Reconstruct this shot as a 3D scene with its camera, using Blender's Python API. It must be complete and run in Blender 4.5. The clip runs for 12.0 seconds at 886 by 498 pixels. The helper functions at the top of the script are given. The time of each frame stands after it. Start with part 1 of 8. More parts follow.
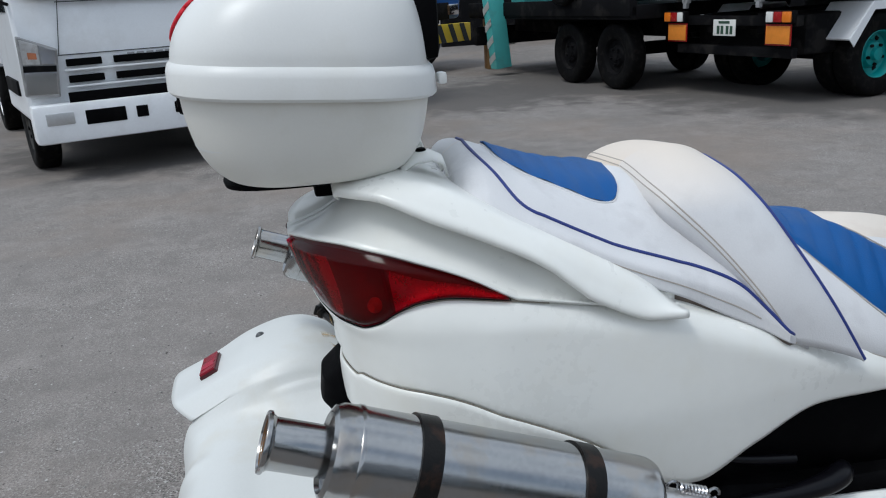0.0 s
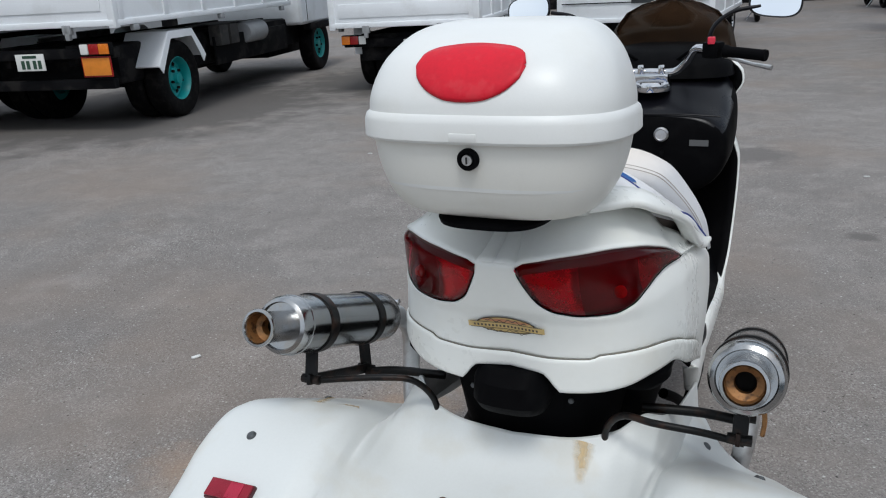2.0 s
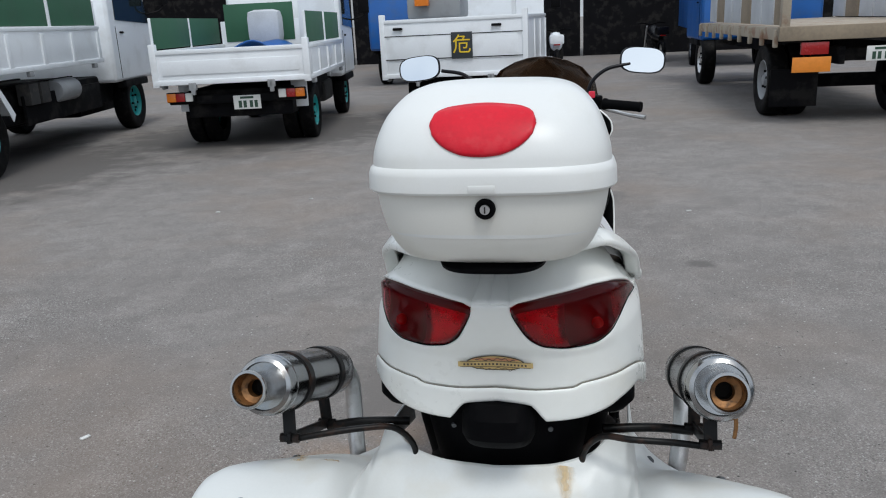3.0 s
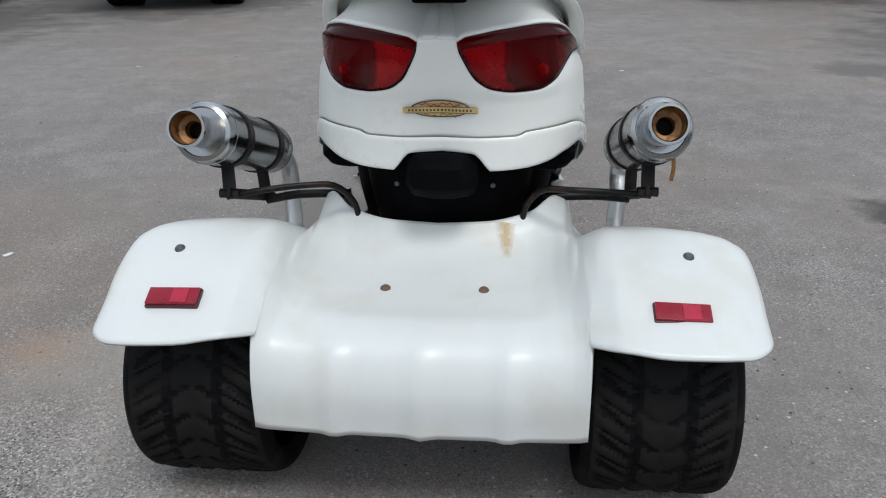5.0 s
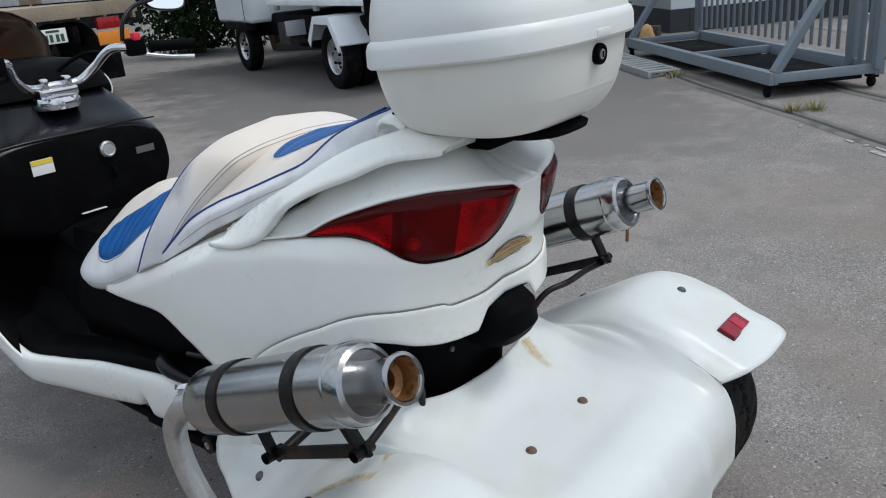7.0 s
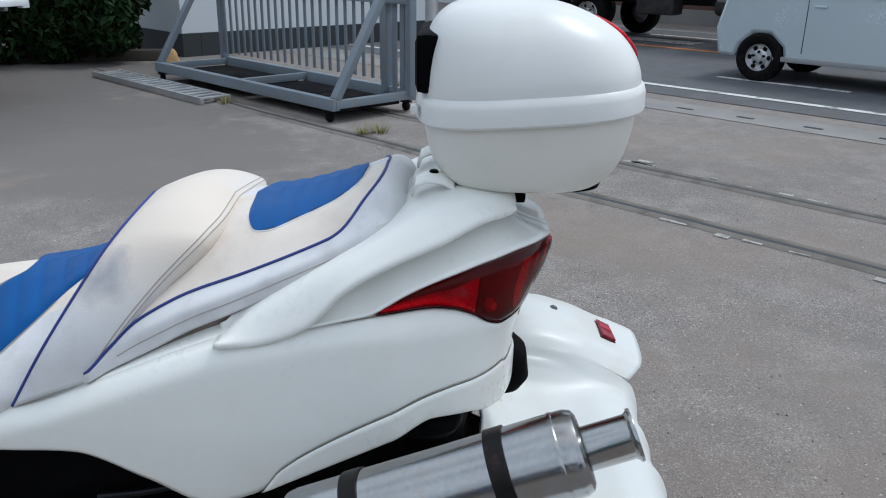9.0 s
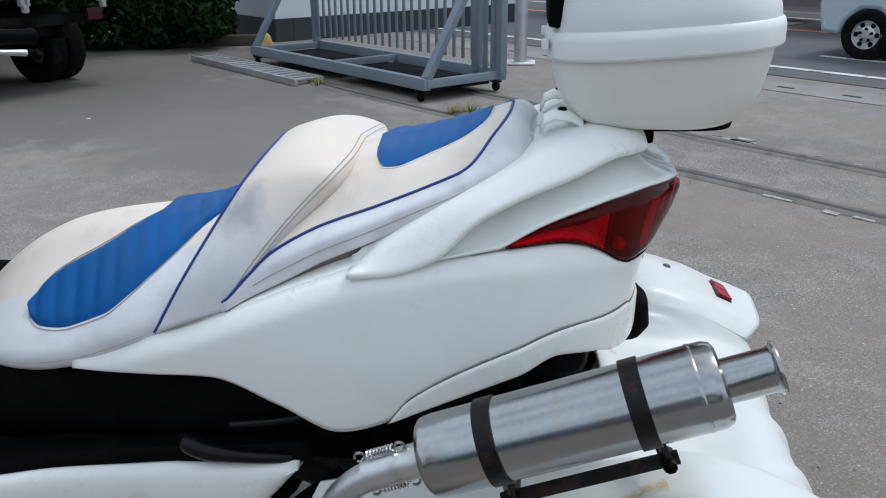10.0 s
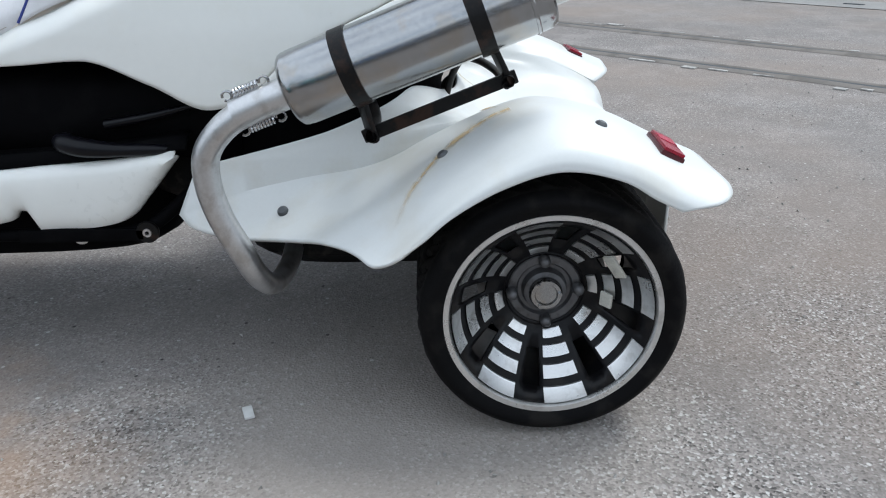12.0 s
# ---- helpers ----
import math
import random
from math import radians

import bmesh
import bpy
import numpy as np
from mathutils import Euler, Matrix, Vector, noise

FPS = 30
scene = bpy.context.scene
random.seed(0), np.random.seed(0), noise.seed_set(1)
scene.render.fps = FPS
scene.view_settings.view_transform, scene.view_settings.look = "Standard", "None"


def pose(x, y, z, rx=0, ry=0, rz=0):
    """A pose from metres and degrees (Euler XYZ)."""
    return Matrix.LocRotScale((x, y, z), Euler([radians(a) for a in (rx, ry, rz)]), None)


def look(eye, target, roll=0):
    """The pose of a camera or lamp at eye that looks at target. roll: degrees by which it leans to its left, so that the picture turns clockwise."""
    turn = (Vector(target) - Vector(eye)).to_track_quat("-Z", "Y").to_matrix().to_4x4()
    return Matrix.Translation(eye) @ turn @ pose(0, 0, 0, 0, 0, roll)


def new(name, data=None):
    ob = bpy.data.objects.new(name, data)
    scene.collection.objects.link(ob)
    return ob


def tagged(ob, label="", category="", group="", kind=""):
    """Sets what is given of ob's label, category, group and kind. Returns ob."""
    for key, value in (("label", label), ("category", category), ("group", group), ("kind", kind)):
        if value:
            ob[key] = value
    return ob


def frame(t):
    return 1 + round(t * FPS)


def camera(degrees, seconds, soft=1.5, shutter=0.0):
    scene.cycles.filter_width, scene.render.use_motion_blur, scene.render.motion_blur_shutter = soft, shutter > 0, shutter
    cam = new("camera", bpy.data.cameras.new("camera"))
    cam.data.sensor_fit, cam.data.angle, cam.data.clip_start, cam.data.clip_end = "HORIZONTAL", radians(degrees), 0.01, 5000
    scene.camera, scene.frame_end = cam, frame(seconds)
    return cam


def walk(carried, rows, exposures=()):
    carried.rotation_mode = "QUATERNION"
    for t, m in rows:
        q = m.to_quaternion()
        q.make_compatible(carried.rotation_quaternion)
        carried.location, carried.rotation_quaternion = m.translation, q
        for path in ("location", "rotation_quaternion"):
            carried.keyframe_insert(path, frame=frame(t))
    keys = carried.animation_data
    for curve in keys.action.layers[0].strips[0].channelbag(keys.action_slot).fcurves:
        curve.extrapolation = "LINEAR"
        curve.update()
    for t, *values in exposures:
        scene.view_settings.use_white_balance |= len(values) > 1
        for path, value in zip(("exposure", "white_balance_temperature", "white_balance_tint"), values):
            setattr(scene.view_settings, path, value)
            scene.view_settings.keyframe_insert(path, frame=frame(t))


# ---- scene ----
cam = camera(58.4, 12.0, 1.1)
PATH = [
    (0, (1.245, 0.044, 1.226), (-0.63, 0.388, 0.619), -3.5),
    (0.5, (1.148, -0.187, 1.298), (-0.623, 0.503, 0.676), -5.4),
    (1, (1.046, -0.558, 1.353), (-0.503, 0.527, 0.704), -5.7),
    (1.5, (0.719, -0.888, 1.36), (-0.467, 0.576, 0.689), -4.6),
    (2, (0.459, -1.153, 1.356), (-0.329, 0.565, 0.703), -3.2),
    (2.5, (0.23, -1.238, 1.38), (-0.267, 0.613, 0.809), -3.2),
    (2.7, (0.184, -1.272, 1.401), (-0.222, 0.608, 0.856), -3.6),
    (4.3, (0.184, -1.388, 1.189), (-0.1, 0.466, 0.496), -2.0),
    (4.5, (0.185, -1.397, 1.158), (-0.077, 0.446, 0.426), -1.6),
    (5, (0.156, -1.406, 1.11), (-0.019, 0.419, 0.313), -0.7),
    (5.5, (0.002, -1.398, 1.105), (-0.006, 0.44, 0.315), -1.5),
    (6, (-0.416, -1.175, 1.137), (0.036, 0.601, 0.337), -4.5),
    (6.5, (-0.783, -1.008, 1.182), (0.167, 0.574, 0.408), -5.2),
    (7, (-1.102, -0.697, 1.257), (0.341, 0.507, 0.572), -5.1),
    (7.5, (-1.281, -0.421, 1.359), (0.434, 0.367, 0.697), -2.6),
    (7.7, (-1.308, -0.341, 1.383), (0.475, 0.294, 0.738), -2.3),
    (9.3, (-1.374, 0.254, 1.333), (0.501, 0.252, 0.639), 1.1),
    (9.5, (-1.388, 0.266, 1.326), (0.479, 0.343, 0.614), 0.6),
    (10, (-1.396, 0.271, 1.264), (0.459, 0.492, 0.552), -0.5),
    (10.5, (-1.416, 0.19, 1.141), (0.44, 0.383, 0.422), -2.0),
    (11, (-1.466, 0.143, 0.98), (0.378, 0.236, 0.21), -1.3),
    (11.5, (-1.591, 0.153, 0.886), (0.244, 0.161, 0.091), -0.6),
    (12, (-1.685, 0.195, 0.841), (0.146, 0.165, 0.037), -0.9),
]
walk(cam, [(t, look(eye, target, roll)) for t, eye, target, roll in PATH], [(0, -0.12, 5930, 6.8), (1.5, -0.07, 6050, 7.5), (2.5, -0.05, 6050, 7.3), (5.5, 0.02, 6050, 6.8), (6.5, 0.0, 6000, 6.3), (7.5, 0.0, 5910, 6.5), (9.5, 0.07, 5830, 6.6), (10.5, 0.1, 5850, 7), (11, 0.1, 5900, 7), (11.5, 0.25, 5850, 6.2), (12, 0.5, 5930, 6.6)])

# world, sun, exposure: a bright sky behind thin cloud
world = bpy.data.worlds.new("sky")
scene.world = world
world.use_nodes = True
wn, wl = world.node_tree.nodes, world.node_tree.links
sky = wn.new("ShaderNodeTexSky")
sky.sky_type = "NISHITA"
sky.sun_disc = False
SUN_FROM = Vector((0.36, -0.72, 1.5)).normalized()
SUN_EL, SUN_AZ = math.degrees(math.asin(SUN_FROM.z)), math.degrees(math.atan2(SUN_FROM.x, SUN_FROM.y))
sky.sun_elevation, sky.sun_rotation = radians(SUN_EL), radians(SUN_AZ)
sky.dust_density, sky.air_density = 4.0, 1.4
cloud = wn.new("ShaderNodeTexNoise")
cloud.inputs["Scale"].default_value = 2.2
cloud.inputs["Detail"].default_value = 5
ramp = wn.new("ShaderNodeValToRGB")
ramp.color_ramp.elements[0].position, ramp.color_ramp.elements[1].position = 0.30, 0.55
coord = wn.new("ShaderNodeTexCoord")
wl.new(coord.outputs["Generated"], cloud.inputs["Vector"])
wl.new(cloud.outputs["Fac"], ramp.inputs["Fac"])
mixc = wn.new("ShaderNodeMix")
mixc.data_type = "RGBA"
mixc.inputs["B"].default_value = (8.2, 8.5, 9.0, 1)
wl.new(ramp.outputs["Color"], mixc.inputs["Factor"])
wl.new(sky.outputs["Color"], mixc.inputs["A"])
wl.new(mixc.outputs["Result"], wn["Background"].inputs["Color"])
wn["Background"].inputs["Strength"].default_value = 0.109

sun = new("sun", bpy.data.lights.new("sun", "SUN"))
sun.data.energy, sun.data.angle, sun.data.color = 1.38, radians(18), (1.0, 0.96, 0.9)
sun.matrix_world = look(SUN_FROM * 30, (0, 0, 0))

# ---- materials ----
def shader(name, base, rough=0.5, metal=0.0, vary=0.08, big=1.5, fine=60.0, bump=0.0, dirt=None, dirt_amount=0.0, coat=0.0,
           spread=0.12, emit=0.0, spec=0.5):
    """A surface with large stains and fine grain; dirt is mixed in where the large noise peaks."""
    m = bpy.data.materials.new(name)
    m.use_nodes = True
    n, l = m.node_tree.nodes, m.node_tree.links
    b = n["Principled BSDF"]
    tc = n.new("ShaderNodeTexCoord")
    big_n, fine_n = n.new("ShaderNodeTexNoise"), n.new("ShaderNodeTexNoise")
    for node, scale, detail in ((big_n, big, 4), (fine_n, fine, 6)):
        node.inputs["Scale"].default_value, node.inputs["Detail"].default_value = scale, detail
        l.new(tc.outputs["Object"], node.inputs["Vector"])
    both = n.new("ShaderNodeMath")
    both.operation = "MULTIPLY_ADD"
    l.new(fine_n.outputs["Fac"], both.inputs[0])
    both.inputs[1].default_value = 0.5
    l.new(big_n.outputs["Fac"], both.inputs[2])
    scale = n.new("ShaderNodeMapRange")
    scale.inputs["From Min"].default_value, scale.inputs["From Max"].default_value = 0.45, 1.05
    scale.inputs["To Min"].default_value, scale.inputs["To Max"].default_value = 1 - vary, 1 + vary
    l.new(both.outputs[0], scale.inputs["Value"])
    mul = n.new("ShaderNodeMix")
    mul.data_type, mul.blend_type = "RGBA", "MULTIPLY"
    mul.inputs["Factor"].default_value = 1
    mul.inputs["A"].default_value = (*base, 1)
    l.new(scale.outputs["Result"], mul.inputs["B"])
    out = mul.outputs["Result"]
    if dirt:
        d = n.new("ShaderNodeTexNoise")
        d.inputs["Scale"].default_value, d.inputs["Detail"].default_value, d.inputs["Roughness"].default_value = big * 2.3, 5, 0.55
        l.new(tc.outputs["Object"], d.inputs["Vector"])
        mr = n.new("ShaderNodeMapRange")
        mr.inputs["From Min"].default_value, mr.inputs["From Max"].default_value = 0.52, 0.52 + spread
        mr.inputs["To Max"].default_value = dirt_amount
        l.new(d.outputs["Fac"], mr.inputs["Value"])
        dm = n.new("ShaderNodeMix")
        dm.data_type = "RGBA"
        dm.inputs["B"].default_value = (*dirt, 1)
        l.new(out, dm.inputs["A"])
        l.new(mr.outputs["Result"], dm.inputs["Factor"])
        out = dm.outputs["Result"]
    l.new(out, b.inputs["Base Color"])
    rr = n.new("ShaderNodeMapRange")
    rr.inputs["From Min"].default_value, rr.inputs["From Max"].default_value = 0.45, 1.05
    rr.inputs["To Min"].default_value, rr.inputs["To Max"].default_value = max(0.02, rough * 0.8), min(1, rough * 1.2)
    l.new(both.outputs[0], rr.inputs["Value"])
    l.new(rr.outputs["Result"], b.inputs["Roughness"])
    b.inputs["Metallic"].default_value = metal
    b.inputs["Specular IOR Level"].default_value = spec
    b.inputs["Coat Weight"].default_value = coat
    b.inputs["Coat Roughness"].default_value = 0.08
    if bump:
        bn = n.new("ShaderNodeBump")
        bn.inputs["Strength"].default_value, bn.inputs["Distance"].default_value = bump, 0.002
        l.new(fine_n.outputs["Fac"], bn.inputs["Height"])
        l.new(bn.outputs["Normal"], b.inputs["Normal"])
    if emit:
        b.inputs["Emission Color"].default_value, b.inputs["Emission Strength"].default_value = (*base, 1), emit
    return m


WHITE = shader("white_gelcoat", (0.665, 0.68, 0.665), 0.42, vary=0.035, big=3, fine=180, bump=0.03, dirt=(0.54, 0.49, 0.38), dirt_amount=0.24, coat=0.08)
WHITE_BODY = shader("white_plastic", (0.845, 0.85, 0.81), 0.30, vary=0.025, big=4, fine=60, bump=0.0, dirt=(0.68, 0.61, 0.42), dirt_amount=0.16, spread=0.3, coat=0.2)
WHITE_CASE = shader("white_case_plastic", (0.74, 0.745, 0.725), 0.36, vary=0.025, big=5, fine=300, bump=0.04, dirt=(0.6, 0.58, 0.5), dirt_amount=0.12)
CREAM_CASE = shader("cream_case_plastic", (0.75, 0.74, 0.69), 0.38, vary=0.025, big=5, fine=300, bump=0.04, dirt=(0.58, 0.55, 0.45), dirt_amount=0.15)
LINE = shader("panel_gap", (0.27, 0.245, 0.20), 0.8)
BLACK = shader("black_plastic", (0.003, 0.003, 0.0035), 0.58, spec=0.03, vary=0.2, big=6, fine=250, bump=0.12, dirt=(0.015, 0.015, 0.015), dirt_amount=0.12)
BLACK_GLOSS = shader("black_satin", (0.004, 0.004, 0.006), 0.30, spec=0.22, vary=0.2, big=6, fine=200, bump=0.05)
ENGINE = shader("sooty_metal", (0.006, 0.006, 0.006), 0.6, spec=0.15, vary=0.4, big=9, fine=120, bump=0.3, dirt=(0.07, 0.06, 0.05), dirt_amount=0.4)
BRACKET = shader("black_painted_steel", (0.006, 0.0058, 0.0058), 0.4, metal=0.0, spec=0.2, vary=0.3, big=14, fine=200, bump=0.2, dirt=(0.10, 0.045, 0.025), dirt_amount=0.22)
RUBBER = shader("tyre_rubber", (0.004, 0.004, 0.0044), 0.6, spec=0.09, vary=0.25, big=7, fine=160, bump=0.3, dirt=(0.022, 0.020, 0.018), dirt_amount=0.45)
STEEL = shader("polished_steel", (0.37, 0.375, 0.38), 0.20, metal=1.0, vary=0.12, big=9, fine=140, bump=0.05, dirt=(0.38, 0.33, 0.27), dirt_amount=0.4)
STEEL_DULL = shader("brushed_aluminium", (0.62, 0.62, 0.62), 0.42, metal=1.0, vary=0.14, big=12, fine=220, bump=0.1, dirt=(0.33, 0.30, 0.27), dirt_amount=0.35)
CHROME = shader("chrome", (0.62, 0.62, 0.63), 0.12, metal=1.0, vary=0.08, big=20, fine=200)
BURNT = shader("burnt_steel", (0.30, 0.15, 0.055), 0.5, metal=0.5, vary=0.45, big=30, fine=200, bump=0.3, dirt=(0.03, 0.02, 0.015), dirt_amount=0.7)
SOOT = shader("soot", (0.008, 0.007, 0.006), 0.9)
TREAD = shader("dusty_tread", (0.0105, 0.010, 0.0098), 0.75, spec=0.15, vary=0.3, big=9, fine=160, bump=0.3)
RIM_SILVER = shader("machined_rim", (0.70, 0.70, 0.69), 0.30, metal=0.9, vary=0.10, big=14, fine=220, bump=0.05, dirt=(0.35, 0.33, 0.3), dirt_amount=0.35)
RIM_BLACK = shader("black_rim_paint", (0.005, 0.005, 0.006), 0.36, spec=0.2, vary=0.3, big=12, fine=150, dirt=(0.035, 0.03, 0.026), dirt_amount=0.35)
WEIGHT = shader("dull_lead_strip", (0.55, 0.54, 0.48), 0.6, vary=0.25, big=60, fine=300, bump=0.3)
VINYL = shader("white_seat_vinyl", (0.70, 0.70, 0.71), 0.52, vary=0.05, big=6, fine=420, bump=0.25, dirt=(0.46, 0.45, 0.46), dirt_amount=0.45, spread=0.2)
VINYL_CREAM = shader("cream_seat_vinyl", (0.75, 0.68, 0.60), 0.55, vary=0.05, big=5, fine=420, bump=0.25, dirt=(0.55, 0.44, 0.38), dirt_amount=0.5, spread=0.25)
# white vinyl that turns cream towards the crown of the backrest, with a grey scuff on its left flank
VINYL_TWO_TONE = shader("scuffed_two_tone_vinyl", (0.70, 0.70, 0.71), 0.52, vary=0.06, big=6, fine=420, bump=0.25, dirt=(0.50, 0.49, 0.49), dirt_amount=0.35, spread=0.2)
_n, _l = VINYL_TWO_TONE.node_tree.nodes, VINYL_TWO_TONE.node_tree.links
_b = _n["Principled BSDF"]
_was = _b.inputs["Base Color"].links[0].from_socket
_at, _mx, _sc = _n.new("ShaderNodeAttribute"), _n.new("ShaderNodeMix"), _n.new("ShaderNodeMix")
_at.attribute_name = "cream"
_mx.data_type = _sc.data_type = "RGBA"
_mx.inputs["B"].default_value, _sc.inputs["B"].default_value = (0.74, 0.66, 0.575, 1), (0.33, 0.34, 0.38, 1)
_tc, _di, _no, _ad, _mr = _n.new("ShaderNodeTexCoord"), _n.new("ShaderNodeVectorMath"), _n.new("ShaderNodeTexNoise"), _n.new("ShaderNodeMath"), _n.new("ShaderNodeMapRange")
_di.operation, _ad.operation = "DISTANCE", "MULTIPLY_ADD"
_di.inputs[1].default_value = (-0.208, 0.742, 0.866)
_no.inputs["Scale"].default_value, _no.inputs["Detail"].default_value = 26, 6
_ad.inputs[1].default_value = 0.07
_mr.inputs["From Min"].default_value, _mr.inputs["From Max"].default_value, _mr.inputs["To Min"].default_value, _mr.inputs["To Max"].default_value = 0.040, 0.092, 0.95, 0.0
_l.new(_tc.outputs["Object"], _di.inputs[0])
_l.new(_tc.outputs["Object"], _no.inputs["Vector"])
_l.new(_no.outputs["Fac"], _ad.inputs[0])
_l.new(_di.outputs["Value"], _ad.inputs[2])
_l.new(_ad.outputs[0], _mr.inputs["Value"])
_l.new(_was, _mx.inputs["A"])
_l.new(_at.outputs["Fac"], _mx.inputs["Factor"])
_l.new(_mx.outputs["Result"], _sc.inputs["A"])
_l.new(_mr.outputs["Result"], _sc.inputs["Factor"])
_l.new(_sc.outputs["Result"], _b.inputs["Base Color"])
BLUE_VINYL = shader("blue_quilted_vinyl", (0.002, 0.080, 0.285), 0.5, spec=0.25, vary=0.12, big=8, fine=420, bump=0.3)
PIPING = shader("navy_piping", (0.022, 0.040, 0.21), 0.5, vary=0.1)
SEAT_SHADOW = shader("grimy_seat_shadow", (0.16, 0.13, 0.11), 0.8, vary=0.4, big=20)
STITCH = shader("grey_thread", (0.42, 0.38, 0.34), 0.8)
RED_CASE = shader("red_reflector_plastic", (0.62, 0.009, 0.026), 0.5, vary=0.14, big=14, fine=150, bump=0.1, dirt=(0.62, 0.05, 0.06), dirt_amount=0.4, spec=0.25)
RED_SMALL = shader("red_prism_reflector", (0.24, 0.003, 0.018), 0.3, vary=0.2, big=40, fine=500, bump=0.4, coat=0.12, spec=0.3)
RED_BRIGHT = shader("bright_red_prism", (0.38, 0.005, 0.035), 0.3, vary=0.2, big=40, fine=500, bump=0.4)
BOLT_BROWN = shader("rusty_bolt", (0.13, 0.075, 0.05), 0.7, vary=0.3, big=40)
BOLT_GREY = shader("weathered_bolt", (0.10, 0.105, 0.11), 0.5, metal=0.5, vary=0.3, big=40)
HUB_GREY = shader("dull_hub_metal", (0.13, 0.13, 0.135), 0.45, metal=0.7, vary=0.3, big=20, dirt=(0.05, 0.045, 0.04), dirt_amount=0.5)
RED_DARK = shader("dark_red_moulding", (0.06, 0.004, 0.008), 0.4)
STICKER = shader("white_label", (0.75, 0.75, 0.72), 0.5, vary=0.03)
YELLOW = shader("yellow_label", (0.75, 0.55, 0.04), 0.5, vary=0.05)
GOLD = shader("gold_decal", (0.58, 0.42, 0.17), 0.45, vary=0.12, big=30)
DECAL_DARK = shader("dark_decal_ink", (0.08, 0.06, 0.04), 0.5)
DECAL_RED = shader("orange_decal_ink", (0.55, 0.25, 0.12), 0.5)
RED_SWITCH = shader("red_switch", (0.65, 0.02, 0.05), 0.4)

# red lamp glass over a moulded reflector
LAMP_RED = bpy.data.materials.new("red_lamp_lens")
LAMP_RED.use_nodes = True
_n, _l = LAMP_RED.node_tree.nodes, LAMP_RED.node_tree.links
_clear, _gloss, _mix, _fr = _n.new("ShaderNodeBsdfTransparent"), _n.new("ShaderNodeBsdfGlossy"), _n.new("ShaderNodeMixShader"), _n.new("ShaderNodeFresnel")
_clear.inputs["Color"].default_value = (0.97, 0.02, 0.10, 1)
_fr.inputs["IOR"].default_value = 1.28
_gloss.inputs["Roughness"].default_value = 0.13
_l.new(_fr.outputs["Fac"], _mix.inputs["Fac"])
_l.new(_clear.outputs["BSDF"], _mix.inputs[1])
_l.new(_gloss.outputs["BSDF"], _mix.inputs[2])
_l.new(_mix.outputs["Shader"], _n["Material Output"].inputs["Surface"])
LAMP_CHAMBER = shader("lamp_chamber_silver", (0.40, 0.36, 0.35), 0.28, metal=0.8, vary=0.3, big=22, fine=300, bump=0.2)
BULB = shader("dull_amber_bulb", (0.42, 0.20, 0.07), 0.4, vary=0.2, big=40)
LAMP_BACK = shader("lamp_housing_brown", (0.085, 0.068, 0.056), 0.4, vary=0.4, big=18, fine=120)
GLASS = bpy.data.materials.new("clear_glass")
GLASS.use_nodes = True
_b = GLASS.node_tree.nodes["Principled BSDF"]
_b.inputs["Base Color"].default_value = (0.75, 0.82, 0.82, 1)
_b.inputs["Roughness"].default_value = 0.03
_b.inputs["Transmission Weight"].default_value = 0.9
WINDSHIELD = bpy.data.materials.new("dark_vehicle_glass")
WINDSHIELD.use_nodes = True
_b = WINDSHIELD.node_tree.nodes["Principled BSDF"]
_b.inputs["Base Color"].default_value = (0.02, 0.028, 0.03, 1)
_b.inputs["Roughness"].default_value = 0.06
SMOKE = bpy.data.materials.new("smoked_screen")
SMOKE.use_nodes = True
_b = SMOKE.node_tree.nodes["Principled BSDF"]
_b.inputs["Base Color"].default_value = (0.10, 0.055, 0.03, 1)
_b.inputs["Roughness"].default_value = 0.12
_b.inputs["Transmission Weight"].default_value = 0.7
MIRROR = bpy.data.materials.new("mirror_glass")
MIRROR.use_nodes = True
_b = MIRROR.node_tree.nodes["Principled BSDF"]
_b.inputs["Base Color"].default_value = (0.9, 0.93, 0.95, 1)
_b.inputs["Metallic"].default_value, _b.inputs["Roughness"].default_value = 1.0, 0.02

TRUCK_WHITE = shader("truck_white_paint", (0.82, 0.845, 0.87), 0.35, vary=0.05, big=1.2, fine=60, dirt=(0.48, 0.47, 0.45), dirt_amount=0.2, coat=0.2)
TRUCK_GREY = shader("truck_bumper_grey", (0.30, 0.31, 0.32), 0.45, vary=0.08, big=2, dirt=(0.2, 0.19, 0.18), dirt_amount=0.3)
TRUCK_DARK = shader("truck_chassis_black", (0.007, 0.007, 0.008), 0.7, spec=0.06, vary=0.3, big=2, fine=50, dirt=(0.04, 0.037, 0.034), dirt_amount=0.4)
UNDERBODY = shader("dirty_underbody", (0.045, 0.044, 0.043), 0.7, spec=0.15, vary=0.4, big=5, fine=60, dirt=(0.09, 0.08, 0.07), dirt_amount=0.4)
TEAL = shader("teal_paint", (0.015, 0.30, 0.30), 0.4, vary=0.1, big=3, dirt=(0.05, 0.16, 0.15), dirt_amount=0.3)
TEAL_LIGHT = shader("light_teal_paint", (0.10, 0.48, 0.46), 0.4, vary=0.1, big=2, dirt=(0.1, 0.3, 0.3), dirt_amount=0.4)
BLUE_TRUCK = shader("blue_truck_paint", (0.012, 0.10, 0.36), 0.35, vary=0.1, big=2, dirt=(0.05, 0.10, 0.2), dirt_amount=0.3)
GREEN_SHEET = shader("green_canvas", (0.035, 0.12, 0.065), 0.7, vary=0.15, big=2, fine=80, bump=0.2)
AMBER = shader("amber_lens", (0.75, 0.20, 0.015), 0.25, vary=0.08, big=20, coat=0.3)
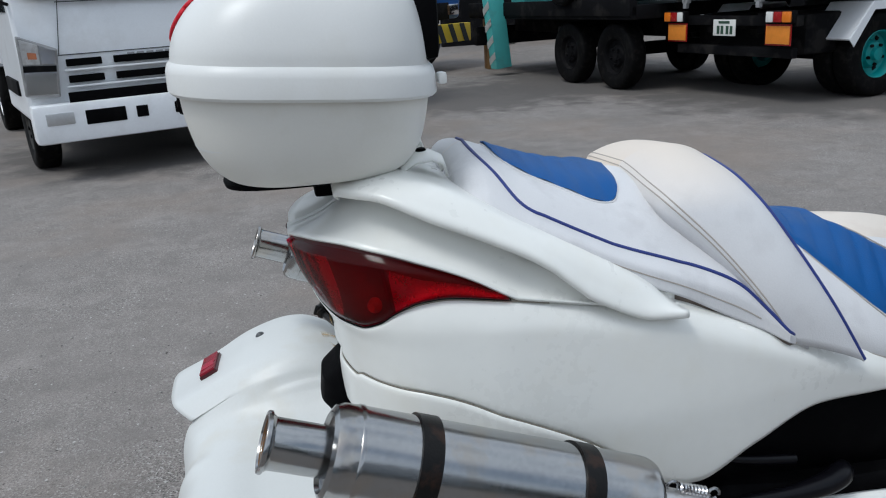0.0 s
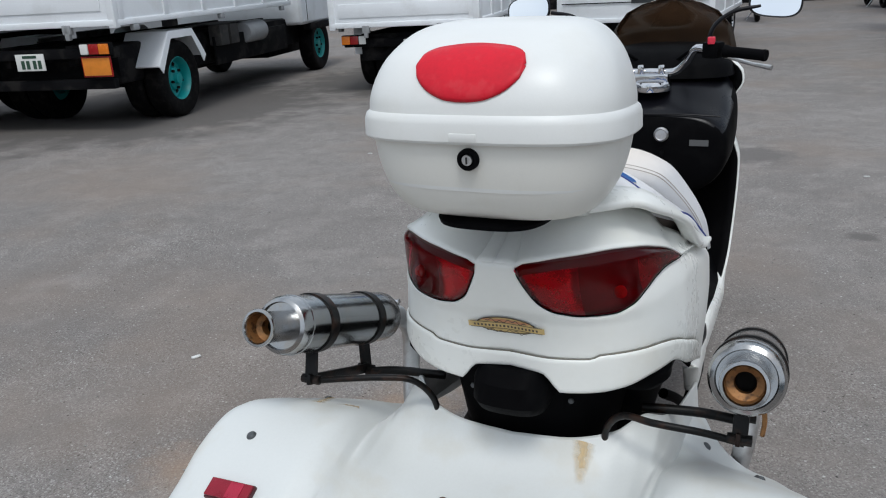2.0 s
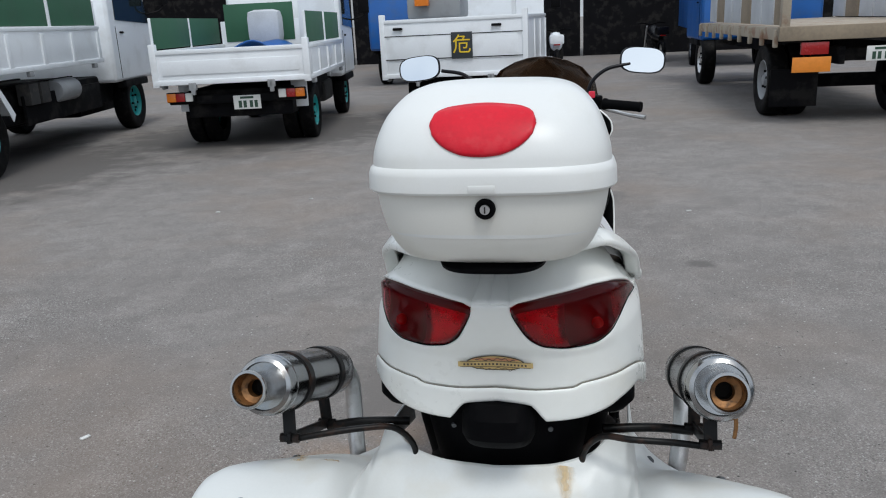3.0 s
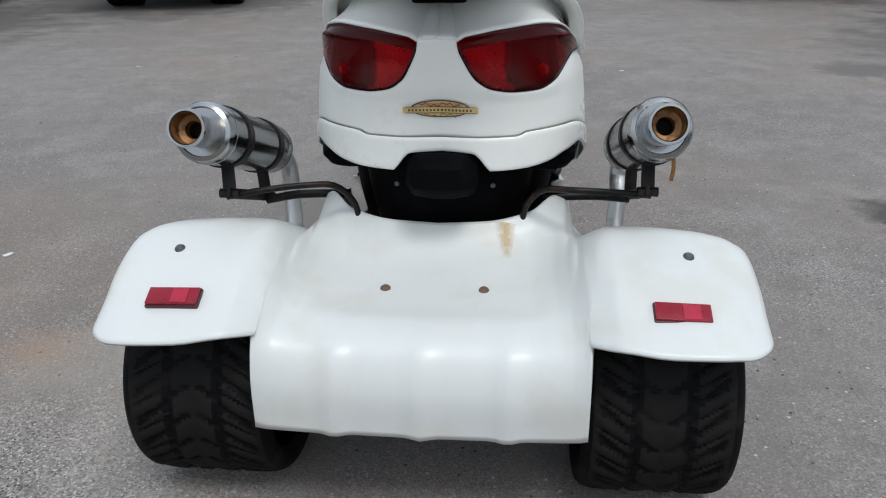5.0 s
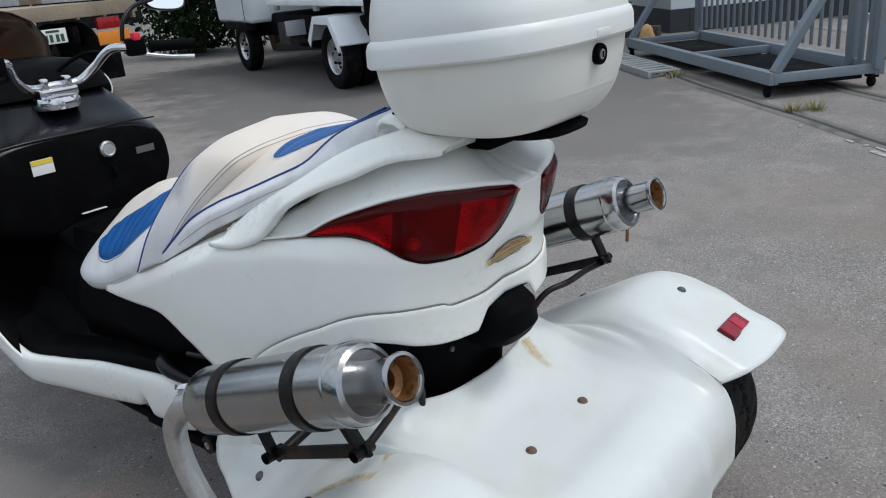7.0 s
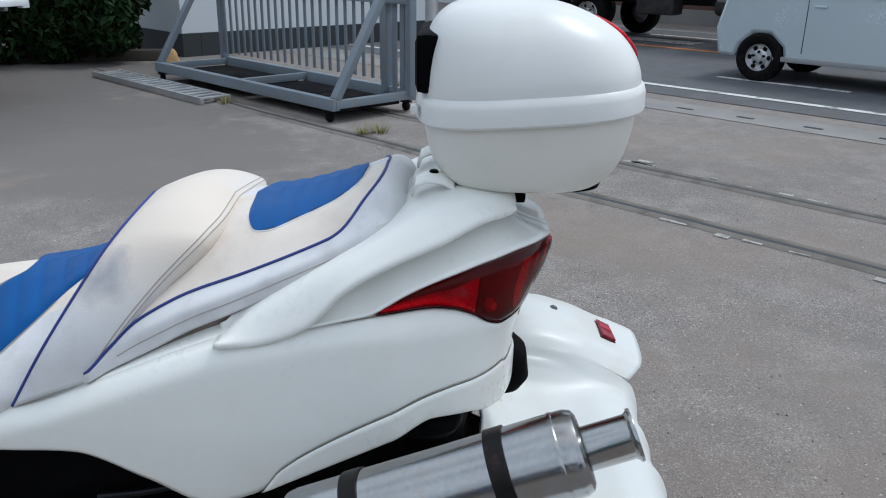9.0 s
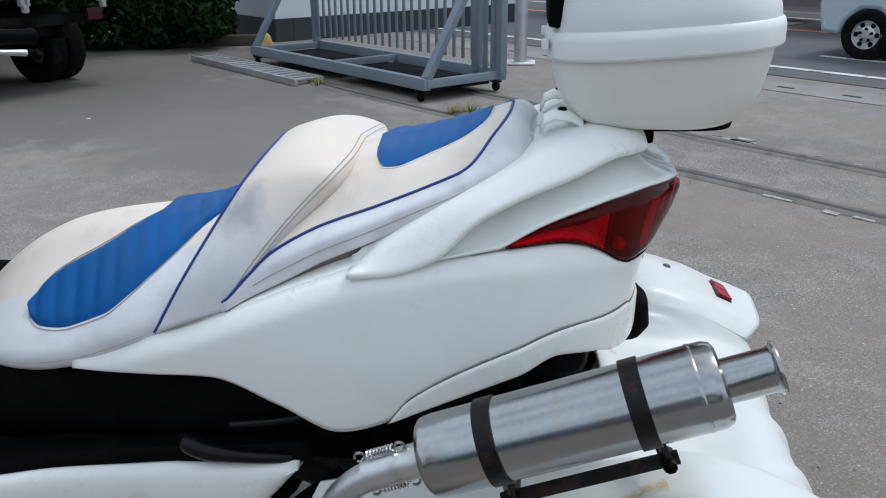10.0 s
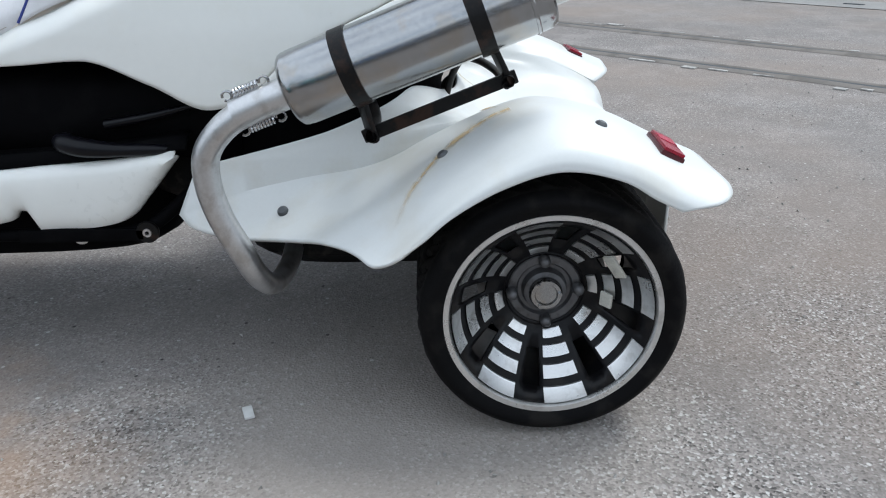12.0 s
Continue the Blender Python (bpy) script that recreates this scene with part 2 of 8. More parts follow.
ORANGE_PLATE = shader("orange_reflector", (0.75, 0.25, 0.03), 0.35, vary=0.08, big=20)
RED_LENS = shader("red_lens", (0.32, 0.012, 0.012), 0.25, vary=0.1, big=20, coat=0.3)
RUSTY_BED = shader("weathered_truck_bed", (0.36, 0.31, 0.24), 0.7, vary=0.2, big=2, fine=40, bump=0.2, dirt=(0.22, 0.10, 0.05), dirt_amount=0.7)
WEATHERED_WOOD = shader("weathered_timber", (0.26, 0.21, 0.15), 0.8, vary=0.3, big=3, fine=30, bump=0.3)
PALE_BOARD = shader("pale_load", (0.50, 0.52, 0.55), 0.6, vary=0.15, big=3)
GATE_PAINT = shader("grey_gate_paint", (0.18, 0.215, 0.25), 0.45, vary=0.08, big=3, fine=80, dirt=(0.19, 0.17, 0.15), dirt_amount=0.35)
GALV = shader("galvanised_steel", (0.55, 0.56, 0.57), 0.42, metal=0.8, vary=0.12, big=8, fine=80)
WALL_WHITE = shader("white_render_wall", (0.60, 0.63, 0.66), 0.8, vary=0.05, big=1.5, fine=80, bump=0.2)
WALL_BASE = shader("black_wall_base", (0.03, 0.035, 0.04), 0.7, vary=0.2)
BROWN_WALL = shader("brown_timber_wall", (0.10, 0.055, 0.04), 0.75, vary=0.25, big=2, fine=40, bump=0.2)
CONCRETE = shader("concrete", (0.23, 0.225, 0.215), 0.85, vary=0.25, big=2, fine=70, bump=0.3)
ROAD_WHITE = shader("road_paint_white", (0.62, 0.62, 0.60), 0.7, vary=0.2, big=3, fine=60, dirt=(0.12, 0.12, 0.12), dirt_amount=0.8)
ROAD_ORANGE = shader("road_paint_orange", (0.62, 0.22, 0.06), 0.7, vary=0.2, big=3, fine=60, dirt=(0.15, 0.1, 0.08), dirt_amount=0.6)
LEAF = shader("hedge_leaf", (0.012, 0.032, 0.008), 0.6, spec=0.15, vary=0.5, big=3, fine=20)
BARK = shader("bark", (0.07, 0.05, 0.035), 0.85, vary=0.3, big=8, fine=60, bump=0.4)
WEED = shader("dry_weed", (0.22, 0.20, 0.07), 0.8, vary=0.4, big=20)
TRUNK_ORANGE = shader("orange_brown_fur_cloth", (0.42, 0.26, 0.11), 0.8, vary=0.3, big=20)


def asphalt(name, base, stain, speck, stains_and_shade, worn=()):
    """Worn asphalt: aggregate specks, patches, and oil stains and painted shade at the places where they lie (x, y,
    radius).
    """
    m = bpy.data.materials.new(name)
    m.use_nodes = True
    n, l = m.node_tree.nodes, m.node_tree.links
    b = n["Principled BSDF"]
    tc = n.new("ShaderNodeTexCoord")

    def noise_at(scale, detail=6, rough=0.6):
        t = n.new("ShaderNodeTexNoise")
        t.inputs["Scale"].default_value, t.inputs["Detail"].default_value, t.inputs["Roughness"].default_value = scale, detail, rough
        l.new(tc.outputs["Object"], t.inputs["Vector"])
        return t

    def ranged(sock, a, c, lo=0.0, hi=1.0):
        r = n.new("ShaderNodeMapRange")
        for key, v in (("From Min", a), ("From Max", c), ("To Min", lo), ("To Max", hi)):
            r.inputs[key].default_value = v
        l.new(sock, r.inputs["Value"])
        return r.outputs["Result"]

    def blend(a, c, fac, kind="MIX"):
        x = n.new("ShaderNodeMix")
        x.data_type, x.blend_type = "RGBA", kind
        for sock, v in ((x.inputs["A"], a), (x.inputs["B"], c), (x.inputs["Factor"], fac)):
            if isinstance(v, bpy.types.NodeSocket):
                l.new(v, sock)
            else:
                sock.default_value = v if isinstance(v, float) else (*v, 1)
        return x.outputs["Result"]

    patch, mid, fine = noise_at(0.35), noise_at(3.0), noise_at(110, 3, 0.7)
    colour = blend(base, stain, ranged(patch.outputs["Fac"], 0.42, 0.66, 0.0, 0.8))
    colour = blend(colour, tuple(v * 1.35 for v in base), ranged(mid.outputs["Fac"], 0.48, 0.70, 0.0, 0.6))
    cells = n.new("ShaderNodeTexVoronoi")
    cells.inputs["Scale"].default_value = 215
    l.new(tc.outputs["Object"], cells.inputs["Vector"])
    bw = n.new("ShaderNodeSeparateColor")
    l.new(cells.outputs["Color"], bw.inputs["Color"])
    grain = n.new("ShaderNodeMix")
    grain.data_type, grain.blend_type = "RGBA", "MULTIPLY"
    grain.inputs["Factor"].default_value = 1.0
    l.new(colour, grain.inputs["A"])
    # bare aggregate where the binder has worn off: patchy, and over the places in worn
    open_n = noise_at(0.8, 5)
    open_fac = ranged(open_n.outputs["Fac"], 0.42, 0.68, 0.26, 0.66)
    edge_n = noise_at(1.6, 5)
    for x, y, r in worn:
        off = n.new("ShaderNodeVectorMath")
        off.operation = "DISTANCE"
        l.new(tc.outputs["Object"], off.inputs[0])
        off.inputs[1].default_value = (x, y, 0)
        add = n.new("ShaderNodeMath")
        add.operation = "MULTIPLY_ADD"
        l.new(edge_n.outputs["Fac"], add.inputs[0])
        add.inputs[1].default_value = r * 1.2
        l.new(off.outputs["Value"], add.inputs[2])
        top = n.new("ShaderNodeMath")
        top.operation = "MAXIMUM"
        l.new(open_fac, top.inputs[0])
        l.new(ranged(add.outputs[0], r * 0.9, r * 1.8, 1.0, 0.0), top.inputs[1])
        open_fac = top.outputs[0]

    def scaled(sock):
        x = n.new("ShaderNodeMath")
        x.operation = "MULTIPLY"
        l.new(sock, x.inputs[0])
        l.new(open_fac, x.inputs[1])
        return x.outputs[0]

    l.new(ranged(bw.outputs["Blue"], 0.0, 1.0, 0.58, 1.56), grain.inputs["B"])
    l.new(open_fac, grain.inputs["Factor"])
    colour = blend(grain.outputs["Result"], speck, scaled(ranged(bw.outputs["Red"], 0.80, 0.95, 0.0, 0.95)))
    colour = blend(colour, tuple(v * 0.18 for v in base), scaled(ranged(bw.outputs["Green"], 0.82, 0.92, 0.0, 0.95)))
    blot = noise_at(7.0, 4, 0.5)
    colour = blend(colour, tuple(v * 0.74 for v in base), ranged(blot.outputs["Fac"], 0.50, 0.72, 0.0, 0.55))
    # scattered dark pits and pale chips
    pits = n.new("ShaderNodeTexVoronoi")
    pits.inputs["Scale"].default_value = 34
    l.new(tc.outputs["Object"], pits.inputs["Vector"])
    pick = n.new("ShaderNodeSeparateColor")
    l.new(pits.outputs["Color"], pick.inputs["Color"])
    for chan, shade in (("Red", tuple(v * 0.12 for v in base)), ("Green", speck)):
        spot = n.new("ShaderNodeMath")
        spot.operation = "MULTIPLY"
        l.new(ranged(pits.outputs["Distance"], 0.10, 0.17, 0.95, 0.0), spot.inputs[0])
        l.new(ranged(pick.outputs[chan], 0.82, 0.84), spot.inputs[1])
        colour = blend(colour, shade, spot.outputs[0])
    colour = blend(colour, tuple(v * 0.55 for v in base), ranged(fine.outputs["Fac"], 0.52, 0.66, 0.0, 0.35))
    warm = noise_at(0.55, 4)
    colour = blend(colour, tuple(v * w for v, w in zip(base, (1.08, 0.92, 0.78))), ranged(warm.outputs["Fac"], 0.48, 0.66, 0.0, 0.45))
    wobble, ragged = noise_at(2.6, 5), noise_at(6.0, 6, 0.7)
    for x, y, r, dark in stains_and_shade:
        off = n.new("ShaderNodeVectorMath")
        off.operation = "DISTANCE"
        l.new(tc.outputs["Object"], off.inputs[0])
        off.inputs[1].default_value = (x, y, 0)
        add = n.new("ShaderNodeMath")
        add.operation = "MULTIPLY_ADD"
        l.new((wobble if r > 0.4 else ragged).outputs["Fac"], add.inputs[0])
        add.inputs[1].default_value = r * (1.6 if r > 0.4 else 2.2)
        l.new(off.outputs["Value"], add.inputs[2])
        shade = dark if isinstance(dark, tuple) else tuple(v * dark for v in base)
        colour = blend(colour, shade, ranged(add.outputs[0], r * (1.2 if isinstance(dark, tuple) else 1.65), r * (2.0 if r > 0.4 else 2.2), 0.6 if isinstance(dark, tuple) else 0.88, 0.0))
    l.new(colour, b.inputs["Base Color"])
    b.inputs["Roughness"].default_value = 0.9
    bump = n.new("ShaderNodeBump")
    bump.inputs["Strength"].default_value, bump.inputs["Distance"].default_value = 0.45, 0.003
    l.new(cells.outputs["Distance"], bump.inputs["Height"])
    l.new(bump.outputs["Normal"], b.inputs["Normal"])
    return m


EARTH = (0.31, 0.215, 0.15)
# the pale colour tuple lightens the ground left of the trike
# wide dark entries at the trucks and before the light tipper paint shade
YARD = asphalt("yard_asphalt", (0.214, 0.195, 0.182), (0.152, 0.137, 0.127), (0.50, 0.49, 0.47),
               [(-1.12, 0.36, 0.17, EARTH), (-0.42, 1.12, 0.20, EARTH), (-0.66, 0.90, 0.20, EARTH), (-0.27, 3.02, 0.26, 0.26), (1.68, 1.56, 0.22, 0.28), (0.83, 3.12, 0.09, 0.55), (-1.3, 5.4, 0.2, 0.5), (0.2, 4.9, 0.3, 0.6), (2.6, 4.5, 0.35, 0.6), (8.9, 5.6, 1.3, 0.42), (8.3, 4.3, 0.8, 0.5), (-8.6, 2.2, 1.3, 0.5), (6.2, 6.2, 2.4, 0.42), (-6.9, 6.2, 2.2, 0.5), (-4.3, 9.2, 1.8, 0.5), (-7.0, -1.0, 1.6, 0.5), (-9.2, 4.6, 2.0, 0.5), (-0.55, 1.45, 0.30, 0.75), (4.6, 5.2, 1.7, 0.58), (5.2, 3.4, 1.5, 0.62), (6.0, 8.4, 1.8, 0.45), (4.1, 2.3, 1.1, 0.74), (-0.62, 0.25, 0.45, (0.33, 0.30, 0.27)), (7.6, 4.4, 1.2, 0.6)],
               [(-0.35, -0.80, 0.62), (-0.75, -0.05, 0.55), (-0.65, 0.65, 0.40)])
MORTAR = shader("worn_mortar", (0.36, 0.35, 0.33), 0.9, vary=0.3, big=6, fine=60, dirt=(0.16, 0.15, 0.14), dirt_amount=0.7)
RAIL_EDGE = shader("worn_rail_edge", (0.15, 0.135, 0.12), 0.9, vary=0.25, big=3, fine=70, bump=0.3, dirt=(0.09, 0.08, 0.07), dirt_amount=0.7)
SOIL = shader("dark_soil_edge", (0.06, 0.05, 0.04), 0.9, vary=0.3, big=3, fine=60, bump=0.4)
ROAD = asphalt("road_asphalt", (0.105, 0.110, 0.120), (0.085, 0.088, 0.095), (0.22, 0.22, 0.22), [])
LAMP_SHELL = shader("grey_lamp_housing", (0.30, 0.30, 0.30), 0.35, metal=0.3, vary=0.3, big=14, fine=60, coat=0.5)
AMBER_DULL = shader("dull_amber_lens", (0.45, 0.16, 0.07), 0.35, vary=0.2, big=20)

# ---- mesh tools ----
def empty(name, label, category, m=None, group="", kind=""):
    ob = new(name)
    if m is not None:
        ob.matrix_basis = m
    return tagged(ob, label, category, group, kind)


def part(name, bm, material, parent=None, label="", smooth=True, thick=0.0, bevel=0.0, recalc=True):
    """Links a bmesh as one mesh object under a thing or a part."""
    if recalc:
        bmesh.ops.recalc_face_normals(bm, faces=bm.faces)
    me = bpy.data.meshes.new(name)
    bm.to_mesh(me)
    bm.free()
    for mat in material if isinstance(material, (list, tuple)) else (material,):
        me.materials.append(mat)
    ob = new(name, me)
    if smooth:
        me.shade_smooth()
        me.set_sharp_from_angle(angle=radians(38))
    if thick:
        s = ob.modifiers.new("thickness", "SOLIDIFY")
        s.thickness, s.offset = thick, 0
    if bevel:
        v = ob.modifiers.new("soft_edge", "BEVEL")
        v.width, v.segments, v.limit_method, v.angle_limit = bevel, 2, "ANGLE", radians(40)
    if parent is not None:
        ob.parent = parent
    return tagged(ob, label)


def spline(points, count):
    """A smooth curve of count points through the given ones."""
    p = np.array(points, float)
    if len(p) < 3:
        return np.array([p[0] + (p[-1] - p[0]) * t for t in np.linspace(0, 1, count)])
    d = np.r_[0, np.cumsum(np.linalg.norm(np.diff(p, axis=0), axis=1) ** 0.5 + 1e-9)]
    tan = np.gradient(p, d, axis=0)
    out = []
    for t in np.linspace(0, d[-1], count):
        i = min(max(np.searchsorted(d, t) - 1, 0), len(p) - 2)
        h = d[i + 1] - d[i]
        u = (t - d[i]) / h
        out.append((2 * u**3 - 3 * u**2 + 1) * p[i] + (u**3 - 2 * u**2 + u) * h * tan[i] + (-2 * u**3 + 3 * u**2) * p[i + 1] + (u**3 - u**2) * h * tan[i + 1])
    return np.array(out)


def table(pairs):
    """A smooth function through (x, y) pairs that does not overshoot."""
    xs, ys = np.array(pairs, float).T
    s = np.diff(ys) / np.diff(xs)
    m = np.r_[s[0], np.where(s[:-1] * s[1:] > 0, 2 * s[:-1] * s[1:] / (s[:-1] + s[1:] + 1e-12), 0), s[-1]]

    def at(x):
        x = min(max(x, xs[0]), xs[-1])
        i = min(max(int(np.searchsorted(xs, x)) - 1, 0), len(xs) - 2)
        h = xs[i + 1] - xs[i]
        u = (x - xs[i]) / h
        return float((2 * u**3 - 3 * u**2 + 1) * ys[i] + (u**3 - 2 * u**2 + u) * h * m[i] + (-2 * u**3 + 3 * u**2) * ys[i + 1] + (u**3 - u**2) * h * m[i + 1])

    return at


def sheet(bm, rows, closed=False, mat=0):
    """Faces between rows of points of one length; closed joins each row's ends."""
    grid = [[bm.verts.new(p) for p in row] for row in rows]
    for a, b in zip(grid, grid[1:]):
        n = len(a)
        for i in range(n if closed else n - 1):
            quad = [a[i], a[(i + 1) % n], b[(i + 1) % n], b[i]]
            try:
                f = bm.faces.new(quad)
                f.material_index = mat
            except ValueError:
                pass
    return grid


def cap(bm, ring):
    try:
        return bm.faces.new(ring)
    except ValueError:
        return None


def tube(bm, points, radius, seg=12, count=0, mat=0):
    """A round bar along the points; radius is one number or one for each point."""
    p = spline(points, count) if count else np.array(points, float)
    r = np.full(len(p), radius) if np.isscalar(radius) else np.interp(np.linspace(0, 1, len(p)), np.linspace(0, 1, len(radius)), radius)
    tan = np.gradient(p, axis=0)
    ref = np.array([0.31, 0.17, 0.93])
    rows = []
    side = None
    for q, t, rad in zip(p, tan, r):
        t = t / (np.linalg.norm(t) + 1e-12)
        side = np.cross(t, ref if side is None else np.cross(side, t) * -1) if side is None else side - t * (side @ t)
        side = side / (np.linalg.norm(side) + 1e-12)
        up = np.cross(t, side)
        rows.append([q + rad * (math.cos(a) * side + math.sin(a) * up) for a in np.linspace(0, 2 * math.pi, seg, endpoint=False)])
    grid = sheet(bm, rows, True, mat)
    cap(bm, grid[0]), cap(bm, grid[-1])
    return grid


def lathe(bm, profile, m=None, seg=32, mat=0, ends=False):
    """Turns (radius, height) pairs round the z axis of m."""
    m = m or Matrix()
    rows = [[m @ Vector((r * math.cos(a), r * math.sin(a), h)) for a in np.linspace(0, 2 * math.pi, seg, endpoint=False)] for r, h in profile]
    grid = sheet(bm, rows, True, mat)
    if ends:
        cap(bm, grid[0]), cap(bm, grid[-1])
    return grid


def block(bm, size, at=(0, 0, 0), m=None, bevel=0.0, mat=0, taper=(1, 1)):
    """A box with soft edges; taper scales its top in x and y."""
    m = (m or Matrix()) @ Matrix.Translation(at)
    x, y, z = (v / 2 for v in size)
    tx, ty = taper
    vs = [bm.verts.new(m @ Vector(p)) for p in ((-x, -y, -z), (x, -y, -z), (x, y, -z), (-x, y, -z), (-x * tx, -y * ty, z), (x * tx, -y * ty, z), (x * tx, y * ty, z), (-x * tx, y * ty, z))]
    fs = [bm.faces.new([vs[i] for i in f]) for f in ((3, 2, 1, 0), (4, 5, 6, 7), (0, 1, 5, 4), (1, 2, 6, 5), (2, 3, 7, 6), (3, 0, 4, 7))]
    for f in fs:
        f.material_index = mat
    if bevel:
        es = {e for f in fs for e in f.edges}
        bmesh.ops.bevel(bm, geom=list(es), offset=bevel, segments=2, affect="EDGES", profile=0.6)


def prism(bm, outline, depth, m=None, mat=0):
    """A flat outline of (x, y) pairs given depth along z of m."""
    m = m or Matrix()
    low = [bm.verts.new(m @ Vector((x, y, 0))) for x, y in outline]
    top = [bm.verts.new(m @ Vector((x, y, depth))) for x, y in outline]
    n = len(outline)
    fs = [bm.faces.new(low[::-1]), bm.faces.new(top)] + [bm.faces.new((low[i], low[(i + 1) % n], top[(i + 1) % n], top[i])) for i in range(n)]
    for f in fs:
        f.material_index = mat


def solid(bm_of, *args, **kw):
    bm = bmesh.new()
    bm_of(bm, *args, **kw)
    return bm


def axis(p0, p1):
    """A pose at p0 whose z runs to p1."""
    d = Vector(p1) - Vector(p0)
    return Matrix.Translation(p0) @ d.to_track_quat("Z", "Y").to_matrix().to_4x4()

# ---- ground, road, large structure ----
def strip(name, points, material, z, label, category, kind="structure"):
    bm = bmesh.new()
    bm.faces.new([bm.verts.new((x, y, z)) for x, y in points])
    return tagged(part(name, bm, material, smooth=False), label, category, kind=kind)


def along(s, d):
    """A place from metres along the road and metres across from the yard's origin."""
    return ((s + d) / math.sqrt(2), (s - d) / math.sqrt(2))


def band(name, d0, d1, material, z, label, category, s0=-60.0, s1=80.0):
    return strip(name, [along(s0, d0), along(s0, d1), along(s1, d1), along(s1, d0)], material, z, label, category)


strip("ground", [(-400, -400), (400, -400), (400, 400), (-400, 400)], YARD, 0.0, "worn grey-brown asphalt yard with stains, grit and shade painted near the trucks", "ground")
band("road", 6.6, 14.2, ROAD, 0.006, "grey asphalt road along the yard", "road")
band("pavement", 5.75, 6.25, CONCRETE, 0.005, "pale concrete strip along the road edge", "pavement")
band("trim_edge_line", 7.10, 7.22, ROAD_WHITE, 0.011, "white road edge line", "road marking", -50, 60)
band("trim_centre_line", 10.95, 11.12, ROAD_ORANGE, 0.011, "orange road centre line", "road marking", -50, 60)
band("trim_far_line", 13.0, 13.15, ROAD_WHITE, 0.011, "white line on the far road side", "road marking", -50, 60)
strip("trim_crossing", [along(6.3, 11.75), along(6.3, 12.3), along(8.6, 12.3), along(8.6, 11.75)], ROAD_WHITE, 0.011, "white stop bar painted on the road", "road marking")
band("kerb", 14.2, 14.5, CONCRETE, 0.004, "concrete kerb on the far road side", "kerb")
for k in range(5):
    s = -6.0 + 4.2 * k
    strip("trim_dash", [along(s, 8.3), along(s, 8.42), along(s + 1.6, 8.42), along(s + 1.6, 8.3)], ROAD_WHITE, 0.011, "short worn white road dash", "road marking")
# drain slots in the concrete strip
for k in range(16):
    bm = bmesh.new()
    x, y = along(-2.5 + 0.62 * k, 5.98)
    block(bm, (0.16, 0.045, 0.012), (0, 0, 0), pose(x, y, 0.004, 0, 0, 45), 0.003)
    tagged(part("drain_slot", bm, WALL_BASE), "dark drain slot in the concrete edge", "drain", "drain slots")


# two sunken gate rails
def rail(d):
    bm = bmesh.new()
    for off, w, h in ((0.0, 0.10, 0.004), ):
        rows = []
        for s in np.linspace(-9, 9.5, 60):
            wob = 0.012 * math.sin(s * 2.1) + 0.008 * math.sin(s * 5.3)
            row = []
            for q, z in ((-0.085, 0.0015), (-0.05, 0.012 + wob * 0.3), (-0.028, 0.010), (-0.020, 0.0045), (0.020, 0.0045), (0.028, 0.010), (0.05, 0.013 - wob * 0.3), (0.09, 0.0015)):
                x, y = along(s, d + q + wob)
                row.append((x, y, z))
            rows.append(row)
        sheet(bm, rows)
    return bm


for d in (2.78, 3.62):
    tagged(part("gate_rail", rail(d), RAIL_EDGE), "sunken gate rail edged with worn concrete", "rail", "gate rails")
    bm = bmesh.new()
    sheet(bm, [[(*along(s, d - 0.026 + 0.012 * math.sin(s * 2.1)), 0.0065), (*along(s, d + 0.024 + 0.012 * math.sin(s * 2.1)), 0.0065)] for s in np.linspace(-9, 9.5, 60)])
    tagged(part("rail_slot", bm, WALL_BASE), "dark slot between the rail edges", "rail slot", "gate rails")
# pale chips beside the rails
bm = bmesh.new()
for _ in range(90):
    s, d = random.uniform(-8, 4), random.choice((2.70, 3.72)) + random.gauss(0, 0.03)
    x, y = along(s, d)
    block(bm, (random.uniform(0.02, 0.22), random.uniform(0.015, 0.05), 0.006), (0, 0, 0), pose(x, y, 0.004, 0, 0, 45 + random.uniform(-6, 6)))
tagged(part("mortar_chips", bm, MORTAR, smooth=False), "pale worn mortar patches along the rails", "chips", kind="stuff")

# loose grit on the yard
bm = bmesh.new()
for _ in range(2600):
    r, a = 0.6 + 3.6 * random.random() ** 0.8, random.uniform(0, 2 * math.pi)
    x, y = r * math.cos(a), r * math.sin(a)
    s = random.choice((0.002, 0.003, 0.004, 0.006))
    m = pose(x, y, s * 0.4, random.uniform(0, 180), random.uniform(0, 180), 0)
    vs = [bm.verts.new(m @ Vector((px * s, py * s, pz * s))) for px, py, pz in ((1, 0.2, 0), (-0.4, 0.9, 0.1), (-0.5, -0.8, 0), (0, 0.1, 0.8))]
    for f in ((0, 1, 2), (0, 3, 1), (1, 3, 2), (2, 3, 0)):
        bm.faces.new([vs[i] for i in f])
GRIT = shader("pale_grit", (0.30, 0.29, 0.27), 0.9, vary=0.4, big=40)
tagged(part("grit", bm, GRIT, smooth=False), "loose pale grit scattered on the asphalt", "grit", kind="stuff")
for x, y, a in ((-0.49, 0.53, 20), (-2.1, 4.91, 40), (4.53, 3.82, 70), (0.9, 4.4, 10), (-1.6, 0.98, 60), (-2.72, 4.45, 5)):
    bm = bmesh.new()
    block(bm, (0.035, 0.018, 0.006), (0, 0, 0.0035), pose(x, y, 0, 0, 0, a), 0.002)
    tagged(part("stone_chip", bm, ROAD_WHITE), "small white stone chip lying on asphalt", "stone", "chips")


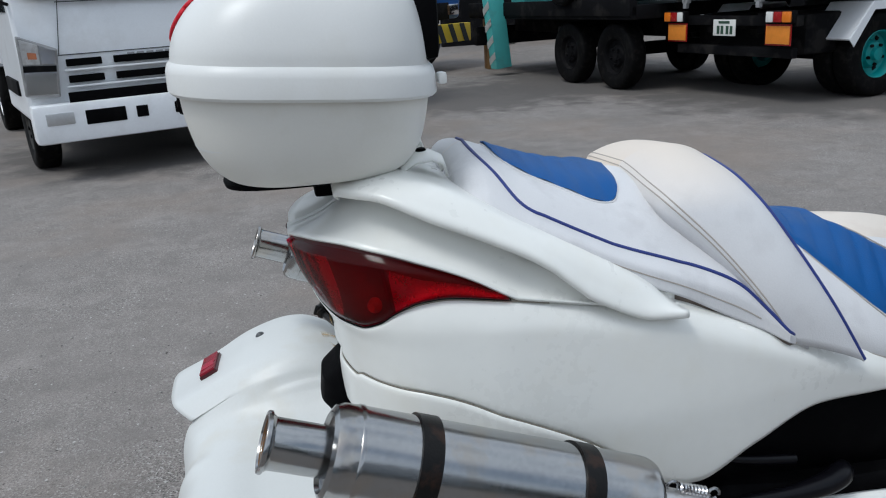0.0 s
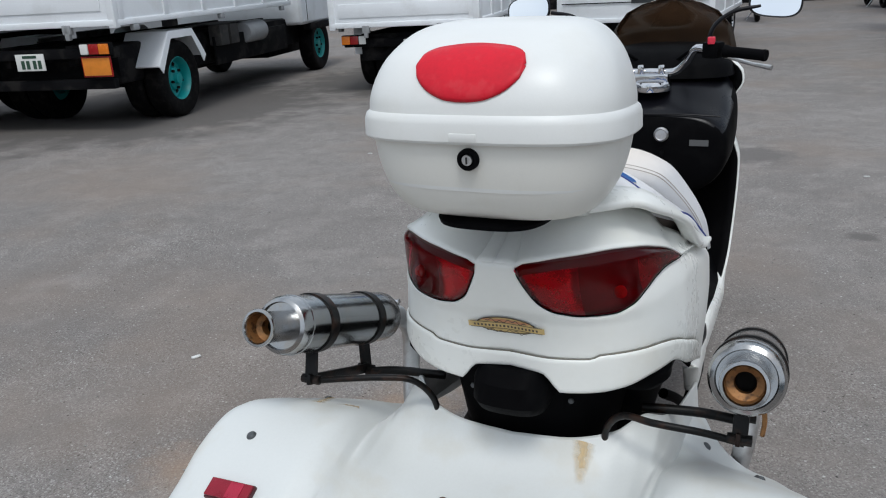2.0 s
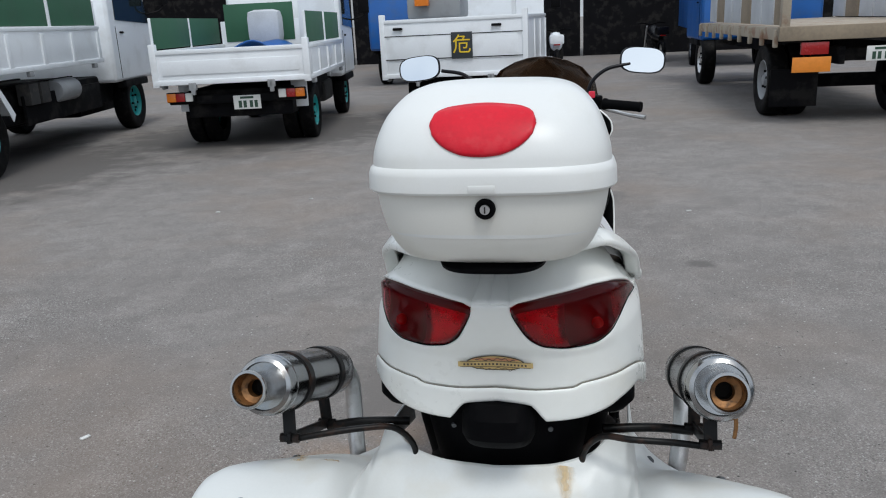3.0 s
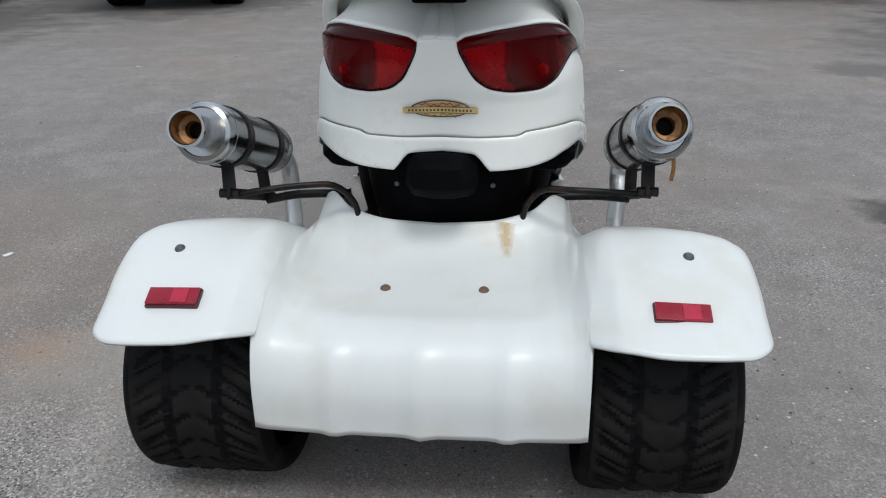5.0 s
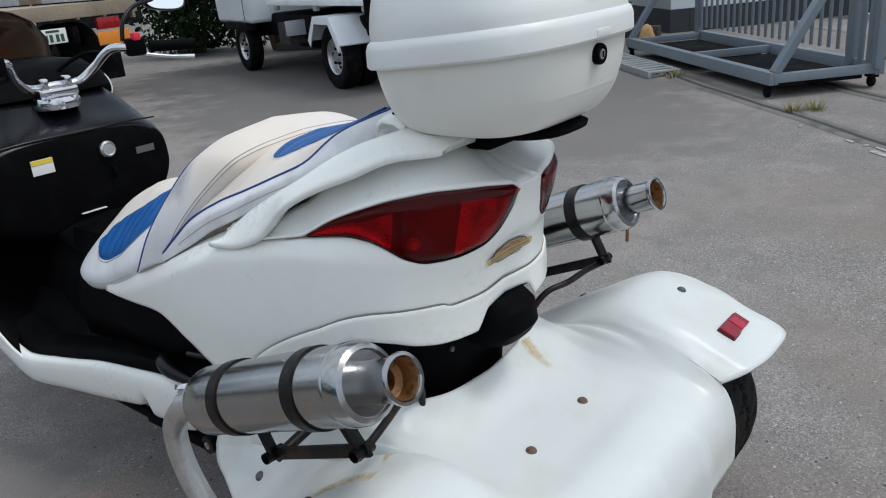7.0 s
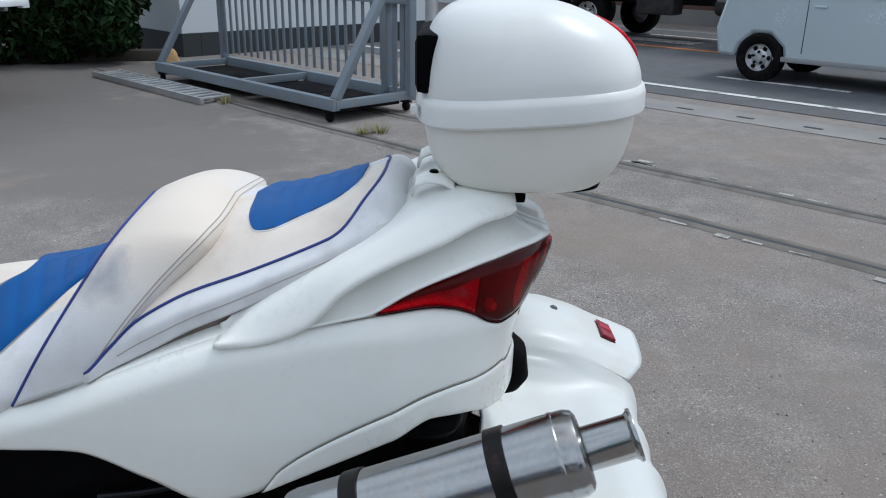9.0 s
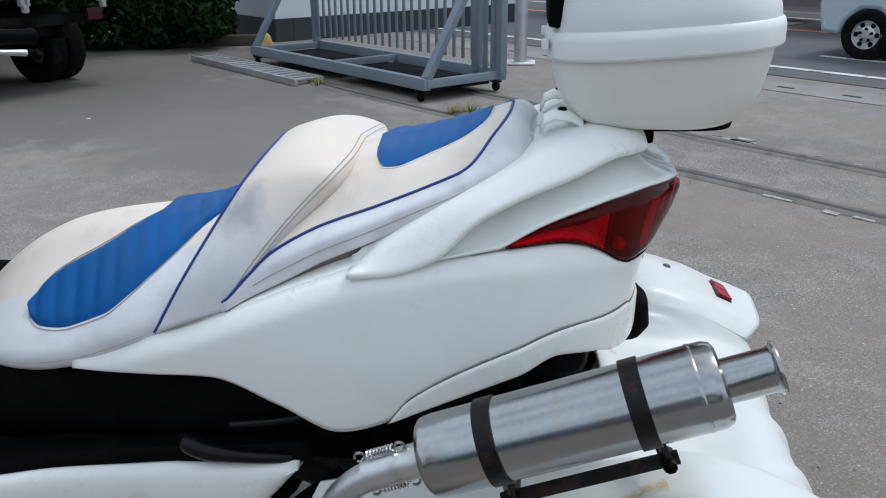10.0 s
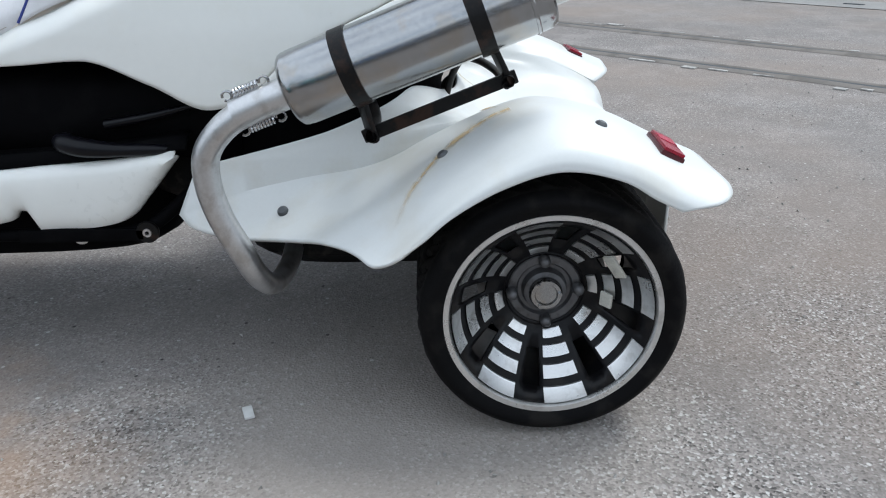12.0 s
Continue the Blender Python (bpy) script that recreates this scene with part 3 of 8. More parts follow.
# sliding gate on wheels: panel of bars on a braced base frame
def rolling_gate():
    g = empty("rolling_gate", "grey painted steel sliding gate with bars and braces on wheels", "gate", pose(*along(4.66, 3.40), 0, 0, 0, 45))
    L, H, D = 3.35, 1.75, 0.88

    def bar(name, p0, p1, w=0.05, d=0.05, parent=g):
        p0, p1 = Vector(p0), Vector(p1)
        m = Matrix.Translation((p0 + p1) / 2) @ (p1 - p0).to_track_quat("Z", "Y").to_matrix().to_4x4()
        bm = bmesh.new()
        block(bm, (w, d, (p1 - p0).length), (0, 0, 0), m, 0.004)
        return part(name, bm, GATE_PAINT, parent)

    zb = 0.16
    # base frame in plan: x along the gate, y across (positive towards the yard)
    for y in (-D / 2, D / 2):
        bar("base_beam", (0, y, zb), (L, y, zb), 0.075, 0.10)
    for x in (0.03, L / 2, L - 0.03):
        bar("cross_beam", (x, -D / 2, zb), (x, D / 2, zb), 0.07, 0.07)
    # black slabs added to draw the dark recesses between the base beams
    for x0, x1 in ((0.10, L / 2 - 0.06), (L / 2 + 0.06, L - 0.10)):
        bm = bmesh.new()
        block(bm, (x1 - x0, D - 0.16, 0.05), ((x0 + x1) / 2, 0, 0.10), None, 0.006)
        part("recess_slab", bm, TRUCK_DARK, g, "black slab filling the dark recess of the base frame")
    yp = -D / 2 + 0.03
    for x in (0.0, 0.34, L):
        bar("post", (x, yp, zb), (x, yp, H), 0.075, 0.075)
    bar("top_rail", (0, yp, H), (L, yp, H), 0.06, 0.06)
    bar("mid_rail", (0, yp, 0.98), (L, yp, 0.98), 0.10, 0.04)
    n = 22
    for k in range(n):
        x = 0.34 + (L - 0.34) * (k + 0.5) / n
        bar("upright_bar", (x, yp, 0.26), (x, yp, H), 0.032, 0.020)
    for k in range(2):
        bar("upright_bar", (0.11 + 0.11 * k, yp, zb), (0.11 + 0.11 * k, yp, H), 0.06, 0.02)
    for x in (0.04, L - 0.04):
        bar("brace", (x, D / 2 - 0.02, zb + 0.04), (x, yp + 0.04, 1.45), 0.085, 0.06)
    for x in (0.10, L - 0.10):
        for y in (-D / 2, D / 2):
            w = part("wheel", solid(lathe, [(0.0, -0.02), (0.040, -0.016), (0.045, -0.010), (0.038, 0), (0.045, 0.010), (0.040, 0.016), (0.0, 0.016)], pose(x, y, 0.047, 90, 0, 0), 20), TRUCK_DARK, g)
            bm = bmesh.new()
            block(bm, (0.09, 0.07, 0.06), (x, y, 0.11), None, 0.005)
            part("wheel_fork", bm, TRUCK_DARK, w)
    return g


rolling_gate()

# steel pole with a base plate
pole = empty("sign_pole", "plain grey galvanised steel pole on a square plate", "pole", pose(7.93, 0.47, 0))
part("shaft", solid(tube, [(0, 0, 0), (0, 0, 4.2)], 0.075, 20), GALV, pole)
bm = bmesh.new()
block(bm, (0.34, 0.34, 0.02), (0, 0, 0.014), None, 0.003)
part("base_plate", bm, ROAD_WHITE, pole)

# loading ramp lying on the ground
ramp_ob = empty("loading_ramp", "ribbed aluminium loading ramp lying on asphalt", "ramp", pose(7.18, 3.40, 0.0, 0, 0, 46))
for y in (-0.15, 0.15):
    bm = bmesh.new()
    block(bm, (2.5, 0.035, 0.065), (0, y, 0.034), None, 0.005)
    part("side_rail", bm, GALV, ramp_ob)
for k in range(16):
    bm = bmesh.new()
    block(bm, (0.075, 0.27, 0.02), (-1.17 + 0.156 * k, 0, 0.050), None, 0.004)
    part("rung", bm, GALV, ramp_ob)

# white building behind the gate with a black foot
house = empty("gate_house", "white rendered building with black base beside the gate", "building", pose(*along(9.6, 4.35), 0, 0, 0, 45))
bm = bmesh.new()
block(bm, (4.2, 0.24, 3.2), (2.4, 0.0, 1.92), None)
part("wall", bm, WALL_WHITE, house, smooth=False)
bm = bmesh.new()
block(bm, (0.24, 4.6, 3.2), (0.42, -2.42, 1.92), None)
part("wall", bm, WALL_WHITE, house, smooth=False)
bm = bmesh.new()
block(bm, (4.26, 0.28, 0.32), (2.4, 0.0, 0.16), None)
block(bm, (0.28, 4.6, 0.32), (0.42, -2.45, 0.16), None)
part("wall_base", bm, WALL_BASE, house, smooth=False)
bm = bmesh.new()
block(bm, (4.8, 5.4, 0.18), (2.3, -2.3, 3.6), None)
part("roof", bm, TRUCK_GREY, house, smooth=False)
# brown cloth-covered bundle at the wall
bm = bmesh.new()
rounded_rows = []
for z, r in ((0.0, 0.10), (0.04, 0.13), (0.13, 0.12), (0.19, 0.09), (0.24, 0.08), (0.28, 0.05), (0.30, 0.01)):
    rounded_rows.append([(8.35 + r * math.cos(a) * (1 + 0.15 * math.sin(3 * a)), 3.62 + r * math.sin(a) * 0.9, z) for a in np.linspace(0, 2 * math.pi, 18, endpoint=False)])
_g = sheet(bm, rounded_rows, True)
cap(bm, _g[0]), cap(bm, _g[-1])
tagged(part("garden_figure", bm, TRUNK_ORANGE), "small orange-brown garden figure standing by the wall", "figure")

# brown wall and houses across the road
far = empty("roadside_house", "dark brown timber-clad house across the road", "house", pose(*along(3.0, 16.2), 0, 0, 0, 45))
for k in range(7):
    bm = bmesh.new()
    block(bm, (3.9, 0.2, 2.4), (-14 + 4 * k, 0, 1.22), None)
    part("wall_bay", bm, BROWN_WALL, far, smooth=False)
    bm = bmesh.new()
    block(bm, (0.12, 0.26, 2.4), (-16 + 4 * k, 0, 1.22), None)
    part("post", bm, TRUCK_DARK, far, smooth=False)
bm = bmesh.new()
block(bm, (30, 0.4, 0.35), (-2, 0.0, 0.16), None)
part("footing", bm, CONCRETE, far, smooth=False)
bm = bmesh.new()
block(bm, (30, 6, 0.3), (-2, -2.6, 2.6), None)
part("roof", bm, TRUCK_GREY, far, smooth=False)
for k, (s, w, h, mat) in enumerate(((17, 8, 5, WALL_WHITE), (27, 9, 6, PALE_BOARD), (38, 9, 5, WALL_WHITE))):
    t = empty("town_house", "pale rendered house with dark windows across the road", "house", pose(*along(s, 20.5), 0, 0, 0, 45), "far houses")
    bm = bmesh.new()
    block(bm, (w, 5, h), (0, 0, h / 2), None)
    part("wall", bm, mat, t, smooth=False)
    bm = bmesh.new()
    prism(bm, [(-2.9, 0), (2.9, 0), (0, 1.5)], w + 0.6, pose(-w / 2 - 0.3, 0, h, 90, 0, 90))
    part("roof", bm, TRUCK_GREY, t, smooth=False)
    for i in range(3):
        wm = (-w / 3 + i * w / 3, 2.52, 1.6)
        bm = bmesh.new()
        block(bm, (1.5, 0.08, 1.1), wm, None, 0.01)
        win = part("window", bm, WALL_BASE, t)
        bm = bmesh.new()
        block(bm, (1.34, 0.03, 0.94), (wm[0], 2.57, 1.6), None)
        part("pane", bm, WINDSHIELD, win)


# bushes: many small leaves round branching stems
def bush(at, rx, ry, h, count, seed, label):
    rnd = random.Random(seed)
    b = empty("bush", label, "bush", pose(*at, 0), "hedge bushes")
    bm = bmesh.new()
    for k in range(7):
        a = 2 * math.pi * k / 7 + rnd.random()
        tube(bm, [(0.05 * math.cos(a), 0.05 * math.sin(a), 0), (rx * 0.35 * math.cos(a), ry * 0.35 * math.sin(a), h * 0.4), (rx * 0.7 * math.cos(a), ry * 0.7 * math.sin(a), h * 0.8)], [0.05, 0.03, 0.012], 6, 6)
    part("stem", bm, BARK, b)
    bm = bmesh.new()
    lumps = [(rnd.uniform(-0.6, 0.6) * rx, rnd.uniform(-0.6, 0.6) * ry, rnd.uniform(0.12, 0.85) * h, rnd.uniform(0.3, 0.55)) for _ in range(14)]
    for _ in range(count):
        lx, ly, lz, lr = rnd.choice(lumps)
        d = Vector((rnd.gauss(0, 1), rnd.gauss(0, 1), rnd.gauss(0, 1))).normalized() * lr * (0.75 + 0.35 * rnd.random())
        p = Vector((lx + d.x * rx, ly + d.y * ry, max(0.08, lz + d.z * h * 0.55)))
        s = rnd.uniform(0.045, 0.095)
        m = Matrix.Translation(p) @ Euler((rnd.uniform(-1.2, 1.2), rnd.uniform(-1.2, 1.2), rnd.uniform(0, 6.3))).to_matrix().to_4x4()
        vs = [bm.verts.new(m @ Vector(q)) for q in ((-s, 0, 0), (0, -s * 0.45, 0.008), (s, 0, 0), (0, s * 0.45, 0.008))]
        bm.faces.new(vs)
    tagged(part("crown", bm, LEAF, b, smooth=False, recalc=False), kind="stuff")
    return b


for k, (x, y, rx, ry, h) in enumerate(((9.45, 5.0, 0.75, 0.75, 1.7), (9.35, 5.75, 0.85, 0.8, 2.2), (9.25, 6.6, 0.9, 0.8, 2.6), (9.0, 7.7, 0.8, 0.9, 2.8), (8.7, 9.0, 0.9, 1.0, 3.0), (8.3, 10.5, 1.0, 1.1, 3.2), (7.9, 12.2, 1.1, 1.2, 3.4))):
    bush((x, y), rx, ry, h, 9500 if k < 4 else 5500, 40 + k, "dense dark green clipped bush beside the gate house")
# low stone kerb under the bushes
bm = bmesh.new()
block(bm, (0.22, 6.5, 0.14), (0, 0, 0.07), pose(8.95, 7.2, 0, 0, 0, 13), 0.02)
tagged(part("garden_kerb", bm, SOIL), "low dark earth-stained kerb below the bushes", "kerb")
# weeds at the rail and the pole
for k, (x, y) in enumerate(((4.95, 0.93), (5.05, 0.80), (7.1, 0.95), (6.3, 2.4), (7.6, 0.8))):
    rnd = random.Random(90 + k)
    bm = bmesh.new()
    for _ in range(70):
        a, l, r = rnd.uniform(0, 6.3), rnd.uniform(0.03, 0.10), 0.08 * rnd.random()
        p = Vector((x + r * math.cos(a), y + r * math.sin(a), 0.002))
        t = p + Vector((math.cos(a) * l * 0.8, math.sin(a) * l * 0.8, l))
        w = Vector((-math.sin(a), math.cos(a), 0)) * 0.004
        bm.faces.new([bm.verts.new(q) for q in (p - w, p + w, t)])
    tagged(part("weed", bm, WEED, smooth=False, recalc=False), "dry yellow-green weed tuft in a crack", "weed", "weeds", "stuff")

# ---- vehicles standing round the yard ----
def box_part(name, size, at, material, parent, label="", bevel=0.012, m=None, taper=(1, 1)):
    bm = bmesh.new()
    block(bm, size, at, m, bevel, 0, taper)
    return part(name, bm, material, parent, label)


def truck_wheel(parent, x, y, r, w, disc, side, dual=False, dish=0.06):
    """One road wheel, its face towards side."""
    for k in range(2 if dual else 1):
        m = Matrix.Translation((x - side * k * (w + 0.03), y, r)) @ Matrix.Rotation(side * math.pi / 2, 4, "Y")
        tyre = part("wheel", solid(lathe, spline([(r * 0.56, -w * 0.42), (r * 0.72, -w * 0.5), (r * 0.93, -w * 0.5), (r * 0.985, -w * 0.40), (r, 0), (r * 0.985, w * 0.40), (r * 0.93, w * 0.5), (r * 0.72, w * 0.5), (r * 0.56, w * 0.42)], 26).tolist(), m, 40), RUBBER, parent, "black truck tyre")
        prof = [(r * 0.57, w * 0.40), (r * 0.55, w * 0.44), (r * 0.53, w * 0.40), (r * 0.50, w * 0.40 - dish), (r * 0.34, w * 0.40 - dish * 1.2), (r * 0.28, w * 0.40 - dish * 0.5), (r * 0.16, w * 0.40 - dish * 0.4), (r * 0.14, w * 0.40), (0.0, w * 0.42)]
        rim = part("wheel_disc", solid(lathe, prof, m, 32), disc, tyre)
        if k == 0:
            for i in range(5):
                a = 2 * math.pi * i / 5
                part("wheel_nut", solid(lathe, [(0.016, 0), (0.016, 0.03), (0, 0.032)], m @ Matrix.Translation((r * 0.24 * math.cos(a), r * 0.24 * math.sin(a), w * 0.40 - dish * 0.5)), 6), TRUCK_DARK, rim)
            for i in range(6):
                a = 2 * math.pi * (i + 0.5) / 6
                part("disc_hole", solid(lathe, [(0.03, 0.0), (0.028, 0.004), (0, 0.004)], m @ Matrix.Translation((r * 0.42 * math.cos(a), r * 0.42 * math.sin(a), w * 0.40 - dish * 1.1)), 10), TRUCK_DARK, rim)


def chassis(parent, y0, y1, z, w=0.75):
    for x in (-w / 2, w / 2):
        box_part("chassis_rail", (0.08, y1 - y0, 0.20), (x, (y0 + y1) / 2, z), TRUCK_DARK, parent)
    for k in range(4):
        box_part("cross_member", (w, 0.10, 0.14), (0, y0 + 0.15 + (y1 - y0 - 0.3) * k / 3, z), TRUCK_DARK, parent)
    box_part("axle_beam", (1.4, 0.14, 0.16), (0, 0, 0.42), TRUCK_DARK, parent)
    box_part("fuel_tank", (0.35, 0.75, 0.30), (w / 2 + 0.20, y0 + (y1 - y0) * 0.55, z - 0.12), UNDERBODY, parent, bevel=0.06)
    part("air_tank", solid(lathe, [(0.0, 0), (0.12, 0.01), (0.14, 0.05), (0.14, 0.55), (0.12, 0.59), (0.0, 0.60)], axis((w / 2 + 0.2, y0 + (y1 - y0) * 0.72, z - 0.1), (w / 2 + 0.2, y0 + (y1 - y0) * 0.72 + 1, z - 0.1)), 20), UNDERBODY, parent)


def cab(parent, y, width, z0, h, paint, length=1.55):
    """A cab-over cab from y forward, with windows, doors and steps."""
    w = width / 2
    bm = bmesh.new()
    side_line = [(y, z0), (y + length, z0), (y + length + 0.05, z0 + 0.35), (y + length, z0 + h * 0.46), (y + length * 0.80, z0 + h * 0.97), (y + length * 0.6, z0 + h), (y + 0.05, z0 + h), (y, z0 + h * 0.95)]
    prism(bm, side_line, width, Matrix(((0, 0, 1, -w), (1, 0, 0, 0), (0, 1, 0, 0), (0, 0, 0, 1))))
    body = part("cab", bm, paint, parent, bevel=0.05)
    for side in (-1, 1):
        x = side * (w + 0.004)
        bm = bmesh.new()
        q = [(y + 0.25, z0 + h * 0.50), (y + length * 0.95, z0 + h * 0.47), (y + length * 0.80, z0 + h * 0.90), (y + 0.28, z0 + h * 0.92)]
        prism(bm, q, 0.012, Matrix(((0, 0, 1, x - 0.006), (1, 0, 0, 0), (0, 1, 0, 0), (0, 0, 0, 1))))
        part("side_window", bm, WINDSHIELD, body)
        box_part("door_handle", (0.02, 0.13, 0.03), (side * (w + 0.012), y + 0.42, z0 + h * 0.40), TRUCK_DARK, body)
        box_part("door_gap", (0.004, 0.012, h * 0.42), (side * (w + 0.003), y + 0.22, z0 + h * 0.24), TRUCK_DARK, body, bevel=0)
        box_part("wheel_arch", (0.14, 0.95, 0.10), (side * (w - 0.06), y + length * 0.45, z0 - 0.04), TRUCK_DARK, body)
        arm = part("mirror_arm", solid(tube, [(side * w, y + length * 0.95, z0 + h * 0.55), (side * (w + 0.22), y + length + 0.05, z0 + h * 0.6), (side * (w + 0.22), y + length + 0.05, z0 + h * 0.85)], 0.014, 8, 10), TRUCK_DARK, body)
        box_part("mirror_head", (0.19, 0.06, 0.32), (side * (w + 0.22), y + length + 0.05, z0 + h * 0.72), TRUCK_DARK, arm, bevel=0.02)
    return body


def bed_sides(parent, w, y0, y1, z, h, paint, tail=True, ribs=6):
    """A tipper body: floor, ribbed side gates, tail gate, headboard."""
    floor = box_part("bed_floor", (w, y1 - y0, 0.10), (0, (y0 + y1) / 2, z + 0.05), TRUCK_GREY, parent)
    for side in (-1, 1):
        gate = box_part("side_gate", (0.045, y1 - y0, h), (side * (w / 2), (y0 + y1) / 2, z + h / 2), paint, parent)
        box_part("gate_cap", (0.075, y1 - y0 + 0.02, 0.05), (side * (w / 2), (y0 + y1) / 2, z + h), paint, gate)
        box_part("gate_foot", (0.075, y1 - y0 + 0.02, 0.06), (side * (w / 2 + 0.004), (y0 + y1) / 2, z + 0.03), paint, gate)
        for k in range(ribs):
            box_part("gate_rib", (0.03, 0.09, h - 0.1), (side * (w / 2 + 0.026), y0 + 0.08 + (y1 - y0 - 0.16) * k / (ribs - 1), z + h / 2), paint, gate)
        for k in range(3):
            box_part("hinge", (0.05, 0.10, 0.06), (side * (w / 2 + 0.02), y0 + 0.3 + (y1 - y0 - 0.6) * k / 2, z - 0.03), TRUCK_GREY, gate)
    if tail:
        t = box_part("tail_gate", (w, 0.045, h), (0, y0, z + h / 2), paint, parent)
        box_part("gate_cap", (w + 0.04, 0.075, 0.05), (0, y0, z + h), paint, t)
        box_part("gate_foot", (w + 0.04, 0.08, 0.06), (0, y0 - 0.004, z + 0.03), paint, t)
        box_part("gate_panel", (w * 0.90, 0.012, h * 0.42), (0, y0 - 0.028, z + h * 0.52), paint, t, bevel=0.006)
        for x in (-w * 0.26, w * 0.26):
            box_part("hinge", (0.09, 0.06, 0.09), (x, y0 - 0.03, z - 0.02), TRUCK_GREY, t)
            box_part("latch", (0.05, 0.05, 0.14), (x, y0 - 0.035, z - 0.05), TRUCK_GREY, t)
        for x in (-w / 2, w / 2):
            box_part("corner_post", (0.08, 0.08, h + 0.12), (x, y0, z + h / 2 + 0.04), paint, t)
    box_part("headboard", (w, 0.06, h + 0.35), (0, y1, z + (h + 0.35) / 2), paint, parent)


def plate_bars(parent, at, m=None, size=(0.33, 0.165)):
    """A number plate; its characters are plain bars."""
    p = box_part("number_plate", (size[0], 0.010, size[1]), at, STICKER, parent, "white number plate with dark bars", 0.004, m)
    for k in range(4):
        box_part("plate_bar", (0.038, 0.004, size[1] * 0.50), (at[0] - 0.085 + 0.058 * k + (0.018 if k > 1 else 0), at[1] - 0.0065, at[2] - 0.022), GALV_DARK, p, "", 0, m)
    box_part("plate_bar", (0.16, 0.004, 0.026), (at[0], at[1] - 0.0065, at[2] + 0.055), GALV_DARK, p, "", 0, m)
    return p


GALV_DARK = shader("plate_ink", (0.03, 0.07, 0.045), 0.5)


def rear_lights(parent, w, y, z, big=True):
    box_part("rear_beam", (w * 0.92, 0.08, 0.10), (0, y + 0.04, z + 0.03), TRUCK_DARK, parent)
    for side in (-1, 1):
        lamp = box_part("rear_lamp", (0.34, 0.07, 0.12), (side * w * 0.37, y - 0.02, z + 0.07), TRUCK_DARK, parent, "red and amber rear lamp cluster")
        box_part("amber_lens", (0.11, 0.02, 0.10), (side * (w * 0.37 + 0.11), y - 0.062, z + 0.07), AMBER, lamp)
        box_part("red_lens", (0.11, 0.02, 0.10), (side * w * 0.37, y - 0.062, z + 0.07), RED_LENS, lamp)
        box_part("clear_lens", (0.09, 0.02, 0.10), (side * (w * 0.37 - 0.105), y - 0.062, z + 0.07), STICKER, lamp)
        if big:
            box_part("warning_plate", (0.30, 0.012, 0.17), (side * w * 0.36, y - 0.03, z - 0.10), ORANGE_PLATE, parent, "orange and red reflective rear plate", 0.004)
            box_part("plate_border", (0.33, 0.006, 0.20), (side * w * 0.36, y - 0.022, z - 0.10), RED_LENS, parent, "", 0.004)


def mudguard(parent, x, y, r, w, paint, side):
    """An angular white guard over a wheel."""
    bm = bmesh.new()
    line = [(-r * 1.24, r * 1.42), (-r * 0.98, r * 1.75), (-r * 0.6, r * 2.22), (r * 0.6, r * 2.22), (r * 0.98, r * 1.75), (r * 1.16, r * 1.50)]
    rows = [[(x + q, y + a, z) for a, z in line] for q in (-w / 2, w / 2)]
    sheet(bm, rows)
    part("mudguard", bm, paint, parent, "white angular mudguard", smooth=False, thick=0.02)
    bm = bmesh.new()
    rows = [[(x + side * w / 2, y + a, z) for a, z in line], [(x + side * w / 2, y + a * 0.88, z - 0.07) for a, z in line]]
    sheet(bm, rows)
    part("mudguard_lip", bm, paint, parent, smooth=False, thick=0.01)


def heading(x, y, hx, hy):
    return pose(x, y, 0, 0, 0, math.degrees(math.atan2(hy, hx)) - 90)


# tipper with teal wheels and green side sheets
big = empty("tipper_truck", "white tipper truck with teal wheels and green sheets, parked", "truck", heading(-6.84, 5.72, -0.197, 0.98), "tipper trucks")
chassis(big, -1.0, 5.9, 0.78)
cab(big, 3.55, 2.1, 0.75, 1.75, TRUCK_WHITE, 1.75)
bed_sides(big, 2.08, -1.15, 3.1, 1.06, 0.46, TRUCK_WHITE)
for side in (-1, 1):
    truck_wheel(big, side * 0.87, 0, 0.42, 0.22, TEAL, side, True, 0.10)
    truck_wheel(big, side * 0.87, 4.40, 0.42, 0.22, TEAL, side, False, 0.05)
    mudguard(big, side * 0.80, 0, 0.42, 0.50, TRUCK_WHITE, side)
    for k in range(3):
        fr = box_part("sheet_frame", (0.03, 1.38, 0.03), (side * 1.04, -0.42 + 1.40 * k, 2.16), TRUCK_WHITE, big)
        box_part("side_sheet", (0.014, 1.34, 0.60), (side * 1.04, -0.42 + 1.40 * k, 1.85), GREEN_SHEET, big, "dark green side sheet")
        box_part("sheet_post", (0.03, 0.03, 0.62), (side * 1.045, -1.10 + 1.40 * k, 1.86), TRUCK_WHITE, big)
rear_lights(big, 2.08, -1.10, 0.78)
plate_bars(big, (0.0, -1.12, 0.74))
box_part("gearbox", (0.9, 2.3, 0.42), (0, 1.9, 0.58), TRUCK_DARK, big, bevel=0.06)
for side in (-1, 1):
    box_part("side_guard", (0.04, 2.2, 0.34), (side * 0.90, 2.1, 0.62), TRUCK_DARK, big)
    part("fuel_drum", solid(lathe, [(0.0, 0), (0.12, 0.01), (0.14, 0.04), (0.14, 0.52), (0.12, 0.55), (0.0, 0.56)], axis((side * 0.90, 1.80, 0.78), (side * 0.90, 3, 0.78)), 24), TRUCK_GREY, big, "grey steel fuel drum")
    box_part("battery_box", (0.16, 0.22, 0.24), (side * 0.92, 1.12, 0.80), UNDERBODY, big)
    box_part("battery_box", (0.16, 0.22, 0.24), (side * 0.92, 1.40, 0.80), UNDERBODY, big)
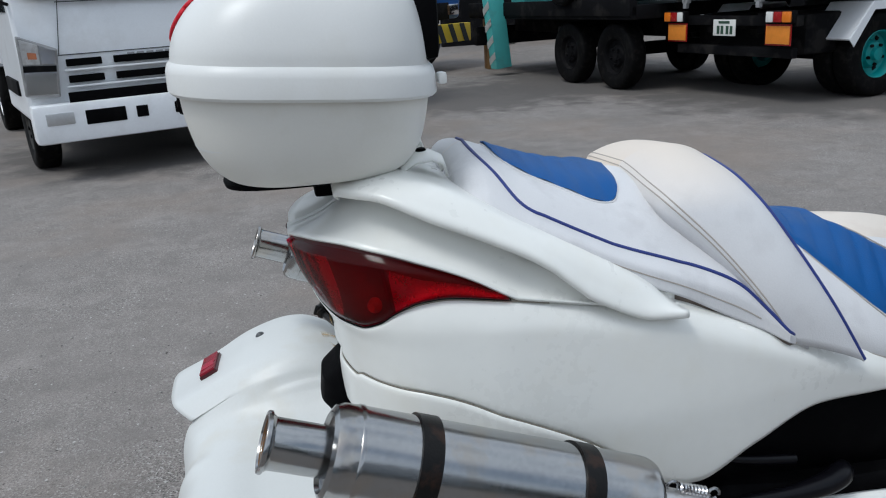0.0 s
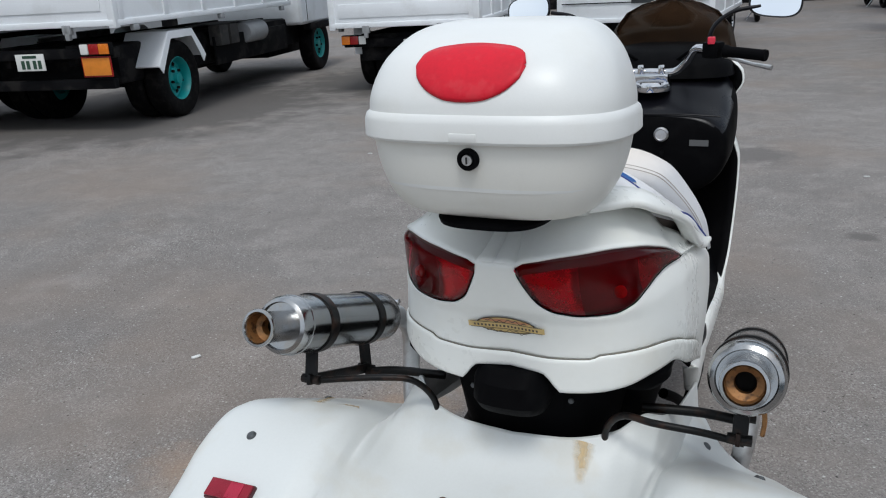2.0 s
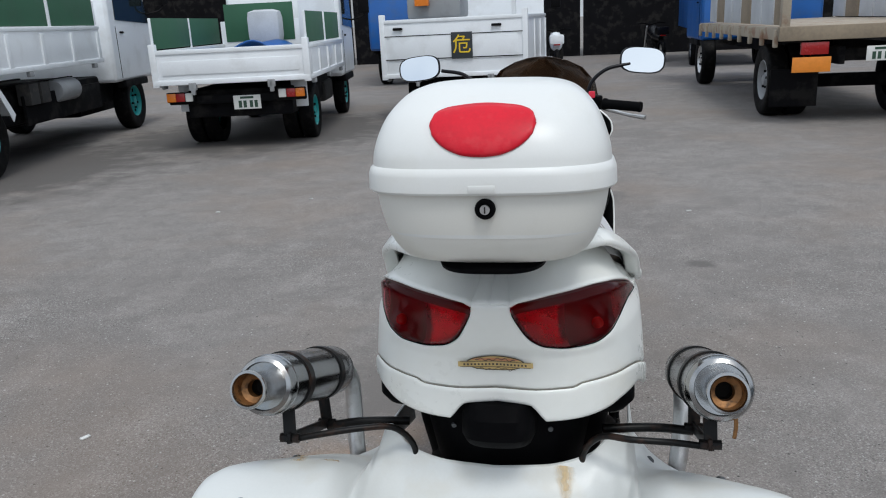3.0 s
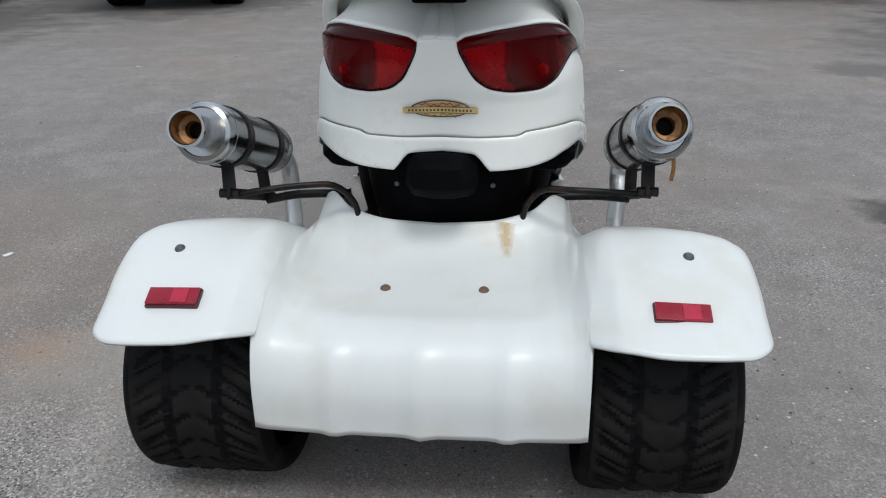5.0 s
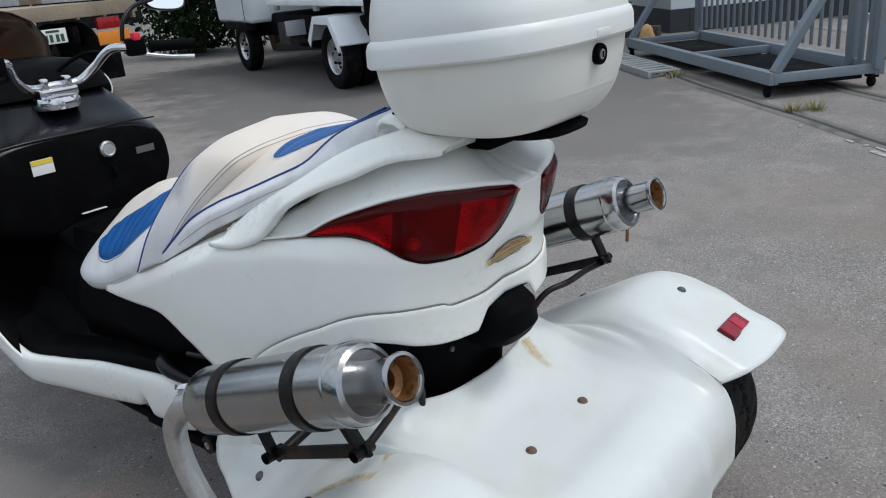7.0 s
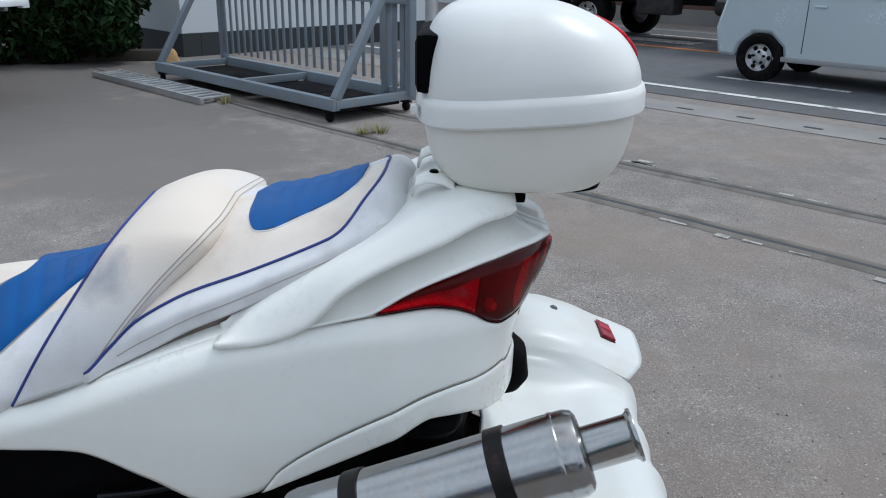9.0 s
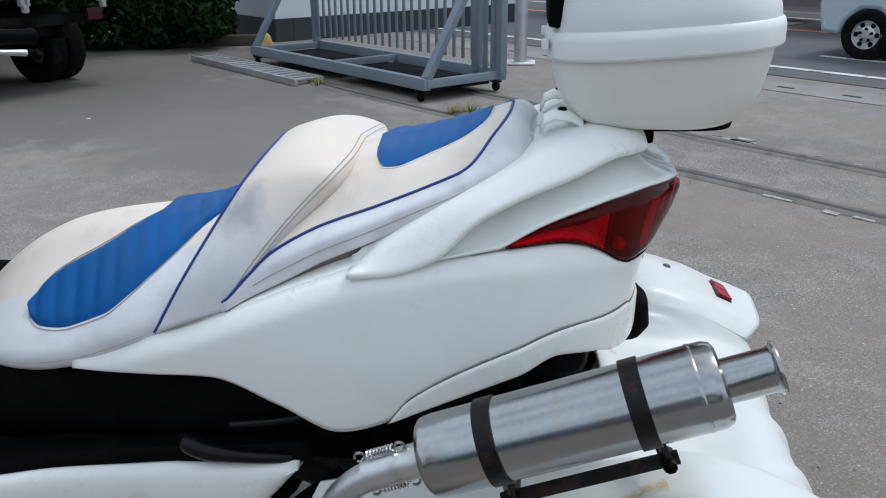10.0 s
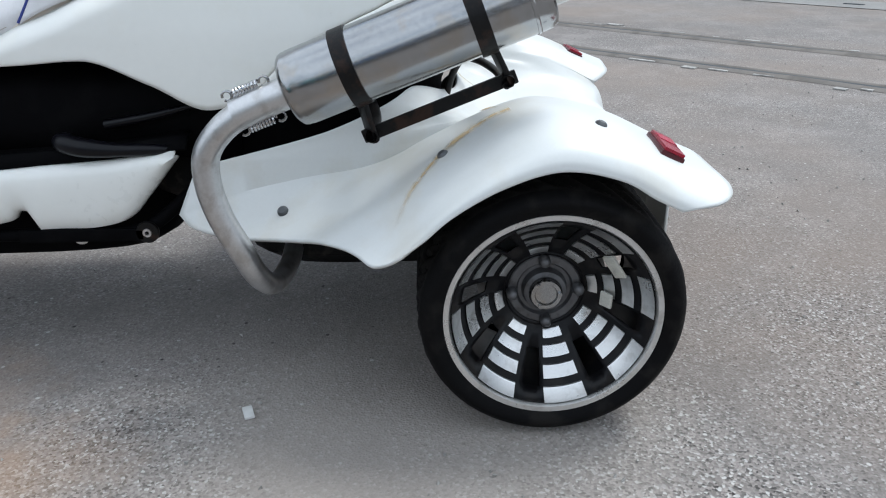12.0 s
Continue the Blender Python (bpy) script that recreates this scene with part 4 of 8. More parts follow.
box_part("engine_block", (0.9, 1.5, 0.55), (0, 4.3, 0.55), TRUCK_DARK, big, bevel=0.06)
box_part("rear_guard", (1.7, 0.08, 0.10), (0, -1.0, 0.50), TRUCK_DARK, big)
# added dark block that keeps light out from under the truck
box_part("underbody_light_block", (1.55, 5.6, 0.40), (0, 2.0, 0.66), TRUCK_DARK, big, bevel=0.05)

# smaller tipper
small = empty("tipper_truck", "small white tipper truck with teal wheels and open bed, parked", "truck", heading(-4.09, 8.58, -0.16, 0.987), "tipper trucks")
chassis(small, -0.7, 4.0, 0.58, 0.65)
cab(small, 2.35, 1.75, 0.62, 1.55, TRUCK_WHITE, 1.45)
bed_sides(small, 1.80, -0.92, 2.05, 0.80, 0.38, TRUCK_WHITE, ribs=5)
for side in (-1, 1):
    truck_wheel(small, side * 0.72, 0, 0.35, 0.18, TEAL, side, True, 0.07)
    truck_wheel(small, side * 0.74, 2.85, 0.35, 0.18, TEAL, side, False, 0.04)
    for k in range(2):
        box_part("side_sheet", (0.014, 1.34, 0.36), (side * 0.90, -0.18 + 1.42 * k, 1.40), GREEN_SHEET, small, "dark green side sheet")
        box_part("sheet_post", (0.03, 0.03, 0.40), (side * 0.905, -0.88 + 1.42 * k, 1.38), TRUCK_WHITE, small)
    box_part("rear_fender_flap", (0.20, 0.03, 0.34), (side * 0.70, -0.50, 0.62), TRUCK_WHITE, small)
rear_lights(small, 1.80, -0.80, 0.58, False)
# block added to shut out light between the wheels
box_part("underbody_light_block", (1.30, 3.9, 0.34), (0, 1.25, 0.55), TRUCK_DARK, small, bevel=0.05)
plate_bars(small, (0.12, -0.82, 0.56))
box_part("head_sheet", (1.05, 0.02, 0.55), (-0.30, 2.02, 1.50), GREEN_SHEET, small, "dark green headboard sheet")
box_part("head_panel", (0.55, 0.03, 1.0), (0.58, 2.02, 1.60), TRUCK_WHITE, small)
bm = bmesh.new()
rows = []
for y in np.linspace(0.4, 1.6, 14):
    rows.append([(x, y, 0.98 + 0.26 * math.exp(-((x + 0.1) / 0.5) ** 2) * (0.7 + 0.3 * math.sin(5 * y)) + 0.03 * math.sin(9 * x + 4 * y)) for x in np.linspace(-0.75, 0.6, 16)])
sheet(bm, rows)
part("tarp", bm, BLUE_TRUCK, small, "crumpled dark blue tarpaulin in the bed", thick=0.02)
box_part("load_sack", (0.5, 0.35, 0.5), (-0.15, 1.75, 1.42), PALE_BOARD, small, bevel=0.12)

# white service truck with a hazard plate
svc = empty("service_truck", "white service truck with closed rear boards and a hazard plate", "truck", heading(-1.64, 11.1, 0.02, 1.0))
chassis(svc, -0.8, 4.2, 0.55, 0.65)
cab(svc, 2.7, 1.8, 0.6, 1.5, TRUCK_WHITE, 1.45)
bed_sides(svc, 2.02, -1.10, 2.5, 0.62, 0.78, TRUCK_WHITE, ribs=4)
for side in (-1, 1):
    truck_wheel(svc, side * 0.78, 0, 0.35, 0.18, STEEL_DULL, side, True, 0.06)
    truck_wheel(svc, side * 0.78, 3.1, 0.35, 0.18, STEEL_DULL, side, False, 0.04)
box_part("board_joint", (2.0, 0.006, 0.012), (0, -1.136, 1.20), TRUCK_DARK, svc, bevel=0)
box_part("board_joint", (2.0, 0.006, 0.012), (0, -1.136, 0.88), TRUCK_DARK, svc, bevel=0)
for x in (-0.78, 0.62):
    box_part("board_handle", (0.14, 0.03, 0.035), (x, -1.145, 1.30), TRUCK_DARK, svc)
box_part("machine", (0.8, 0.7, 0.55), (-0.35, -0.3, 1.70), TRUCK_GREY, svc, "grey machine in the bed", 0.05)
box_part("machine_cover", (0.42, 0.5, 0.30), (-0.15, -0.4, 2.05), TEAL_LIGHT, svc, bevel=0.04)
box_part("work_lamp", (0.20, 0.12, 0.16), (-0.50, -0.72, 1.68), AMBER, svc)
box_part("stake", (0.06, 0.06, 1.2), (0.85, -1.0, 1.9), TRUCK_WHITE, svc)
box_part("hazard_plate", (0.30, 0.012, 0.36), (0.13, -1.150, 1.045), WALL_BASE, svc, "black plate with a yellow hazard character", 0.004)
SIGN_YELLOW = shader("hazard_yellow", (0.80, 0.55, 0.02), 0.45, vary=0.05)
txt = bpy.data.curves.new("hazard_character", "FONT")
txt.body, txt.size, txt.align_x, txt.align_y, txt.extrude = "危", 0.27, "CENTER", "CENTER", 0.001
txt.materials.append(SIGN_YELLOW)
character = new("hazard_character", txt)
character.parent = svc
character.matrix_basis = pose(0.13, -1.160, 1.045, 90, 0, 0)

# flat-bed truck with weathered bed
flat = empty("flatbed_truck", "weathered flat-bed truck with rusty bed and stacked boards", "truck", heading(3.42, 9.75, -0.03, 1.0))
chassis(flat, -1.0, 7.0, 0.78)
cab(flat, 4.6, 2.1, 0.8, 1.7, BLUE_TRUCK, 1.75)
box_part("bed_floor", (2.25, 5.4, 0.14), (0, 1.55, 1.05), RUSTY_BED, flat, bevel=0.01)
for side in (-1, 1):
    truck_wheel(flat, side * 0.90, 0, 0.45, 0.24, TRUCK_GREY, side, True, 0.08)
    truck_wheel(flat, side * 0.90, 4.9, 0.45, 0.24, STEEL_DULL, side, False, 0.05)
    for k in range(9):
        box_part("bed_stake", (0.05, 0.07, 0.20), (side * 1.13, -1.05 + 0.65 * k, 1.0), RUSTY_BED, flat)
    for k in range(8):
        box_part("stacked_board", (0.05, 0.55, 0.62), (side * 1.0, -0.75 + 0.62 * k, 1.45), PALE_BOARD if k % 3 else WEATHERED_WOOD, flat)
    box_part("warning_plate", (0.42, 0.012, 0.17), (side * 0.75, -1.17, 0.70), ORANGE_PLATE, flat, "orange reflective rear plate", 0.004)
    box_part("rear_lamp", (0.30, 0.06, 0.14), (side * 0.72, -1.14, 0.88), RED_LENS, flat)
    box_part("mud_flap", (0.55, 0.02, 0.45), (side * 0.80, -0.70, 0.40), TRUCK_DARK, flat)
box_part("rear_board", (2.25, 0.10, 0.16), (0, -1.14, 1.05), WEATHERED_WOOD, flat)
box_part("rear_post", (0.10, 0.10, 0.9), (-1.05, -1.1, 1.5), RUSTY_BED, flat)
box_part("rear_post", (0.10, 0.10, 0.9), (1.05, -1.1, 1.5), RUSTY_BED, flat)
plate_bars(flat, (0.0, -1.16, 0.80))

# light tipper near the bushes
light = empty("tipper_truck", "light white tipper truck with silver wheels near the bushes", "truck", heading(5.86, 5.50, 0.345, 0.939), "tipper trucks")
chassis(light, -0.7, 4.2, 0.58, 0.65)
cab(light, 2.45, 1.75, 0.66, 1.50, TRUCK_WHITE, 1.45)
before = set(light.children)
bed_sides(light, 1.58, -0.98, 2.15, 0.88, 0.60, TRUCK_WHITE, ribs=4)
for ob in set(light.children) - before:
    ob.location.x += 0.11
for side in (-1, 1):
    truck_wheel(light, side * 0.72, 0, 0.35, 0.19, STEEL_DULL, side, True, 0.07)
    truck_wheel(light, side * 0.74, 3.05, 0.34, 0.18, STEEL_DULL, side, False, 0.04)
    if side < 0:
        mudguard(light, side * 0.70, 0, 0.35, 0.44, TRUCK_WHITE, side)
    box_part("rear_lamp", (0.18, 0.06, 0.11), (side * 0.62, -0.75, 0.69), RED_DARK, light)
box_part("rear_beam", (1.4, 0.07, 0.10), (0, -0.70, 0.66), TRUCK_DARK, light)
box_part("tool_box", (0.30, 0.36, 0.26), (-0.62, 1.55, 0.55), UNDERBODY, light)
box_part("gearbox", (0.7, 2.0, 0.34), (0, 1.2, 0.48), TRUCK_DARK, light, bevel=0.05)
# added block, darkens the space below the bed
box_part("underbody_light_block", (1.15, 3.9, 0.30), (0, 1.60, 0.62), TRUCK_DARK, light, bevel=0.05)
box_part("number_plate", (0.26, 0.01, 0.18), (-0.70, 1.30, 0.62), PALE_BOARD, light, "pale plain plate under the bed")


# cab-over trucks seen from the front
def front_face(t, y, w, z, dark=False):
    """Grille, lamps and bumper on a cab's front at y."""
    bumper = box_part("bumper", (w, 0.20, 0.30), (0, y + 0.06, z - 0.05), TRUCK_GREY if dark else TRUCK_WHITE, t, "", 0.04)
    for x in (-0.30, 0.30):
        box_part("bumper_slot", (0.30 if abs(x) < 0.35 else 0.2, 0.02, 0.11), (x * w * 0.75, y + 0.157, z - 0.02), BLACK, bumper, "", 0.006)
    for x in (-0.08, 0.08):
        box_part("bumper_slot", (0.09, 0.02, 0.09), (x * w, y + 0.157, z - 0.02), BLACK, bumper, "", 0.006)
    for side in (-1, 1):
        fog = box_part("fog_lamp", (0.20, 0.02, 0.09), (side * w * 0.40, y + 0.158, z - 0.01), GALV, bumper, "", 0.006)
        # tall wrap-round lamp: slanted housing, lower glass, amber and clear upper cells
        def face(name, poly, dy, deep, material, parent, label="", bevel=0.0):
            bm = bmesh.new()
            prism(bm, [(side * (w / 2 - px), z + pz) for px, pz in poly], deep, Matrix(((1, 0, 0, 0), (0, 0, 1, y + dy), (0, 1, 0, 0), (0, 0, 0, 1))))
            return part(name, bm, material, parent, label, smooth=False, bevel=bevel)

        lamp = face("headlamp", [(-0.006, 0.17), (0.235, 0.145), (0.275, 0.505), (0.006, 0.62)], 0.025, 0.05, LAMP_SHELL, t, "clear slanted headlamp with an amber cell", 0.012)
        face("headlamp_glass", [(0.012, 0.185), (0.222, 0.165), (0.238, 0.335), (0.016, 0.35)], 0.072, 0.008, CHROME, lamp, bevel=0.003)
        face("lamp_bar", [(0.012, 0.352), (0.240, 0.340), (0.245, 0.385), (0.016, 0.40)], 0.072, 0.010, TRUCK_DARK, lamp)
        face("indicator_glass", [(0.020, 0.41), (0.135, 0.40), (0.140, 0.545), (0.022, 0.592)], 0.072, 0.008, STEEL_DULL, lamp, bevel=0.003)
        face("indicator_glass", [(0.145, 0.40), (0.245, 0.395), (0.258, 0.497), (0.150, 0.540)], 0.072, 0.008, CHROME, lamp, bevel=0.003)
        face("amber_lens", [(0.060, 0.445), (0.120, 0.440), (0.120, 0.485), (0.060, 0.495)], 0.079, 0.006, AMBER_DULL, lamp)
        face("panel_gap", [(0.280, 0.46), (0.286, 0.46), (0.345, 0.86), (0.339, 0.86)], 0.022, 0.006, WALL_BASE, t)
        for k in range(2):
            box_part("grille_slot", (0.26, 0.03, 0.055), (side * 0.50, y + 0.045, z + 0.27 + 0.125 * k), BLACK, t, "", 0.006)
    for k in range(2):
        box_part("grille_slot", (0.56, 0.03, 0.055), (0, y + 0.045, z + 0.27 + 0.125 * k), BLACK, t, "", 0.006)
        box_part("grille_ledge", (1.30, 0.03, 0.014), (0, y + 0.055, z + 0.215 + 0.125 * k), TRUCK_GREY if dark else TRUCK_WHITE, t, "", 0.005)
    box_part("low_grille", (w * 0.70, 0.02, 0.085), (0, y + 0.11, z + 0.135), BLACK, t, "", 0.006)
    box_part("hood_gap", (w * 0.72, 0.008, 0.006), (0, y + 0.022, z + 0.455), WALL_BASE, t, "", 0.001)
    box_part("hood_gap", (w * 0.66, 0.008, 0.008), (0, y + 0.022, z + 0.845), WALL_BASE, t, "", 0.001)
    bm = bmesh.new()
    w2 = w / 2 - 0.10
    vs = [bm.verts.new(p) for p in ((-w2, y + 0.045, z + 0.88), (w2, y + 0.045, z + 0.88), (w2 * 0.94, y - 0.20, z + 1.60), (-w2 * 0.94, y - 0.20, z + 1.60))]
    bm.faces.new(vs)
    part("windscreen", bm, WINDSHIELD, t, thick=0.01, smooth=False)
    for x in (-0.25, 0.25):
        part("wiper", solid(tube, [(x, y + 0.07, z + 0.86), (x + 0.25, y + 0.04, z + 1.0), (x + 0.5, y + 0.0, z + 1.02)], 0.012, 6), TRUCK_DARK, t)


for (x, y), paint, dark, word in (((-6.48, -1.30), TRUCK_WHITE, False, "white cab-over truck with clear headlamps, seen from its front"), ((-8.54, 0.16), PALE_BOARD, True, "pale grey cab-over truck with a dark grille and bumper")):
    t = empty("cab_over_truck", word, "truck", heading(x, y, 0.93, 0.36), "parked cab-over trucks")
    z0 = 0.48
    w = 1.90
    bm = bmesh.new()
    prof = [(-0.75, z0), (0.78, z0), (0.82, z0 + 0.45), (0.80, z0 + 0.80), (0.52, z0 + 1.66), (0.35, z0 + 1.75), (-0.70, z0 + 1.75), (-0.75, z0 + 1.70)]
    prism(bm, prof, w, Matrix(((0, 0, 1, -w / 2), (1, 0, 0, 0), (0, 1, 0, 0), (0, 0, 0, 1))))
    part("cab", bm, paint, t, bevel=0.06)
    front_face(t, 0.80, w, 0.51 if not dark else 0.47, dark)
    if dark:
        box_part("grille_panel", (w * 0.74, 0.03, 0.22), (0, 0.815, 0.75), TRUCK_DARK, t)
        for a in (90, 210, 330):
            bm = bmesh.new()
            c, s = math.cos(radians(a)), math.sin(radians(a))
            prism(bm, [(0, 0), (0.045 * c - 0.026 * s, 0.045 * s + 0.026 * c), (0.09 * c, 0.09 * s), (0.045 * c + 0.026 * s, 0.045 * s - 0.026 * c)], 0.01, Matrix(((-1, 0, 0, 0.0), (0, 0, 1, 0.835), (0, 1, 0, 1.02), (0, 0, 0, 1))))
            part("emblem", bm, RED_LENS, t, "plain red emblem shape", smooth=False)
    else:
        for k in range(5):
            box_part("emblem_bar", (0.055, 0.012, 0.055), (-0.16 + 0.075 * k, 0.828, 0.92), TRUCK_GREY, t, "plain grey emblem bar", 0.004)
    for side in (-1, 1):
        truck_wheel(t, side * 0.82, 0, 0.37, 0.20, UNDERBODY, side, False, 0.04)
        bm = bmesh.new()
        prism(bm, [(-0.60, z0 + 0.85), (0.62, z0 + 0.82), (0.40, z0 + 1.55), (-0.58, z0 + 1.58)], 0.012, Matrix(((0, 0, 1, side * (w / 2 + 0.004) - 0.006), (1, 0, 0, 0), (0, 1, 0, 0), (0, 0, 0, 1))))
        part("side_window", bm, WINDSHIELD, t, smooth=False)
        box_part("wheel_arch", (0.10, 0.92, 0.12), (side * (w / 2 - 0.03), 0, 0.72), TRUCK_DARK, t)
        arm = part("mirror_arm", solid(tube, [(side * 0.93, 0.75, 1.35), (side * 1.12, 0.9, 1.45), (side * 1.12, 0.9, 1.75)], 0.014, 8, 10), TRUCK_DARK, t)
        box_part("mirror_head", (0.19, 0.06, 0.32), (side * 1.12, 0.90, 1.62), TRUCK_DARK, arm, bevel=0.02)
    chassis(t, -4.5, -0.6, 0.66)
    # dark block added to blacken the space behind and below the bumper
    box_part("underbody_light_block", (1.45, 4.9, 0.32), (0, -1.8, 0.50), TRUCK_DARK, t, bevel=0.05)
    for side in (-1, 1):
        truck_wheel(t, side * 0.80, -3.2, 0.37, 0.20, STEEL_DULL, side, False, 0.05)
    box_part("cargo_bed", (1.9, 3.6, 0.45), (0, -2.75, 1.08), paint, t, bevel=0.03)

# blue truck with a striped bumper
blue = empty("blue_truck", "dark blue truck with a yellow and black striped bumper", "truck", heading(-12.9, 1.75, 0.81, 0.59))
cab(blue, -0.85, 2.2, 0.85, 1.9, BLUE_TRUCK, 1.75)
bump = box_part("striped_bumper", (2.3, 0.16, 0.30), (0, 1.02, 0.62), YELLOW, blue, "yellow bumper with black slanted stripes", 0.01)
for k in range(8):
    bm = bmesh.new()
    prism(bm, [(-0.07, -0.15), (0.05, -0.15), (0.17, 0.15), (0.05, 0.15)], 0.006, Matrix(((1, 0, 0, -1.02 + 0.29 * k), (0, 0, 1, 1.102), (0, 1, 0, 0.62), (0, 0, 0, 1))))
    part("stripe", bm, WALL_BASE, bump, smooth=False)
box_part("grille", (1.5, 0.04, 0.28), (0, 0.96, 0.98), TRUCK_DARK, blue)
part("emblem_bar", solid(tube, [(-0.12, 0.97, 1.30), (0.0, 0.97, 1.32), (0.14, 0.97, 1.30)], 0.012, 6, 8), CHROME, blue)
for side in (-1, 1):
    truck_wheel(blue, side * 0.92, 0, 0.48, 0.26, TRUCK_GREY, side, False, 0.05)
    box_part("head_lamp", (0.30, 0.04, 0.18), (side * 0.85, 0.96, 1.0), CHROME, blue)
chassis(blue, -5.5, -0.8, 0.85)
for side in (-1, 1):
    truck_wheel(blue, side * 0.90, -4.2, 0.48, 0.26, TRUCK_GREY, side, True, 0.06)
# timber upright beside it
post = empty("timber_post", "brown timber post standing behind the trucks", "post", pose(-12.2, 3.6, 0))
box_part("shaft", (0.28, 0.28, 3.2), (0, 0, 1.6), shader("ochre_post_paint", (0.22, 0.12, 0.04), 0.7, vary=0.2), post)

# low-bed carrier with machines on it
low = empty("low_trailer", "black low-bed trailer loaded with teal machinery", "trailer", heading(-8.85, 4.95, 0.985, 0.17))
box_part("deck", (2.3, 4.7, 0.16), (0, -1.25, 0.92), TRUCK_DARK, low)
for side in (-1, 1):
    box_part("deck_rail", (0.10, 4.7, 0.20), (side * 1.12, -1.25, 0.98), TRUCK_DARK, low)
    for y in (0.55, -0.55):
        truck_wheel(low, side * 0.92, y, 0.40, 0.22, TRUCK_DARK, side, False, 0.04)
    box_part("rear_lamp", (0.30, 0.06, 0.14), (side * 0.85, -3.56, 0.50), RED_LENS, low)
chassis(low, -3.4, 1.0, 0.70)
box_part("rear_beam", (2.2, 0.12, 0.30), (0, -3.50, 0.55), TRUCK_DARK, low)
box_part("small_plate", (0.45, 0.02, 0.10), (0.55, -3.58, 0.42), STICKER, low)
# striped outrigger
leg = box_part("outrigger", (0.26, 0.22, 1.30), (0, 0, 0), TEAL_LIGHT, low, "teal outrigger with pale slanted stripes", 0.01, pose(1.25, -2.35, 0.76, 0, 6, 0))
for k in range(5):
    bm = bmesh.new()
    for q in (-1, 1):
        prism(bm, [(-0.12, -0.10), (0.12, 0.02), (0.12, 0.12), (-0.12, 0.0)], 0.006, pose(1.25, -2.35, 0.76, 0, 6, 0) @ Matrix(((0, 0, 1, 0.131), (1, 0, 0, 0), (0, 1, 0, -0.5 + 0.25 * k), (0, 0, 0, 1))))
    part("stripe", bm, STICKER, leg, smooth=False)
mach = empty("drilling_machine", "light teal drilling machine standing on the carrier deck", "machine", low.matrix_basis @ pose(0, -0.6, 1.0))
box_part("engine_housing", (1.5, 1.9, 1.25), (0.1, -1.1, 0.63), TEAL_LIGHT, mach, bevel=0.06)
box_part("side_step", (0.14, 1.1, 0.05), (0.92, -1.0, 0.22), TEAL_LIGHT, mach)
box_part("side_panel", (0.05, 0.9, 0.6), (0.88, -1.3, 0.62), TEAL, mach)
part("hydraulic_ram", solid(tube, [(0.9, -0.1, 0.35), (0.9, 1.5, 0.42)], 0.09, 14), TEAL, mach)
part("feed_beam", solid(tube, [(0.6, -0.2, 0.18), (0.6, 1.6, 0.20)], 0.13, 14), BLUE_TRUCK, mach)
part("hose", solid(tube, [(0.95, 0.2, 0.1), (0.95, 1.2, 0.24), (0.9, 1.4, 0.12), (0.8, 1.6, 0.2)], 0.04, 10, 20), BLUE_TRUCK, mach)
part("feed_beam", solid(tube, [(0.1, 0.1, 0.2), (0.1, 1.6, 0.2)], 0.14, 14), TEAL, mach)
spare = empty("spare_wheel", "spare truck wheel with silver disc leaning against the machine", "wheel", low.matrix_basis @ pose(0.80, -0.35, 1.02))
truck_wheel(spare, 0.36, 0, 0.40, 0.22, STEEL_DULL, 1, False, 0.05)

# motorcycles at the far end
def motorcycle(m, paint, label):
    k = empty("motorcycle", label, "motorcycle", m, "motorcycles")
    for y in (0.0, 1.35):
        mm = Matrix.Translation((0, y, 0.30)) @ Matrix.Rotation(math.pi / 2, 4, "Y")
        w = part("wheel", solid(lathe, spline([(0.2, -0.05), (0.26, -0.055), (0.30, 0), (0.26, 0.055), (0.2, 0.05)], 12).tolist(), mm, 28), RUBBER, k)
        part("rim", solid(lathe, [(0.21, 0.04), (0.19, 0.0), (0.05, 0.02), (0.0, 0.04)], mm, 20), RIM_SILVER, w)
    bm = bmesh.new()
    tube(bm, [(0, 0.05, 0.62), (0, 0.4, 0.68), (0, 0.8, 0.82), (0, 1.1, 0.80)], [0.07, 0.15, 0.17, 0.10], 14, 14)
    part("tank_and_seat", bm, paint, k)
    box_part("engine", (0.34, 0.45, 0.36), (0, 0.65, 0.42), ENGINE, k, bevel=0.05)
    box_part("tail_lamp", (0.16, 0.04, 0.07), (0, -0.12, 0.72), RED_LENS, k)
    box_part("rear_box", (0.34, 0.26, 0.22), (0, -0.02, 0.82), paint, k, bevel=0.04)
    for s in (-1, 1):
        part("fork", solid(tube, [(s * 0.09, 1.35, 0.30), (s * 0.09, 1.12, 0.95)], 0.025, 8), STEEL_DULL, k)
        part("handle", solid(tube, [(0, 1.10, 0.98), (s * 0.25, 1.05, 1.04), (s * 0.38, 0.95, 1.02)], 0.016, 8, 8), BLACK, k)
    part("side_stand", solid(tube, [(-0.05, 0.6, 0.28), (-0.22, 0.62, 0.012)], 0.012, 6), STEEL_DULL, k)
    return k


motorcycle(pose(-0.53, 18.4, 0, 0, 0, 4), TRUCK_WHITE, "white scooter parked at the far end of the yard")
motorcycle(pose(2.2, 22.0, 0, 0, 0, 12), BLACK_GLOSS, "black motorcycle parked at the far end of the yard")
